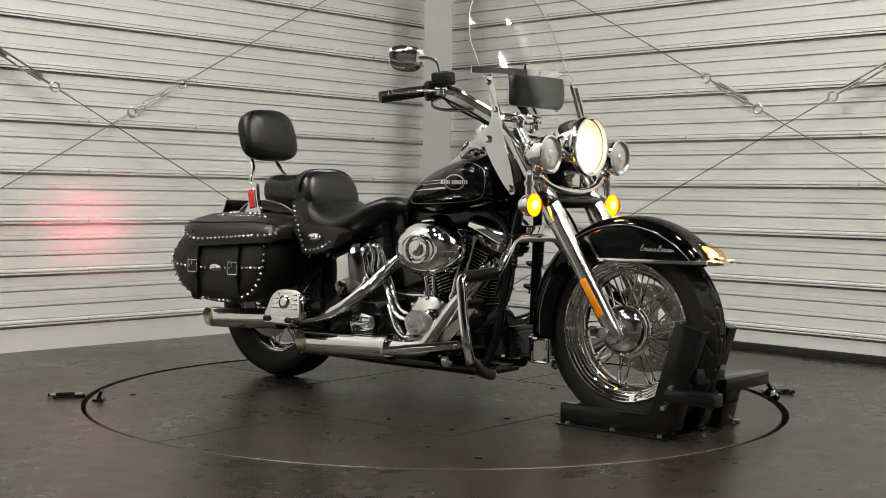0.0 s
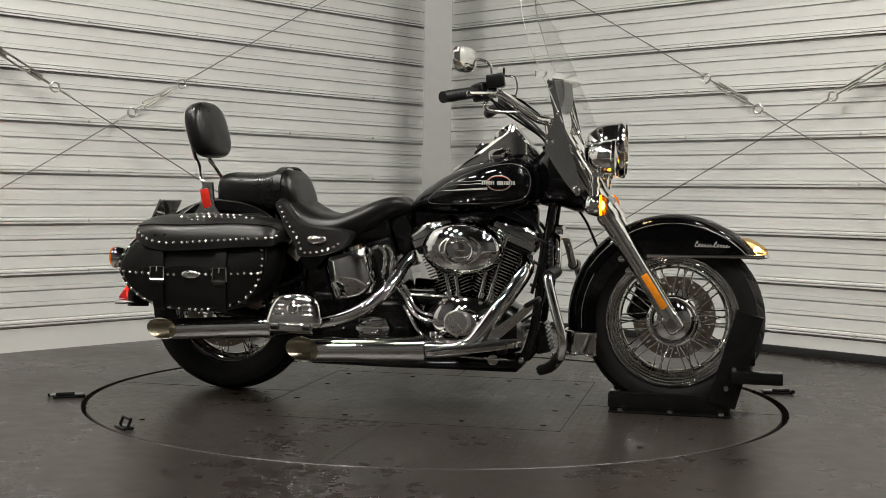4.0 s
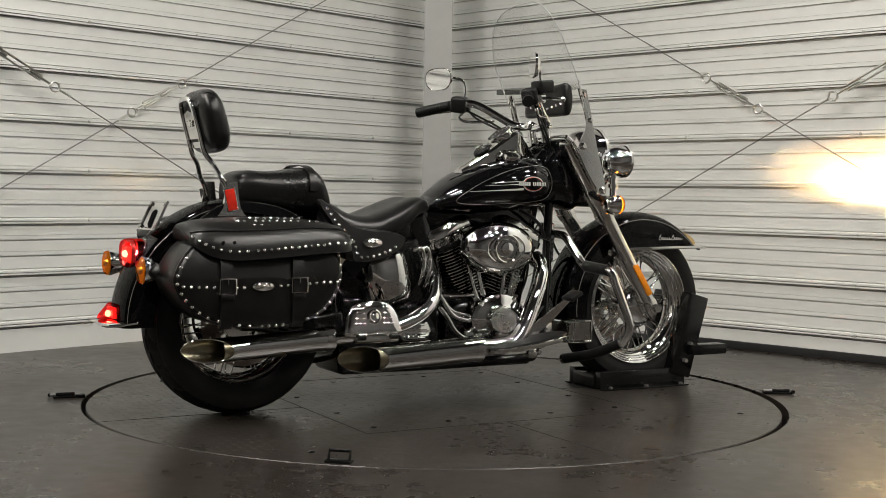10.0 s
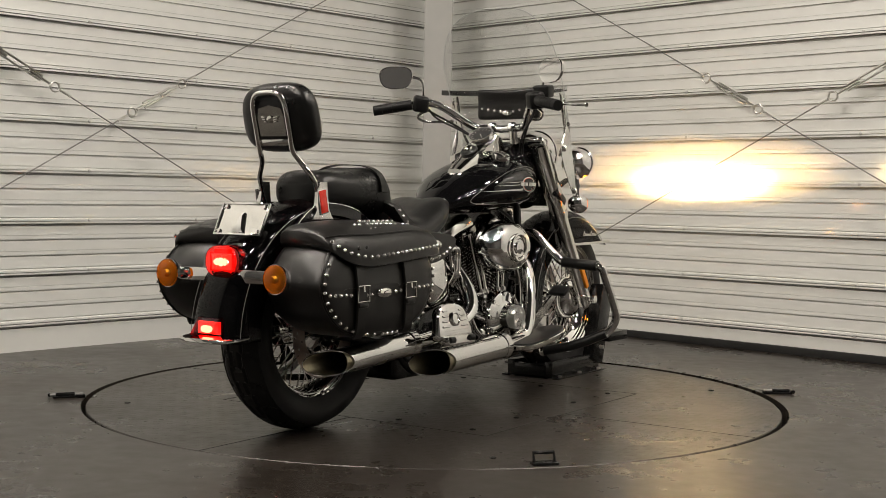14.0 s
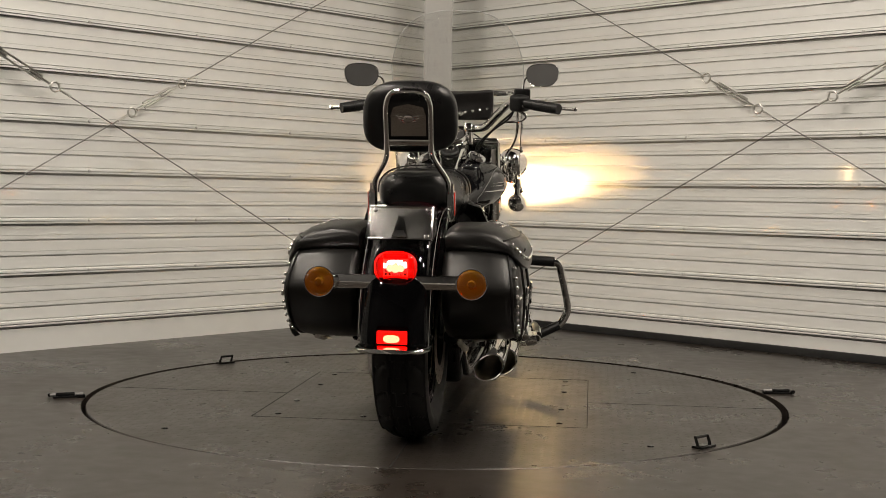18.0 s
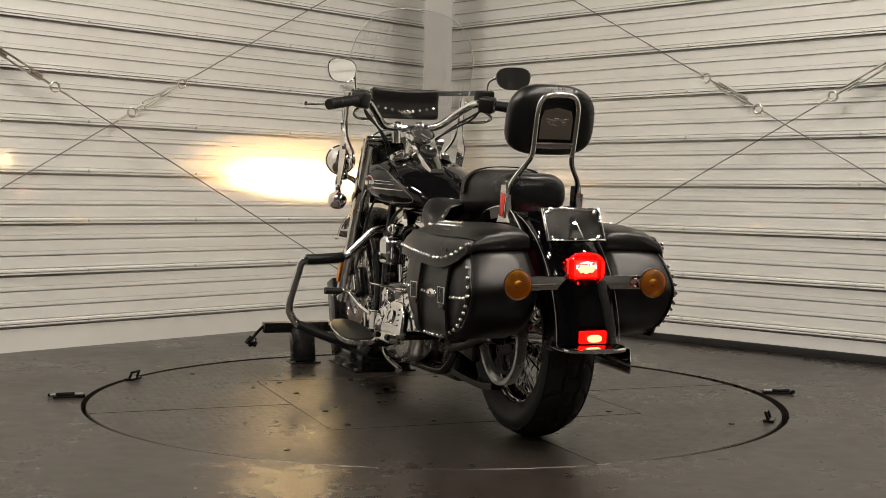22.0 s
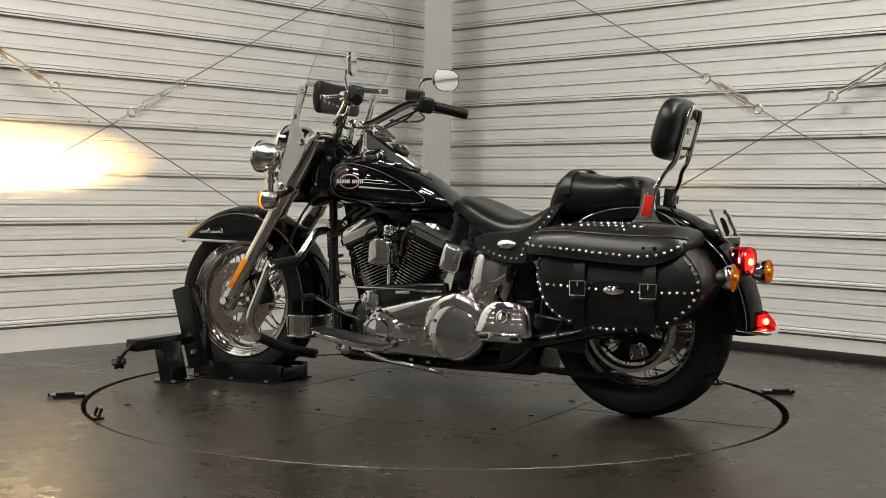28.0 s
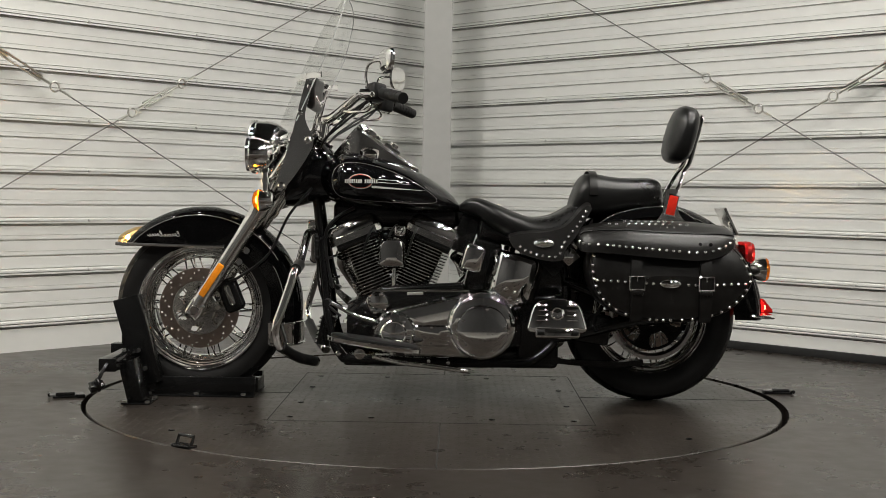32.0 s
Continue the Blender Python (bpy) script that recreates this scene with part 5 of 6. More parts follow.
for s in (-1, 1):
    bm, line, mid = bag_shell(BAG, s, [(0.118, 0.9), (0.125, 0.97), (0.15, 1.0), (0.26, 1.0), (0.315, 0.985), (0.338, 0.96), (0.349, 0.93), (0.353, 0.90), (0.356, 0.7), (0.358, 0.3)])
    bag = part("saddlebag", bm, LEATHER, bike, "black leather saddlebag with chrome studs and two buckled straps", 60)
    bag.location, bag.scale = (0, 0.0094 * s, 0), (1, 0.92, 1)
    # x, inner top, outer edge height, lower edge, y of the edge, y of the lower edge
    lid_rows = [(-0.496, 0.606, 0.601, 0.562, 0.293, 0.33), (-0.503, 0.624, 0.614, 0.557, 0.305, 0.346), (-0.526, 0.639, 0.624, 0.554, 0.318, 0.358), (-0.57, 0.65, 0.628, 0.553, 0.327, 0.367), (-0.65, 0.658, 0.63, 0.547, 0.334, 0.374), (-0.74, 0.661, 0.626, 0.54, 0.338, 0.377), (-0.83, 0.661, 0.622, 0.534, 0.338, 0.377), (-0.89, 0.659, 0.621, 0.531, 0.336, 0.375), (-0.945, 0.655, 0.621, 0.537, 0.332, 0.368), (-0.99, 0.649, 0.619, 0.553, 0.321, 0.354), (-1.02, 0.64, 0.615, 0.573, 0.308, 0.336), (-1.03, 0.63, 0.611, 0.584, 0.297, 0.322)]
    fine = list(zip(smooth_path([(q[0], q[1], q[2]) for q in lid_rows], 4), smooth_path([(q[3], q[4], q[5]) for q in lid_rows], 4)))
    secs = []
    for a, b in fine:
        x, zi, ze, zb, ye, yb = a.x, a.y, a.z, b.x, b.y, b.z
        prof = [(0.125, zi - 0.012), (0.14, zi - 0.002), (0.165, zi), (ye - 0.09, zi), (ye - 0.075, zi - 0.004), (ye - 0.035, zi * 0.5 + ze * 0.5 + 0.004), (ye, ze), (ye + 0.010, ze - 0.006), (ye * 0.45 + yb * 0.55, ze * 0.78 + zb * 0.22), (ye * 0.12 + yb * 0.88, (ze + zb) / 2), (yb - 0.001, ze * 0.22 + zb * 0.78), (yb, zb + 0.008), (yb + 0.001, zb), (yb - 0.006, zb - 0.002), (yb - 0.014, zb + 0.004), (0.14, zb + 0.012), (0.125, zb + 0.012)]
        secs.append([Vector((x, s * y, z)) for y, z in prof])
    bm = loft(secs)
    part("lid_seam", tube([(a.x, s * (b.y + 0.002), a.z + 0.001) for a, b in fine[2:-2]], 0.0028, 6, smooth=False), LEATHER, bag)
    lid = part("bag_lid", bm, LEATHER, bag, "studded leather lid", 45)
    part("bag_piping", tube([lean_in(Vector((mid[0] + (p.x - mid[0]) * 0.965, 0.339, mid[1] + (p.z - mid[1]) * 0.948)), s) for p in line], 0.004, 6, smooth=False, closed=True), LEATHER, bag)
    # studs round the face
    last = None
    for p in line:
        q = Vector((mid[0] + (p.x - mid[0]) * 0.945, 0.3535, mid[1] + (p.z - mid[1]) * 0.915))
        if q.z > 0.545:
            continue
        if last is None or (q - last).length > 0.0225:
            stud(bag, lean_in(q, s), (0.25 * (q.x - mid[0]), s, 0.3 * (q.z - mid[1])))
            last = q
    for k in range(22):
        x = -1.060 + 0.505 * k / 21
        if abs(x + 0.925) < 0.03 or abs(x + 0.69) < 0.03 or abs(x + 0.805) < 0.045:
            continue
        stud(bag, lean_in(Vector((x, 0.358, 0.452 + 0.006 * math.sin(x * 9))), s), (0, s, 0))
    # studs along the lid's lower edge, and a patch of them on top
    last = None
    for a, b in fine:
        p = Vector((a.x, s * (b.z - 0.0002), b.x + 0.027))
        if last is None or (p - last).length > 0.0195:
            stud(lid, p, (0, s, 0.12))
            last = p
    for k in range(8):
        for j in range(3):
            if (j == 1 and k == 7):
                continue
            y, z = ((0.263, 0.658), (0.286, 0.6485), (0.309, 0.637))[j]
            stud(lid, Vector((-0.82 + 0.0235 * k + 0.0117 * (j % 2), s * y, z)), (0, 0.5 * s, 1))
    for x in (-0.60, -0.625, -0.845, -0.868):
        stud(lid, Vector((x, s * 0.286, 0.6485)), (0, 0.5 * s, 1))
    concho(bag, lean_in(Vector((-0.805, 0.360, 0.449)), s), (0, s, 0), 0.036, 0.015)
    for bx in (-0.925, -0.69):
        rows = []
        for z, y in ((0.56, 0.352), (0.53, 0.362), (0.46, 0.364), (0.40, 0.3625), (0.36, 0.3595), (0.34, 0.3565), (0.326, 0.349), (0.318, 0.340)):
            p = lean_in(Vector((bx, y, z)), s)
            rows.append([p + Vector((-0.0205, 0, 0)), p + Vector((0.0205, 0, 0)), p + Vector((0.0195, s * 0.008, 0)), p + Vector((-0.0195, s * 0.008, 0))])
        strap = part("bag_strap", loft(rows), LEATHER, bag, "black leather strap")
        for z, hgt in ((0.452, 0.046),):
            p = Vector((bx, s * 0.3755, z))
            fr = [p + Vector((dx, 0, dz)) for dx, dz in ((-0.026, -hgt / 2), (0.026, -hgt / 2), (0.026, hgt / 2), (-0.026, hgt / 2))]
            part("buckle", tube(fr, 0.0030, 8, smooth=False, closed=True), CHROME, strap, "chrome buckle")
        part("buckle_prong", tube([(bx, s * 0.377, 0.474), (bx, s * 0.379, 0.458)], 0.002, 6, smooth=False), CHROME, strap)
        part("strap_keeper", box(0.042, 0.006, 0.014, pose(bx, s * 0.3745, 0.418), 0.002), LEATHER, strap)
        for dx in (-0.018, 0.018):
            part("eyelet", lathe([(0.006, 0), (0.006, 0.002), (0.003, 0.003), (0, 0.002)], Matrix.Translation(Vector((bx + dx + 0.005, s * 0.364, 0.585))) @ pose(0, 0, 0, -s * 90, 0, 0), 10), BLACK, lid)

# ---- motorcycle: engine ----
case = part("crankcase", loft([oval(-0.02, 0, 0.275, 0.09, 0.075, 24, 3), oval(0.03, 0, 0.28, 0.115, 0.11, 24, 3), oval(0.14, 0, 0.285, 0.12, 0.125, 24, 3), oval(0.26, 0, 0.275, 0.115, 0.11, 24, 3), oval(0.32, 0, 0.265, 0.09, 0.08, 24, 3)]), BLACK, bike, "black engine crankcase")
gearbox = part("gearbox", box(0.27, 0.23, 0.17, pose(-0.19, 0, 0.275), 0.02, 3), BLACK, bike, "black gearbox")
CYL = ((Vector((0.105, 0, 0.375)), -22.5), (Vector((0.205, 0, 0.375)), 22.5))


def fin_mesh(w, d, t):
    ring = []
    for k in range(32):
        a = 2 * math.pi * k / 32
        c, s = math.cos(a), math.sin(a)
        ring.append((w * math.copysign(abs(c) ** 0.7, c), d * math.copysign(abs(s) ** 0.7, s)))
    bm = bmesh.new()
    lo = [bm.verts.new((x, y, -t / 2)) for x, y in ring]
    hi = [bm.verts.new((x, y, t / 2)) for x, y in ring]
    bm.faces.new(lo[::-1])
    bm.faces.new(hi)
    for k in range(32):
        f = bm.faces.new((lo[k], lo[(k + 1) % 32], hi[(k + 1) % 32], hi[k]))
        f.material_index = 1
    return bm


for base, tilt in CYL:
    m = Matrix.Translation(base) @ Matrix.Rotation(radians(tilt), 4, "Y")
    cyl = part("cylinder", lathe([(0.0, -0.03), (0.058, -0.03), (0.058, 0.2), (0, 0.2)], m, 32), BLACK, bike, "finned black engine cylinder")
    first = part("cooling_fin", fin_mesh(0.084, 0.086, 0.0032), [BLACK, ALLOY], cyl, "", 30)
    first.matrix_basis = m @ pose(0, 0, 0.012)
    for k in range(1, 17):
        share("cooling_fin", first.data, cyl, m @ pose(0, 0, 0.012 + 0.0115 * k))
    part("cylinder_head", box(0.16, 0.17, 0.034, m @ pose(0, 0, 0.212), 0.01, 3), BLACK, cyl)
    rk = part("rocker_box", loft([[m @ Vector((x * w, y * w, z)) for x, y in ((-0.098, -0.07), (-0.08, -0.085), (0.08, -0.085), (0.098, -0.07), (0.098, 0.07), (0.08, 0.085), (-0.08, 0.085), (-0.098, 0.07))] for z, w in ((0.222, 1.0), (0.246, 1.0), (0.249, 0.95), (0.272, 0.93), (0.288, 0.82), (0.292, 0.6))]), CHROME_WORN, cyl, "chrome rocker box")
    for sx in (-1, 1):
        for sy in (-1, 1):
            part("rocker_bolt", lathe([(0.008, 0), (0.008, 0.008), (0, 0.009)], m @ pose(sx * 0.075, sy * 0.07, 0.249), 8), CHROME, rk)
# push rod tubes on the right
for x0, x1, z1 in ((0.085, 0.03, 0.60), (0.118, 0.075, 0.59), (0.192, 0.232, 0.59), (0.225, 0.28, 0.60)):
    rod = part("pushrod_tube", tube([(x0 + (0.155 - x0) * 0.1, -0.118, 0.355), (x1, -0.098, z1)], 0.0085, 12, smooth=False), CHROME, bike, "chrome push rod tube")
    part("tube_collar", tube([(x0 + (0.155 - x0) * 0.1, -0.118, 0.355), (x0 + (x1 - x0) * 0.16, -0.1165, 0.40)], 0.0135, 12, smooth=False), CHROME, rod)
for x in (0.098, 0.212):
    part("lifter_block", box(0.075, 0.045, 0.045, pose(x, -0.115, 0.352, 0, -22 if x < 0.15 else 22, 0), 0.01, 3), CHROME, bike, "chrome lifter block")
for x, z, rr in ((0.07, 0.372, 0.011), (0.128, 0.366, 0.011), (0.182, 0.366, 0.011), (0.24, 0.372, 0.011), (0.098, 0.34, 0.014), (0.212, 0.34, 0.014), (0.225, 0.30, 0.02), (0.06, 0.28, 0.016), (0.245, 0.335, 0.013), (0.052, 0.325, 0.013)):
    part("lifter_bolt", lathe([(rr, -0.03), (rr, 0.003), (rr * 0.8, 0.008), (0, 0.009)], axis_y(x, -0.137 if z > 0.345 else -0.165, z), 14), CHROME, bike)
for y in (-0.145, -0.16):
    part("oil_line", tube([(0.075, y, 0.225), (0.02, y - 0.008, 0.235), (-0.02, y - 0.005, 0.262), (-0.05, y, 0.31), (-0.075, y + 0.01, 0.345)], 0.0065, 10), CHROME, bike, "chrome oil line")
part("oil_line", tube([(0.09, -0.12, 0.385), (0.03, -0.125, 0.383), (-0.06, -0.12, 0.385)], 0.006, 10), CHROME, bike, "chrome oil line")
# air cleaner
ell = Matrix.Translation((0.139, -0.165, 0.554)) @ pose(0, 0, 0, 90, 0, 0) @ Matrix.Diagonal((0.145, 0.096, 1, 1))
air = part("air_cleaner", lathe([(0.0, 0.076), (0.30, 0.0755), (0.33, 0.073), (0.36, 0.0755), (0.46, 0.0745), (0.50, 0.071), (0.54, 0.072), (0.70, 0.066), (0.84, 0.054), (0.93, 0.040), (0.975, 0.026), (1.0, 0.010), (1.0, -0.006), (0.97, -0.010), (0.9, -0.03), (0, -0.03)], ell, 64), CHROME, bike, "oval chrome air cleaner cover", 25)
part("cover_ring", lathe([(0.052, 0.0), (0.052, 0.004), (0.048, 0.006), (0.044, 0.004), (0.044, 0)], axis_y(0.139, -0.241, 0.554), 40), CHROME_WORN, air, "engraved ring on the cover")
part("cover_medallion", lathe([(0.024, 0.0), (0.023, 0.006), (0.008, 0.010), (0, 0.011)], axis_y(0.139, -0.241, 0.554), 28), CHROME, air)
part("intake_manifold", box(0.11, 0.10, 0.16, pose(0.155, 0.0, 0.53), 0.02, 3), BLACK, bike)
part("air_box", box(0.12, 0.07, 0.06, pose(0.15, -0.11, 0.545), 0.015, 3), BLACK, bike)
# cam cover on the right
cam_cover = part("cam_cover", lathe([(0.105, 0.0), (0.105, 0.045), (0.100, 0.060), (0.086, 0.068), (0.066, 0.072), (0.056, 0.078), (0.052, 0.100), (0.046, 0.106), (0, 0.106)], axis_y(0.15, -0.118, 0.298) @ Matrix.Diagonal((1.12, 0.9, 1, 1)), 40), CHROME, bike, "chrome cam cover", 30)
points = part("timer_cover", lathe([(0.043, 0.0), (0.043, 0.022), (0.040, 0.03), (0.037, 0.030), (0.036, 0.027), (0.012, 0.029), (0, 0.03)], axis_y(0.136, -0.222, 0.301), 40), STEEL, bike, "round ribbed timer cover", 25)
for k in range(16):
    a = 2 * math.pi * k / 16
    part("cover_rib", box(0.028, 0.003, 0.0025, axis_y(0.136, -0.222, 0.301) @ pose(0, 0, 0.0285, 0, 0, math.degrees(a)) @ pose(0.021, 0, 0), 0, 1), STEEL, points)
for k in range(9):
    a = 2 * math.pi * k / 9 + 0.3
    part("case_bolt", lathe([(0.0075, 0.0), (0.0075, 0.008), (0, 0.009)], axis_y(0.15 + 0.106 * math.cos(a), -0.178, 0.298 + 0.085 * math.sin(a)), 8), CHROME, cam_cover)
part("oil_pump_cover", box(0.09, 0.05, 0.06, pose(0.06, -0.14, 0.235), 0.014, 3), CHROME, bike)
for y, z0 in ((-0.13, 0.0), (-0.15, -0.018)):
    line = [(0.10, y, 0.31 + z0), (0.03, y - 0.015, 0.315 + z0), (-0.03, y - 0.01, 0.335 + z0), (-0.075, y, 0.40 + z0), (-0.115, y + 0.02, 0.45 + z0)]
    part("oil_line", tube(line, 0.0085, 12), CHROME, bike, "chrome oil line")
gear_cover = part("gearbox_cover", loft([[Vector((-0.185 + x * f, y, 0.268 + z * 1.25 * f)) for x, z in ((-0.055, -0.028), (0.055, -0.028), (0.066, 0.0), (0.05, 0.026), (0.0, 0.032), (-0.05, 0.026), (-0.066, 0.0))] for y, f in ((-0.11, 1.0), (-0.155, 1.0), (-0.17, 0.93), (-0.175, 0.75))]), CHROME, bike, "chrome gearbox side cover", 28)
for k in range(4):
    part("cover_rib", box(0.088 - 0.012 * abs(k - 1.5), 0.008, 0.008, pose(-0.185, -0.1755, 0.244 + 0.0155 * k), 0.003, 2), CHROME, gear_cover)
# oil tank
TILT = -14
oil = Matrix.Translation((-0.280, 0, 0.454)) @ Matrix.Rotation(radians(TILT), 4, "Y")
def flat_oval(z, a, w, n=40, e=3.0):
    return [oil @ Vector((a * math.copysign(abs(math.cos(t)) ** (2 / e), math.cos(t)), w * math.copysign(abs(math.sin(t)) ** (2 / e), math.sin(t)), z)) for t in (2 * math.pi * k / n for k in range(n))]


tank_o = part("oil_tank", loft([flat_oval(-0.088, 0.085, 0.16), flat_oval(-0.082, 0.098, 0.177), flat_oval(-0.06, 0.104, 0.184), flat_oval(0.055, 0.104, 0.184), flat_oval(0.074, 0.098, 0.176), flat_oval(0.08, 0.08, 0.155)]), CHROME, bike, "curved chrome oil tank", 40)
part("oil_filler", lathe([(0.026, 0), (0.026, 0.012), (0.02, 0.018), (0, 0.02)], oil @ pose(0.03, -0.11, 0.08), 20), CHROME, tank_o)
for x0, y0, x1, z1 in ((-0.19, -0.155, -0.155, 0.43), (-0.165, -0.15, -0.13, 0.42), (-0.175, -0.12, -0.12, 0.46)):
    part("oil_hose", tube([(x0, y0, 0.548), (x0 + 0.03, y0 - 0.006, 0.555), (x0 + 0.045, y0, 0.52), (x1 + 0.005, y0, 0.47), (x1, y0 + 0.02, z1)], 0.0075, 10), CHROME, bike, "braided chrome hose")
part("battery_box", box(0.10, 0.21, 0.22, pose(-0.165, 0, 0.47, 0, -14, 0), 0.012, 2), BLACK, bike, "black battery box")
part("gearbox_top", box(0.30, 0.2, 0.05, pose(-0.11, 0, 0.372), 0.014, 3), BLACK, bike)
part("coil_cover", box(0.078, 0.075, 0.10, pose(-0.132, 0.145, 0.518, 0, -16, 0), 0.02, 5), CHROME, bike, "rounded chrome coil cover")
# primary chain case on the left
hull = []
for k in range(64):
    a = 2 * math.pi * k / 64
    c, q = math.cos(a), math.sin(a)
    cx, rr, cz = (-0.168, 0.126, 0.285) if c < 0 else (0.137, 0.084, 0.250)
    hull.append((cx + rr * c, cz + rr * q))


def scaled(outline, y, f, cx, cz):
    return [Vector((cx + (x - cx) * f, y, cz + (z - cz) * f)) for x, z in outline]


prim = part("primary_case", loft([scaled(hull, y, f, -0.02, 0.262) for y, f in ((0.10, 0.98), (0.11, 1.0), (0.150, 1.0), (0.160, 0.992), (0.168, 0.972), (0.173, 0.94), (0.1755, 0.88), (0.177, 0.6), (0.1775, 0.2))]), CHROME, bike, "polished chrome primary chain case", 40)
bulge = part("clutch_housing", lathe([(0.124, 0.0), (0.124, 0.012), (0.120, 0.026), (0.112, 0.036), (0.102, 0.041), (0.097, 0.042), (0, 0.042)], pose(-0.168, 0.165, 0.280, -90, 0, 0), 64), CHROME, prim, "round bulge of the chain case", 25)
derby = part("derby_cover", lathe([(0.092, -0.006), (0.092, 0.006), (0.089, 0.0095), (0.084, 0.0112), (0.06, 0.0126), (0.03, 0.0134), (0, 0.0136)], pose(-0.169, 0.206, 0.264, -87.6, 0, 0), 64), CHROME, bike, "round chrome clutch cover", 25)
for k in range(5):
    a = 2 * math.pi * k / 5 + 0.5
    part("cover_screw", lathe([(0.006, 0), (0.006, 0.005), (0, 0.006)], pose(-0.169 + 0.08 * math.cos(a), 0.217, 0.264 + 0.08 * math.sin(a), -90, 0, 0), 8), CHROME, derby)
front_round = part("front_housing", lathe([(0.076, 0.0), (0.074, 0.014), (0.066, 0.024), (0.056, 0.027), (0, 0.028)], pose(0.140, 0.165, 0.250, -90, 0, 0), 48), CHROME, prim, "round front end of the chain case", 25)
cover = part("front_cover", lathe([(0.047, 0), (0.047, 0.008), (0.043, 0.012), (0.041, 0.010), (0.038, 0.010), (0.02, 0.016), (0, 0.018)], pose(0.145, 0.191, 0.249, -90, 0, 0), 40), CHROME, bike, "round chrome sprocket cover", 25)
for k in range(6):
    a = 2 * math.pi * k / 6 + 0.2
    part("cover_screw", lathe([(0.006, 0), (0.006, 0.006), (0, 0.007)], pose(0.145 + 0.056 * math.cos(a), 0.19, 0.249 + 0.056 * math.sin(a), -90, 0, 0), 8), CHROME, cover)
obl = []
for k in range(32):
    a = 2 * math.pi * k / 32
    c, q = math.cos(a), math.sin(a)
    obl.append((0.011 + 0.035 * (1 if c > 0 else -1) + 0.033 * math.copysign(abs(c) ** 0.7, c), 0.243 + 0.034 * math.copysign(abs(q) ** 0.7, q)))
insp = part("inspection_cover", loft([scaled(obl, y, f, 0.011, 0.243) for y, f in ((0.165, 1.08), (0.184, 1.06), (0.186, 1.0), (0.194, 0.99), (0.198, 0.94), (0.200, 0.5))]), CHROME, bike, "oblong chrome inspection cover", 30)
for x, z in ((-0.05, 0.243), (0.072, 0.243), (0.011, 0.272), (0.011, 0.214)):
    part("cover_screw", lathe([(0.0055, 0), (0.0055, 0.004), (0, 0.005)], pose(x, 0.1965, z, -90, 0, 0), 8), CHROME, insp)
for k in range(16):
    a = 2 * math.pi * (k + 0.5) / 16
    cx, rr, cz = (-0.168, 0.120, 0.285) if math.cos(a) < 0 else (0.137, 0.078, 0.250)
    part("case_bolt", lathe([(0.0085, -0.01), (0.0085, 0.007), (0.006, 0.011), (0, 0.012)], pose(cx + rr * math.cos(a), 0.165, cz + rr * math.sin(a), -90, 0, 0), 8), CHROME, prim)
for x, z in ((0.03, 0.352), (-0.03, 0.372), (0.02, 0.150), (-0.05, 0.145)):
    part("case_bolt", lathe([(0.0085, -0.02), (0.0085, 0.007), (0.006, 0.011), (0, 0.012)], pose(x, 0.16, z, -90, 0, 0), 8), CHROME, prim)
part("case_end", box(0.07, 0.06, 0.075, pose(-0.268, 0.145, 0.385, 0, 20, 0), 0.014, 3), CHROME, bike, "chrome casting behind the chain case")
for x, z in ((-0.25, 0.41), (-0.28, 0.40), (-0.265, 0.375), (-0.29, 0.362)):
    part("casting_bolt", lathe([(0.009, -0.01), (0.009, 0.008), (0.006, 0.013), (0, 0.014)], pose(x, 0.174, z, -90, 0, 0), 8), CHROME, bike)
upper_case = part("inner_case", box(0.30, 0.04, 0.10, pose(0.045, 0.125, 0.370, 0, 4, 0), 0.012, 3), BLACK, bike, "black upper crankcase")
part("case_slot", box(0.058, 0.006, 0.011, pose(0.072, 0.146, 0.388, 0, 3, 0), 0.003, 2), STEEL, upper_case, "grey oblong plate")
shift_cover = part("linkage_cover", lathe([(0.042, -0.02), (0.042, 0.012), (0.036, 0.024), (0.02, 0.030), (0, 0.032)], pose(0.205, 0.13, 0.352, -90, 0, 0), 28), CHROME, bike, "round chrome linkage cover")
for a in (0.4, 1.9, 3.4, 5.0):
    part("cover_screw", lathe([(0.007, 0), (0.007, 0.006), (0, 0.008)], pose(0.205 + 0.034 * math.cos(a), 0.15, 0.352 + 0.034 * math.sin(a), -90, 0, 0), 8), CHROME, shift_cover)
# horn on the left
horn_line = smooth_path([(x, 0, z) for x, z in ((-0.044, -0.046), (0.044, -0.046), (0.047, -0.02), (0.047, 0.018), (0.034, 0.042), (0.0, 0.050), (-0.034, 0.042), (-0.047, 0.018), (-0.047, -0.02))], 3, True)
horn = part("horn", loft([[Vector((0.157 + p.x * f, y, 0.533 + p.z * 1.15 * f - 0.008 * (1 - f))) for p in horn_line] for y, f in ((0.10, 0.85), (0.115, 1.0), (0.150, 1.0), (0.166, 0.97), (0.176, 0.90), (0.181, 0.80), (0.183, 0.4))]), CHROME, bike, "chrome cowbell horn cover", 30)
part("horn_stud", box(0.042, 0.05, 0.042, pose(0.130, 0.135, 0.612), 0.012, 4), CHROME, horn, "square chrome horn mount")
part("horn_nut", lathe([(0.013, 0), (0.013, 0.006), (0.008, 0.012), (0, 0.013)], pose(0.130, 0.158, 0.612, -90, 0, 0), 12), CHROME, horn)
part("horn_bracket", tube([(0.15, 0.11, 0.36), (0.15, 0.11, 0.48)], 0.008, 10, smooth=False), CHROME, horn)
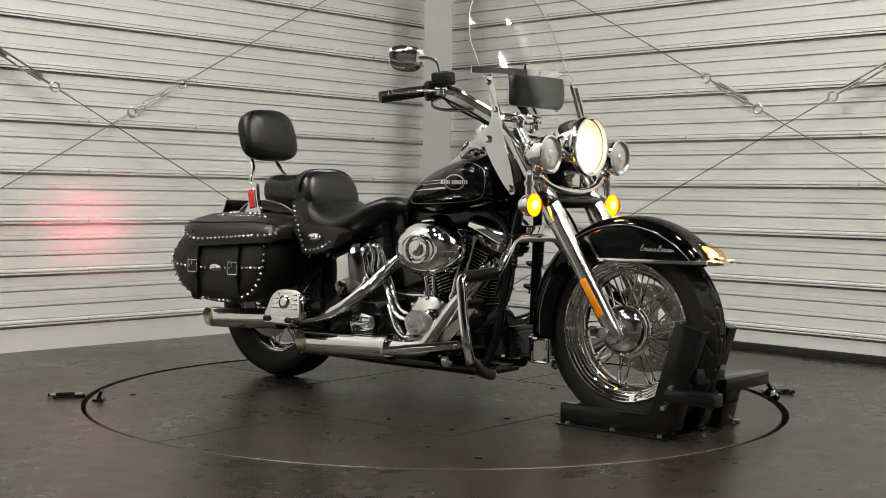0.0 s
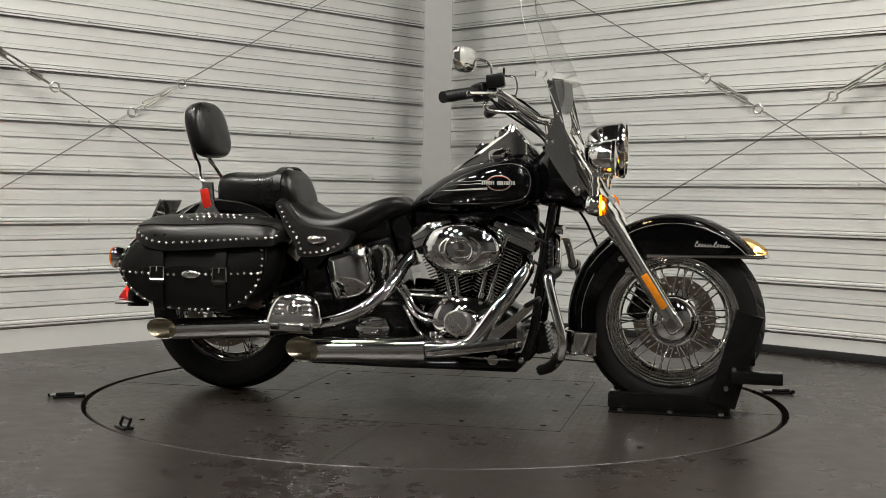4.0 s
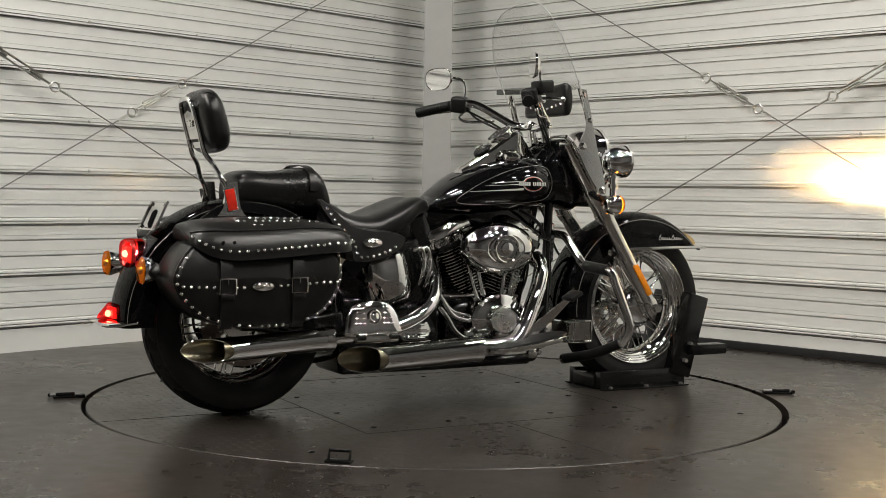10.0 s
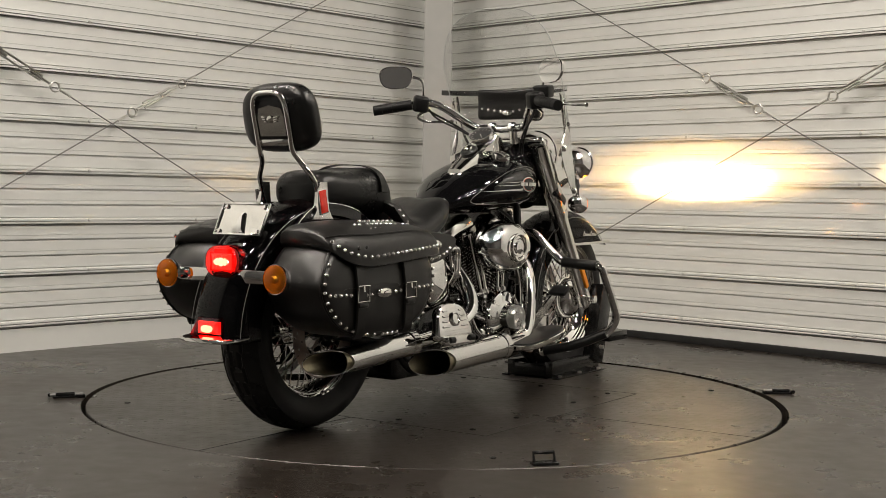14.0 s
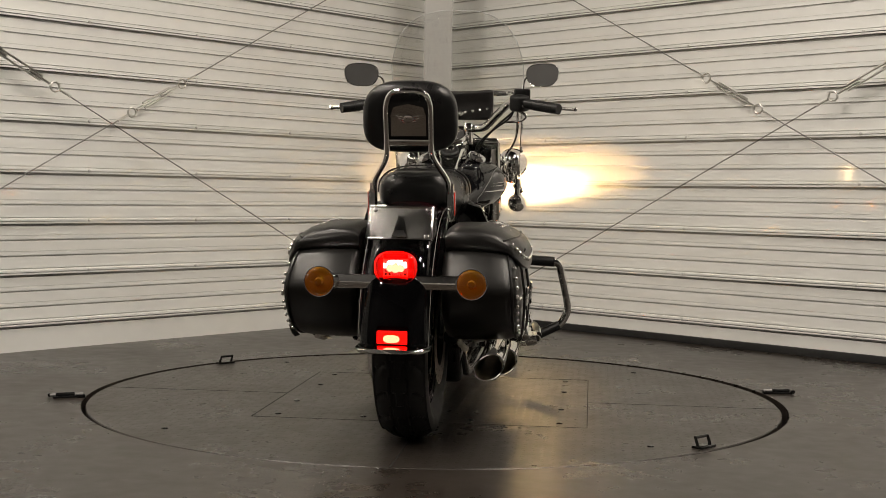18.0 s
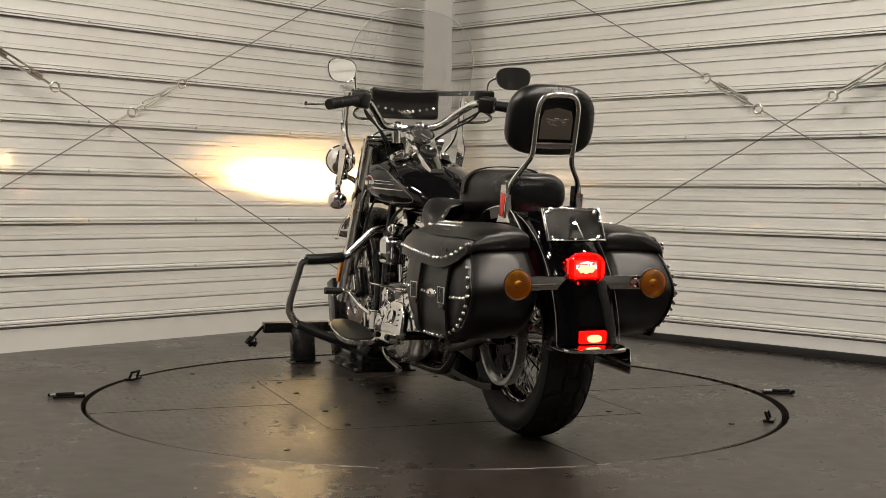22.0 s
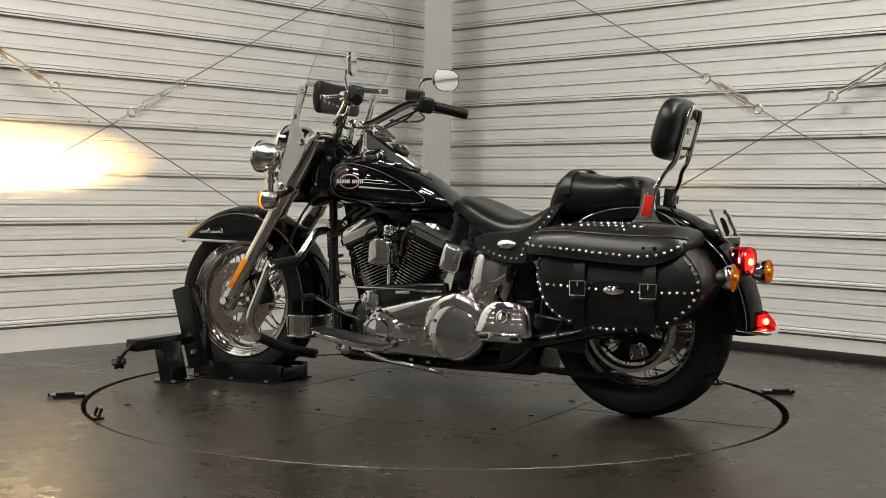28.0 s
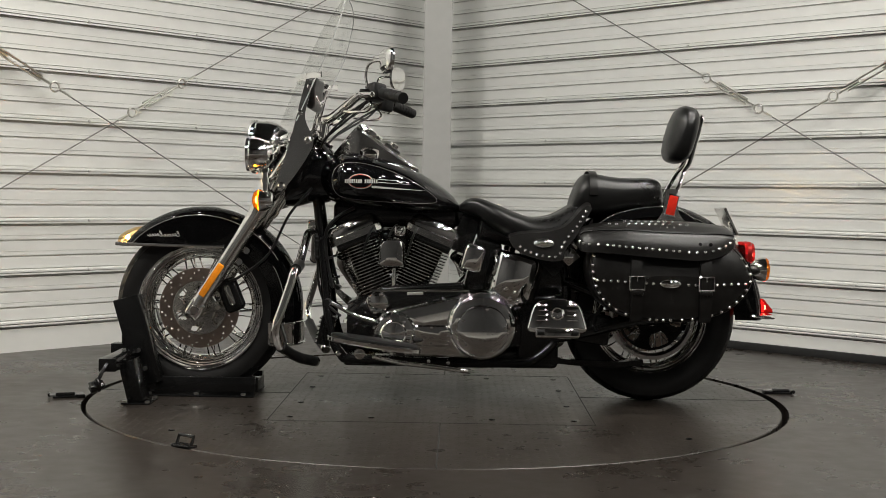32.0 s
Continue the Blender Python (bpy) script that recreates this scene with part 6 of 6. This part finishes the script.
part("shift_rod", tube([(-0.12, 0.2, 0.405), (0.23, 0.2, 0.402)], 0.005, 8, smooth=False), CHROME, bike, "chrome shift linkage rod")
for x in (0.06, 0.145, 0.22):
    part("spark_lead", tube([(x, 0.05, 0.63), (x + 0.02, 0.12, 0.60), (x + 0.045, 0.11, 0.52)], 0.0045, 8), PLASTIC, bike)

# ---- motorcycle: exhaust ----
def slash_pipe(points, r, tip_len):
    """Open pipe whose rear end is cut on a slant."""
    bm = bmesh.new()
    pts = [Vector(p) for p in points]
    seg = 32
    rings = []
    for rr, inner in ((r, False), (r - 0.003, True)):
        seq = []
        for i, p in enumerate(pts):
            ring = []
            for k in range(seg):
                a = 2 * math.pi * k / seg
                off = Vector((0, rr * math.cos(a), rr * math.sin(a)))
                x = 0.0
                if i == 0:
                    x = tip_len * (0.5 + 0.5 * math.cos(a + 0.0)) * -1 + tip_len * 0.5
                ring.append(bm.verts.new(p + off + Vector((x, 0, 0))))
            seq.append(ring)
        rings.append(seq)
    for inner, seq in enumerate(rings):
        for a, b in zip(seq, seq[1:]):
            for k in range(seg):
                bm.faces.new((a[k], a[(k + 1) % seg], b[(k + 1) % seg], b[k])).material_index = inner
    a, b = rings[0][0], rings[1][0]
    for k in range(seg):
        bm.faces.new((a[k], b[k], b[(k + 1) % seg], a[(k + 1) % seg]))
    bm.faces.new(rings[0][-1])
    bm.faces.new(rings[1][-1])
    return bm


for nm, pts, r in (("upper", [(-0.955, -0.250, 0.2435), (-0.80, -0.250, 0.250), (-0.53, -0.245, 0.266)], 0.0385), ("lower", [(-0.42, -0.252, 0.191), (-0.2, -0.250, 0.198), (0.03, -0.245, 0.207)], 0.0445)):
    muff = part("silencer", slash_pipe(pts, r, 0.15), [CHROME, WARM_TIP], bike, "slash-cut polished silencer", 45)
    p = Vector(pts[0])
    inner = tube([p + Vector((0.045, 0, 0)), p + Vector((0.25, 0, 0.006))], r - 0.0045, 28, smooth=False, cap=False)
    part("silencer_bore", inner, WARM_TIP, muff, "heat-tinted bore")
    e = Vector(pts[-1])
    part("silencer_clamp", tube([e + Vector((-0.03, 0, -0.001)), e + Vector((0.0, 0, 0))], r + 0.003, 28, smooth=False), CHROME, muff)
rear_head = [(-0.53, -0.245, 0.266), (-0.42, -0.25, 0.275), (-0.33, -0.254, 0.289), (-0.25, -0.254, 0.313), (-0.185, -0.246, 0.347), (-0.135, -0.212, 0.392), (-0.105, -0.165, 0.44), (-0.09, -0.115, 0.485), (-0.07, -0.08, 0.515)]
part("exhaust_header", tube(rear_head, 0.0235, 24, steps=8), CHROME, bike, "chrome rear exhaust header")
front_head = [(0.03, -0.245, 0.207), (0.12, -0.243, 0.212), (0.178, -0.24, 0.226), (0.218, -0.232, 0.268), (0.275, -0.205, 0.355), (0.325, -0.168, 0.432), (0.352, -0.132, 0.482), (0.350, -0.09, 0.515)]
part("exhaust_header", tube(front_head, 0.0300, 24, steps=8), CHROME, bike, "chrome front exhaust header")

# ---- motorcycle: frame and running gear ----
for s in (-1, 1):
    part("down_tube", tube([(0.452, s * 0.03, 0.80), (0.432, s * 0.055, 0.68), (0.405, s * 0.085, 0.45), (0.38, s * 0.105, 0.26), (0.34, s * 0.118, 0.165), (0.26, s * 0.122, 0.145), (-0.25, s * 0.122, 0.14), (-0.38, s * 0.118, 0.17), (-0.45, s * 0.11, 0.26), (-0.47, s * 0.105, 0.42), (-0.43, s * 0.09, 0.55), (-0.3, s * 0.06, 0.64), (-0.1, s * 0.03, 0.67)], 0.0165, 14), BLACK, bike, "black frame tube")
    arm = [(-0.42, s * 0.115, 0.235), (-0.55, s * 0.118, 0.262), (-0.70, s * 0.12, 0.30), (-0.80, s * 0.12, 0.312)]
    swing = part("swing_arm", tube(arm, 0.024, 14), BLACK, bike, "black swing arm")
    part("swing_brace", tube([(-0.46, s * 0.115, 0.44), (-0.62, s * 0.117, 0.38), (-0.80, s * 0.12, 0.325)], 0.017, 12), BLACK, swing)
    part("shock", tube([(-0.40, s * 0.07, 0.16), (-0.05, s * 0.07, 0.15)], 0.032, 16, smooth=False), BLACK, bike)
    part("bag_bracket", tube([(-0.60, s * 0.14, 0.36), (-0.56, s * 0.2, 0.30), (-0.57, s * 0.22, 0.27)], 0.008, 8), BLACK, bike)
part("pivot_block", box(0.15, 0.235, 0.27, pose(-0.37, 0, 0.255), 0.02, 3), BLACK, bike, "black swing arm pivot block")
for s in (-1, 1):
    part("axle_plate", box(0.20, 0.03, 0.11, pose(-0.53, s * 0.115, 0.275, 0, -8, 0), 0.012, 3), BLACK, bike)
part("tank_mount", box(0.46, 0.07, 0.09, pose(0.15, 0, 0.665), 0.02, 3), BLACK, bike, "black mount under the tank")
part("seat_pan", box(0.36, 0.17, 0.11, pose(-0.33, 0, 0.605, 0, -9, 0), 0.02, 3), BLACK, bike, "black seat pan")
part("coil_cover", box(0.075, 0.13, 0.14, pose(-0.105, 0, 0.600, 0, -20, 0), 0.012, 2), BLACK, bike, "black coil cover")
part("seat_nose_bracket", box(0.15, 0.10, 0.045, pose(-0.150, 0, 0.668, 0, 4, 0), 0.010, 2), BLACK, bike)
part("backbone", tube([(0.44, 0, 0.80), (0.3, 0, 0.73), (0.0, 0, 0.69), (-0.3, 0, 0.63)], 0.032, 14), BLACK, bike)
part("belt", loft([[Vector((x, y, z)) for y, z in ((0.088, z0), (0.106, z0), (0.106, z0 + 0.006), (0.088, z0 + 0.006))] for x, z0 in ((-0.20, 0.33), (-0.4, 0.375), (-0.60, 0.42), (-0.75, 0.462))]), RUBBER, bike, "black drive belt")
part("belt_guard", loft([[Vector((x, y, z)) for y, z in ((0.08, z0), (0.118, z0), (0.118, z0 + 0.02), (0.08, z0 + 0.02))] for x, z0 in ((-0.35, 0.15), (-0.5, 0.135), (-0.66, 0.13), (-0.75, 0.14))]), BLACK, bike, "black belt guard")
part("side_cover", box(0.24, 0.21, 0.34, pose(-0.41, 0, 0.45, 0, -14, 0), 0.02, 3), BLACK, bike, "black centre side panel")
part("skid_pan", box(0.72, 0.22, 0.03, pose(-0.03, 0, 0.135), 0.012, 3), BLACK, bike)
part("seat_bracket", box(0.055, 0.006, 0.05, pose(-0.475, -0.165, 0.53, 0, 40, 0), 0.004), CHROME, bike, "chrome seat bracket")
part("seat_bracket", box(0.055, 0.006, 0.05, pose(-0.475, 0.165, 0.53, 0, 40, 0), 0.004), CHROME, bike, "chrome seat bracket")
reg = part("regulator", box(0.05, 0.13, 0.11, pose(0.40, 0, 0.24, 0, -12, 0), 0.008), BLACK, bike, "ribbed black voltage regulator")
for k in range(7):
    part("regulator_fin", box(0.02, 0.13, 0.004, pose(0.43 - 0.003 * k, 0, 0.195 + 0.015 * k, 0, -12, 0), 0), BLACK, reg)
half = [(0.455, 0.0, 0.600), (0.457, 0.08, 0.600), (0.461, 0.125, 0.592), (0.468, 0.16, 0.560), (0.475, 0.215, 0.505), (0.477, 0.25, 0.487), (0.473, 0.32, 0.484), (0.469, 0.385, 0.482), (0.473, 0.412, 0.468), (0.482, 0.420, 0.435), (0.505, 0.437, 0.36), (0.524, 0.446, 0.30), (0.526, 0.436, 0.255), (0.510, 0.395, 0.212), (0.465, 0.285, 0.168), (0.422, 0.18, 0.144)]
guard = part("engine_guard", tube([(x, -y, z) for x, y, z in half[::-1]] + half[1:], 0.0155, 16), CHROME, bike, "chrome engine guard with black rubber sleeves")
part("guard_clamp", box(0.05, 0.085, 0.036, pose(0.447, 0, 0.624), 0.008, 3), CHROME_WORN, guard, "clamp on the frame")
for s in (-1, 1):
    part("rubber_sleeve", tube([(0.4765, s * 0.242, 0.489), (0.473, s * 0.32, 0.484), (0.469, s * 0.392, 0.481)], 0.0205, 14, smooth=False), PLASTIC, guard, "black rubber sleeve")
    part("guard_foot", tube([(0.515, s * 0.41, 0.222), (0.49, s * 0.345, 0.191), (0.465, s * 0.285, 0.168), (0.426, s * 0.19, 0.1455)], 0.0185, 14, smooth=False), PLASTIC, guard, "black rubber foot")
    part("guard_end", lathe([(0.019, -0.006), (0.019, 0.004), (0.013, 0.010), (0, 0.011)], Matrix.Translation((0.424, s * 0.185, 0.1447)) @ Vector((-0.36, -s * 0.92, -0.2)).to_track_quat("Z", "Y").to_matrix().to_4x4(), 14), CHROME, guard)
for s in (-1, 1):
    boot = part("cable_boot", lathe([(0.006, -0.05)] + [(0.0125 if k % 2 else 0.0095, -0.045 + 0.0075 * k) for k in range(13)] + [(0.005, 0.052)], pose(0.432, s * 0.075, 0.545, 0, 3, 0), 14), PLASTIC, bike, "ribbed black cable boot")
    part("boot_cable", tube([(0.43, s * 0.075, 0.50), (0.425, s * 0.085, 0.42), (0.40, s * 0.10, 0.35), (0.34, s * 0.12, 0.30)], 0.005, 8), PLASTIC, boot)
    # rider's footboard
    out = []
    for k in range(28):
        t = 2 * math.pi * k / 28
        c, q = math.cos(t), math.sin(t)
        out.append((0.205 + 0.165 * math.copysign(abs(c) ** 0.75, c), 0.285 + 0.068 * math.copysign(abs(q) ** (0.6 if q > 0 else 0.9), q) * (1 - 0.18 * c)))
    bd = [[Vector((0.205 + (x - 0.205) * f, s * (0.285 + (y - 0.285) * f), 0.222 + 0.13 * (x - 0.205) + z)) for x, y in out] for z, f in ((-0.010, 0.96), (-0.006, 1.0), (0.006, 1.0), (0.008, 0.97))]
    board = part("footboard", loft(bd), CHROME, bike, "chrome-edged footboard with a black rubber pad", 40)
    part("footboard_pad", loft([[Vector((0.205 + (x - 0.205) * f, s * (0.285 + (y - 0.285) * f), 0.222 + 0.13 * (x - 0.205) + z)) for x, y in out] for z, f in ((0.007, 0.93), (0.014, 0.92), (0.0155, 0.88))]), PLASTIC, board, "black rubber pad")
    for x in (0.12, 0.29):
        part("board_bracket", box(0.03, 0.11, 0.025, pose(x, s * 0.19, 0.198 + 0.13 * (x - 0.2)), 0.005), BLACK, board)
    # folded passenger footboard
    pm = Matrix.Translation((-0.422, s * 0.322, 0.330)) @ Matrix.Rotation(radians(s * 14), 4, "X")
    peg_line = smooth_path([(x, 0, z) for x, z in ((-0.098, -0.050), (-0.04, -0.056), (0.04, -0.056), (0.098, -0.050), (0.094, -0.005), (0.080, 0.034), (0.052, 0.055), (0.0, 0.061), (-0.052, 0.055), (-0.080, 0.034), (-0.094, -0.005))], 4, True)
    peg = part("passenger_board", loft([[pm @ Vector((p.x * f, s * y, p.z * f)) for p in peg_line] for y, f in ((-0.012, 0.97), (-0.006, 1.0), (0.006, 1.0), (0.011, 0.96), (0.0145, 0.86), (0.0165, 0.6), (0.017, 0.2))]), CHROME, bike, "folded chrome passenger footboard", 40)
    part("board_medallion", lathe([(0.024, 0), (0.024, 0.006), (0.019, 0.009), (0.016, 0.006), (0.008, 0.007), (0, 0.010)], pm @ pose(0, s * 0.0165, 0.008, -90 * s, 0, 0), 20), CHROME, peg)
    for k in range(4):
        for sx in (-1, 1):
            part("board_slot", box(0.026 + 0.005 * k, 0.009, 0.007, pm @ pose(sx * (0.046 + 0.002 * k), s * 0.0150, 0.036 - 0.017 * k), 0.0032, 2), CHROME, peg)
    part("board_hinge", box(0.15, 0.040, 0.030, pm @ pose(0, s * 0.012, -0.062), 0.006), CHROME_WORN, peg)
    for sx in (-1, 1):
        part("hinge_roller", tube([pm @ Vector((sx * 0.045, s * 0.030, -0.060)), pm @ Vector((sx * 0.070, s * 0.030, -0.060))], 0.011, 12, smooth=False), PLASTIC, peg, "black hinge roller")
    part("board_mount", box(0.05, 0.19, 0.03, pose(-0.422, s * 0.22, 0.278), 0.008), BLACK, peg)
for s in (-1, 1):
    part("wiring_loom", tube([(0.30, s * 0.055, 0.69), (0.36, s * 0.07, 0.655), (0.40, s * 0.075, 0.60), (0.395, s * 0.085, 0.50), (0.372, s * 0.098, 0.40)], 0.0065, 8), PLASTIC, bike, "black wiring loom")
    for z in (0.42, 0.50, 0.58):
        part("loom_tie", tube([(table(z, [(0.40, 0.378), (0.60, 0.404)]), s * 0.078, z), (table(z, [(0.40, 0.378), (0.60, 0.404)]) + 0.003, s * 0.078, z + 0.008)], 0.021, 10, smooth=False), PLASTIC, bike)
    part("frame_bolt", lathe([(0.011, 0), (0.011, 0.006), (0.007, 0.010), (0, 0.011)], pose(0.345, s * 0.137, 0.168, 90 if s < 0 else -90, 0, 0), 8), CHROME, bike)
    part("board_mount_eye", lathe([(0.019, -0.008), (0.019, 0.008), (0.010, 0.011), (0, 0.011)], pose(0.262, s * 0.222, 0.178, 90 if s < 0 else -90, 0, 0), 16), CHROME_WORN, bike, "round footboard mount")
# pedals and stand
part("brake_pedal", loft([[Vector((x - w * 0.6, y, z + w * 0.8)), Vector((x + w * 0.6, y, z - w * 0.8)), Vector((x + w * 0.6, y - 0.007, z - w * 0.8)), Vector((x - w * 0.6, y - 0.007, z + w * 0.8))] for x, y, z, w in ((0.225, -0.222, 0.232, 0.012), (0.265, -0.228, 0.262, 0.020), (0.32, -0.236, 0.305, 0.017), (0.375, -0.244, 0.352, 0.012), (0.398, -0.248, 0.372, 0.009))]), FORK, bike, "flat polished brake pedal arm")
part("pedal_pad", box(0.055, 0.07, 0.018, pose(0.402, -0.268, 0.384, 0, -30, 0), 0.006), PLASTIC, bike, "black brake pedal pad")
part("shift_lever", tube([(0.21, 0.215, 0.292), (0.28, 0.23, 0.315), (0.365, 0.255, 0.362), (0.37, 0.30, 0.365)], 0.008, 10), CHROME, bike, "chrome shift lever")
part("shift_peg", tube([(0.37, 0.28, 0.365), (0.37, 0.345, 0.366)], 0.013, 12, smooth=False), PLASTIC, bike, "black shift peg")
part("side_stand", tube([(0.22, 0.15, 0.16), (0.12, 0.175, 0.142), (0.0, 0.19, 0.132), (-0.09, 0.195, 0.122), (-0.13, 0.215, 0.12)], 0.009, 10), CHROME_WORN, bike, "folded chrome side stand")

# ---- motorcycle: tail ----
base = part("tail_lamp", lathe([(0.058, -0.03), (0.058, 0.028), (0.054, 0.032), (0.050, 0.028), (0.050, -0.03)], pose(-1.092, 0, 0.540, 0, -90, 0) @ Matrix.Diagonal((0.80, 1.02, 1, 1)), 32), CHROME, bike, "red tail lamp, lit")
tail_face = [Vector((0, 0.063 * math.copysign(abs(math.cos(t)) ** 0.75, math.cos(t)), 0.047 * math.copysign(abs(math.sin(t)) ** 0.75, math.sin(t)))) for t in (2 * math.pi * k / 40 for k in range(40))]
part("tail_lens", loft([[Vector((x, p.y * w, 0.54 + p.z * w)) for p in tail_face] for x, w in ((-1.10, 0.98), (-1.135, 1.0), (-1.147, 0.97), (-1.156, 0.86), (-1.159, 0.6), (-1.160, 0.3))]), RED_GLASS, base, "red tail lens").visible_shadow = False
part("tail_reflector", loft([[Vector((x, p.y * w, 0.54 + p.z * w)) for p in tail_face] for x, w in ((-1.145, 0.96), (-1.130, 0.90), (-1.122, 0.47))], cap=False), BOWL, base, "silvered reflector")
bm = bmesh.new()
for k in range(7):
    box(0.026, 0.0012, 0.0452, pose(-1.136, -0.033 + 0.011 * k, 0.538), 0, 1, bm)
for k in range(6):
    box(0.026, 0.0672, 0.0012, pose(-1.136, 0, 0.516 + 0.0088 * k), 0, 1, bm)
part("lens_honeycomb", bm, TAIL_LIT, base, "bright diffuser of the brake light")
bm = bmesh.new()
bm.faces.new([bm.verts.new((-1.1225, -0.033 * math.cos(a), 0.538 + 0.0215 * math.sin(a))) for a in (math.pi * k / 12 for k in range(24))])
part("brake_bulb", bm, TAIL_BEAM, base, "burning brake bulb")
for y, r in ((0.0, 0.0135), (0.015, 0.011), (-0.015, 0.011)):
    part("tail_bulb", lathe([(0, -r), (0.7 * r, -0.7 * r), (r, 0), (0.7 * r, 0.7 * r), (0, r)], pose(-1.146, y, 0.538, 0, -90, 0), 16), TAIL_BULB, base, "glowing tail bulb")
for y, z, sy, sz in ((0.043, 0, 0.016, 0.056), (-0.043, 0, 0.016, 0.056), (0, 0.031, 0.070, 0.014), (0, -0.031, 0.070, 0.014)):
    part("glowing_panel", box(0.004, sy, sz, pose(-1.138, y, 0.538 + z), 0.0015), TAIL_DIM, base, "dim red panel behind the lens")
bar = part("signal_bar", box(0.010, 0.37, 0.040, pose(-1.128, 0, 0.498), 0.004), CHROME, bike, "flat chrome bar with two rear signals")
for s in (-1, 1):
    sig = part("rear_signal", lathe([(0.0, -0.05), (0.018, -0.048), (0.034, -0.03), (0.042, -0.008), (0.043, 0.002), (0, 0.002)], pose(-1.150, s * 0.213, 0.497, 0, -90, 0), 32), CHROME, bar, "chrome rear signal with amber lens")
    part("lens", lathe([(0.041, 0.002), (0.041, 0.006), (0.036, 0.013), (0.02, 0.018), (0, 0.020)], pose(-1.150, s * 0.213, 0.497, 0, -90, 0), 32), AMBER_GLASS, sig, "amber lens").visible_shadow = False
    part("signal_bowl", lathe([(0.040, 0.003), (0.03, 0.006), (0.012, 0.004), (0.009, 0.016), (0, 0.018)], pose(-1.150, s * 0.213, 0.497, 0, -90, 0), 24), BOWL, sig)
pl = Matrix.Translation((-1.056, 0, 0.660)) @ Matrix.Rotation(radians(26), 4, "Y")
frame_p = part("plate_frame", box(0.004, 0.185, 0.105, pl, 0.0015, 1), CHROME_WORN, bike, "empty chrome number plate holder")
for y, z, sy, sz in ((0, 0.05, 0.185, 0.006), (0, -0.05, 0.185, 0.006), (0.09, 0, 0.006, 0.105), (-0.09, 0, 0.006, 0.105)):
    part("frame_rail", box(0.009, sy, sz, pl @ pose(-0.003, y, z), 0.002), CHROME, frame_p)
part("frame_brace", loft([[pl @ Vector((x, y * w, -0.014 + (z + 0.014) * w)) for y, z in ((-0.024, -0.046), (0.024, -0.046), (0.006, 0.022), (-0.006, 0.022))] for x, w in ((-0.002, 1.0), (-0.008, 0.92), (-0.012, 0.6))]), CHROME, frame_p, "folded chrome bracket")
for y in (-0.075, 0.075):
    for z in (-0.04, 0.04):
        part("plate_bolt", lathe([(0.007, 0), (0.006, 0.005), (0, 0.006)], pl @ pose(-0.003, y, z, 0, -90, 0), 10), CHROME, frame_p)
part("plate_bracket", box(0.06, 0.05, 0.03, pose(-1.03, 0, 0.62, 0, 30, 0), 0.008), CHROME, frame_p)
tip = part("fender_tip", loft([oval(-1.135, 0, 0.322, 0.104, 0.008, 28, 3), oval(-1.19, 0, 0.318, 0.104, 0.011, 28, 3), oval(-1.222, 0, 0.316, 0.09, 0.010, 28, 3), oval(-1.236, 0, 0.316, 0.06, 0.006, 28, 3)]), CHROME, bike, "chrome rear fender tip")
part("fender_tip_lamp", loft([[Vector((x, y * w, z)) for y, z in ((-0.05, 0.328), (0.05, 0.328), (0.042, zt), (-0.042, zt))] for x, w, zt in ((-1.17, 1.0, 0.382), (-1.195, 0.98, 0.378), (-1.228, 0.86, 0.340))]), RED_GLASS, tip, "lit red fender lamp").visible_shadow = False
part("lamp_bowl", box(0.010, 0.084, 0.036, pose(-1.1915, 0, 0.350), 0.003), LAMP_BOWL_RED, tip, "glowing red lamp bowl")
part("lamp_core", loft([oval(-1.197, 0, 0.348, 0.004, 0.003, 16), oval(-1.200, 0, 0.348, 0.021, 0.009, 16), oval(-1.204, 0, 0.347, 0.023, 0.011, 16), oval(-1.209, 0, 0.346, 0.017, 0.008, 16), oval(-1.212, 0, 0.345, 0.004, 0.002, 16)]), FENDER_CORE, tip, "glowing lamp core")



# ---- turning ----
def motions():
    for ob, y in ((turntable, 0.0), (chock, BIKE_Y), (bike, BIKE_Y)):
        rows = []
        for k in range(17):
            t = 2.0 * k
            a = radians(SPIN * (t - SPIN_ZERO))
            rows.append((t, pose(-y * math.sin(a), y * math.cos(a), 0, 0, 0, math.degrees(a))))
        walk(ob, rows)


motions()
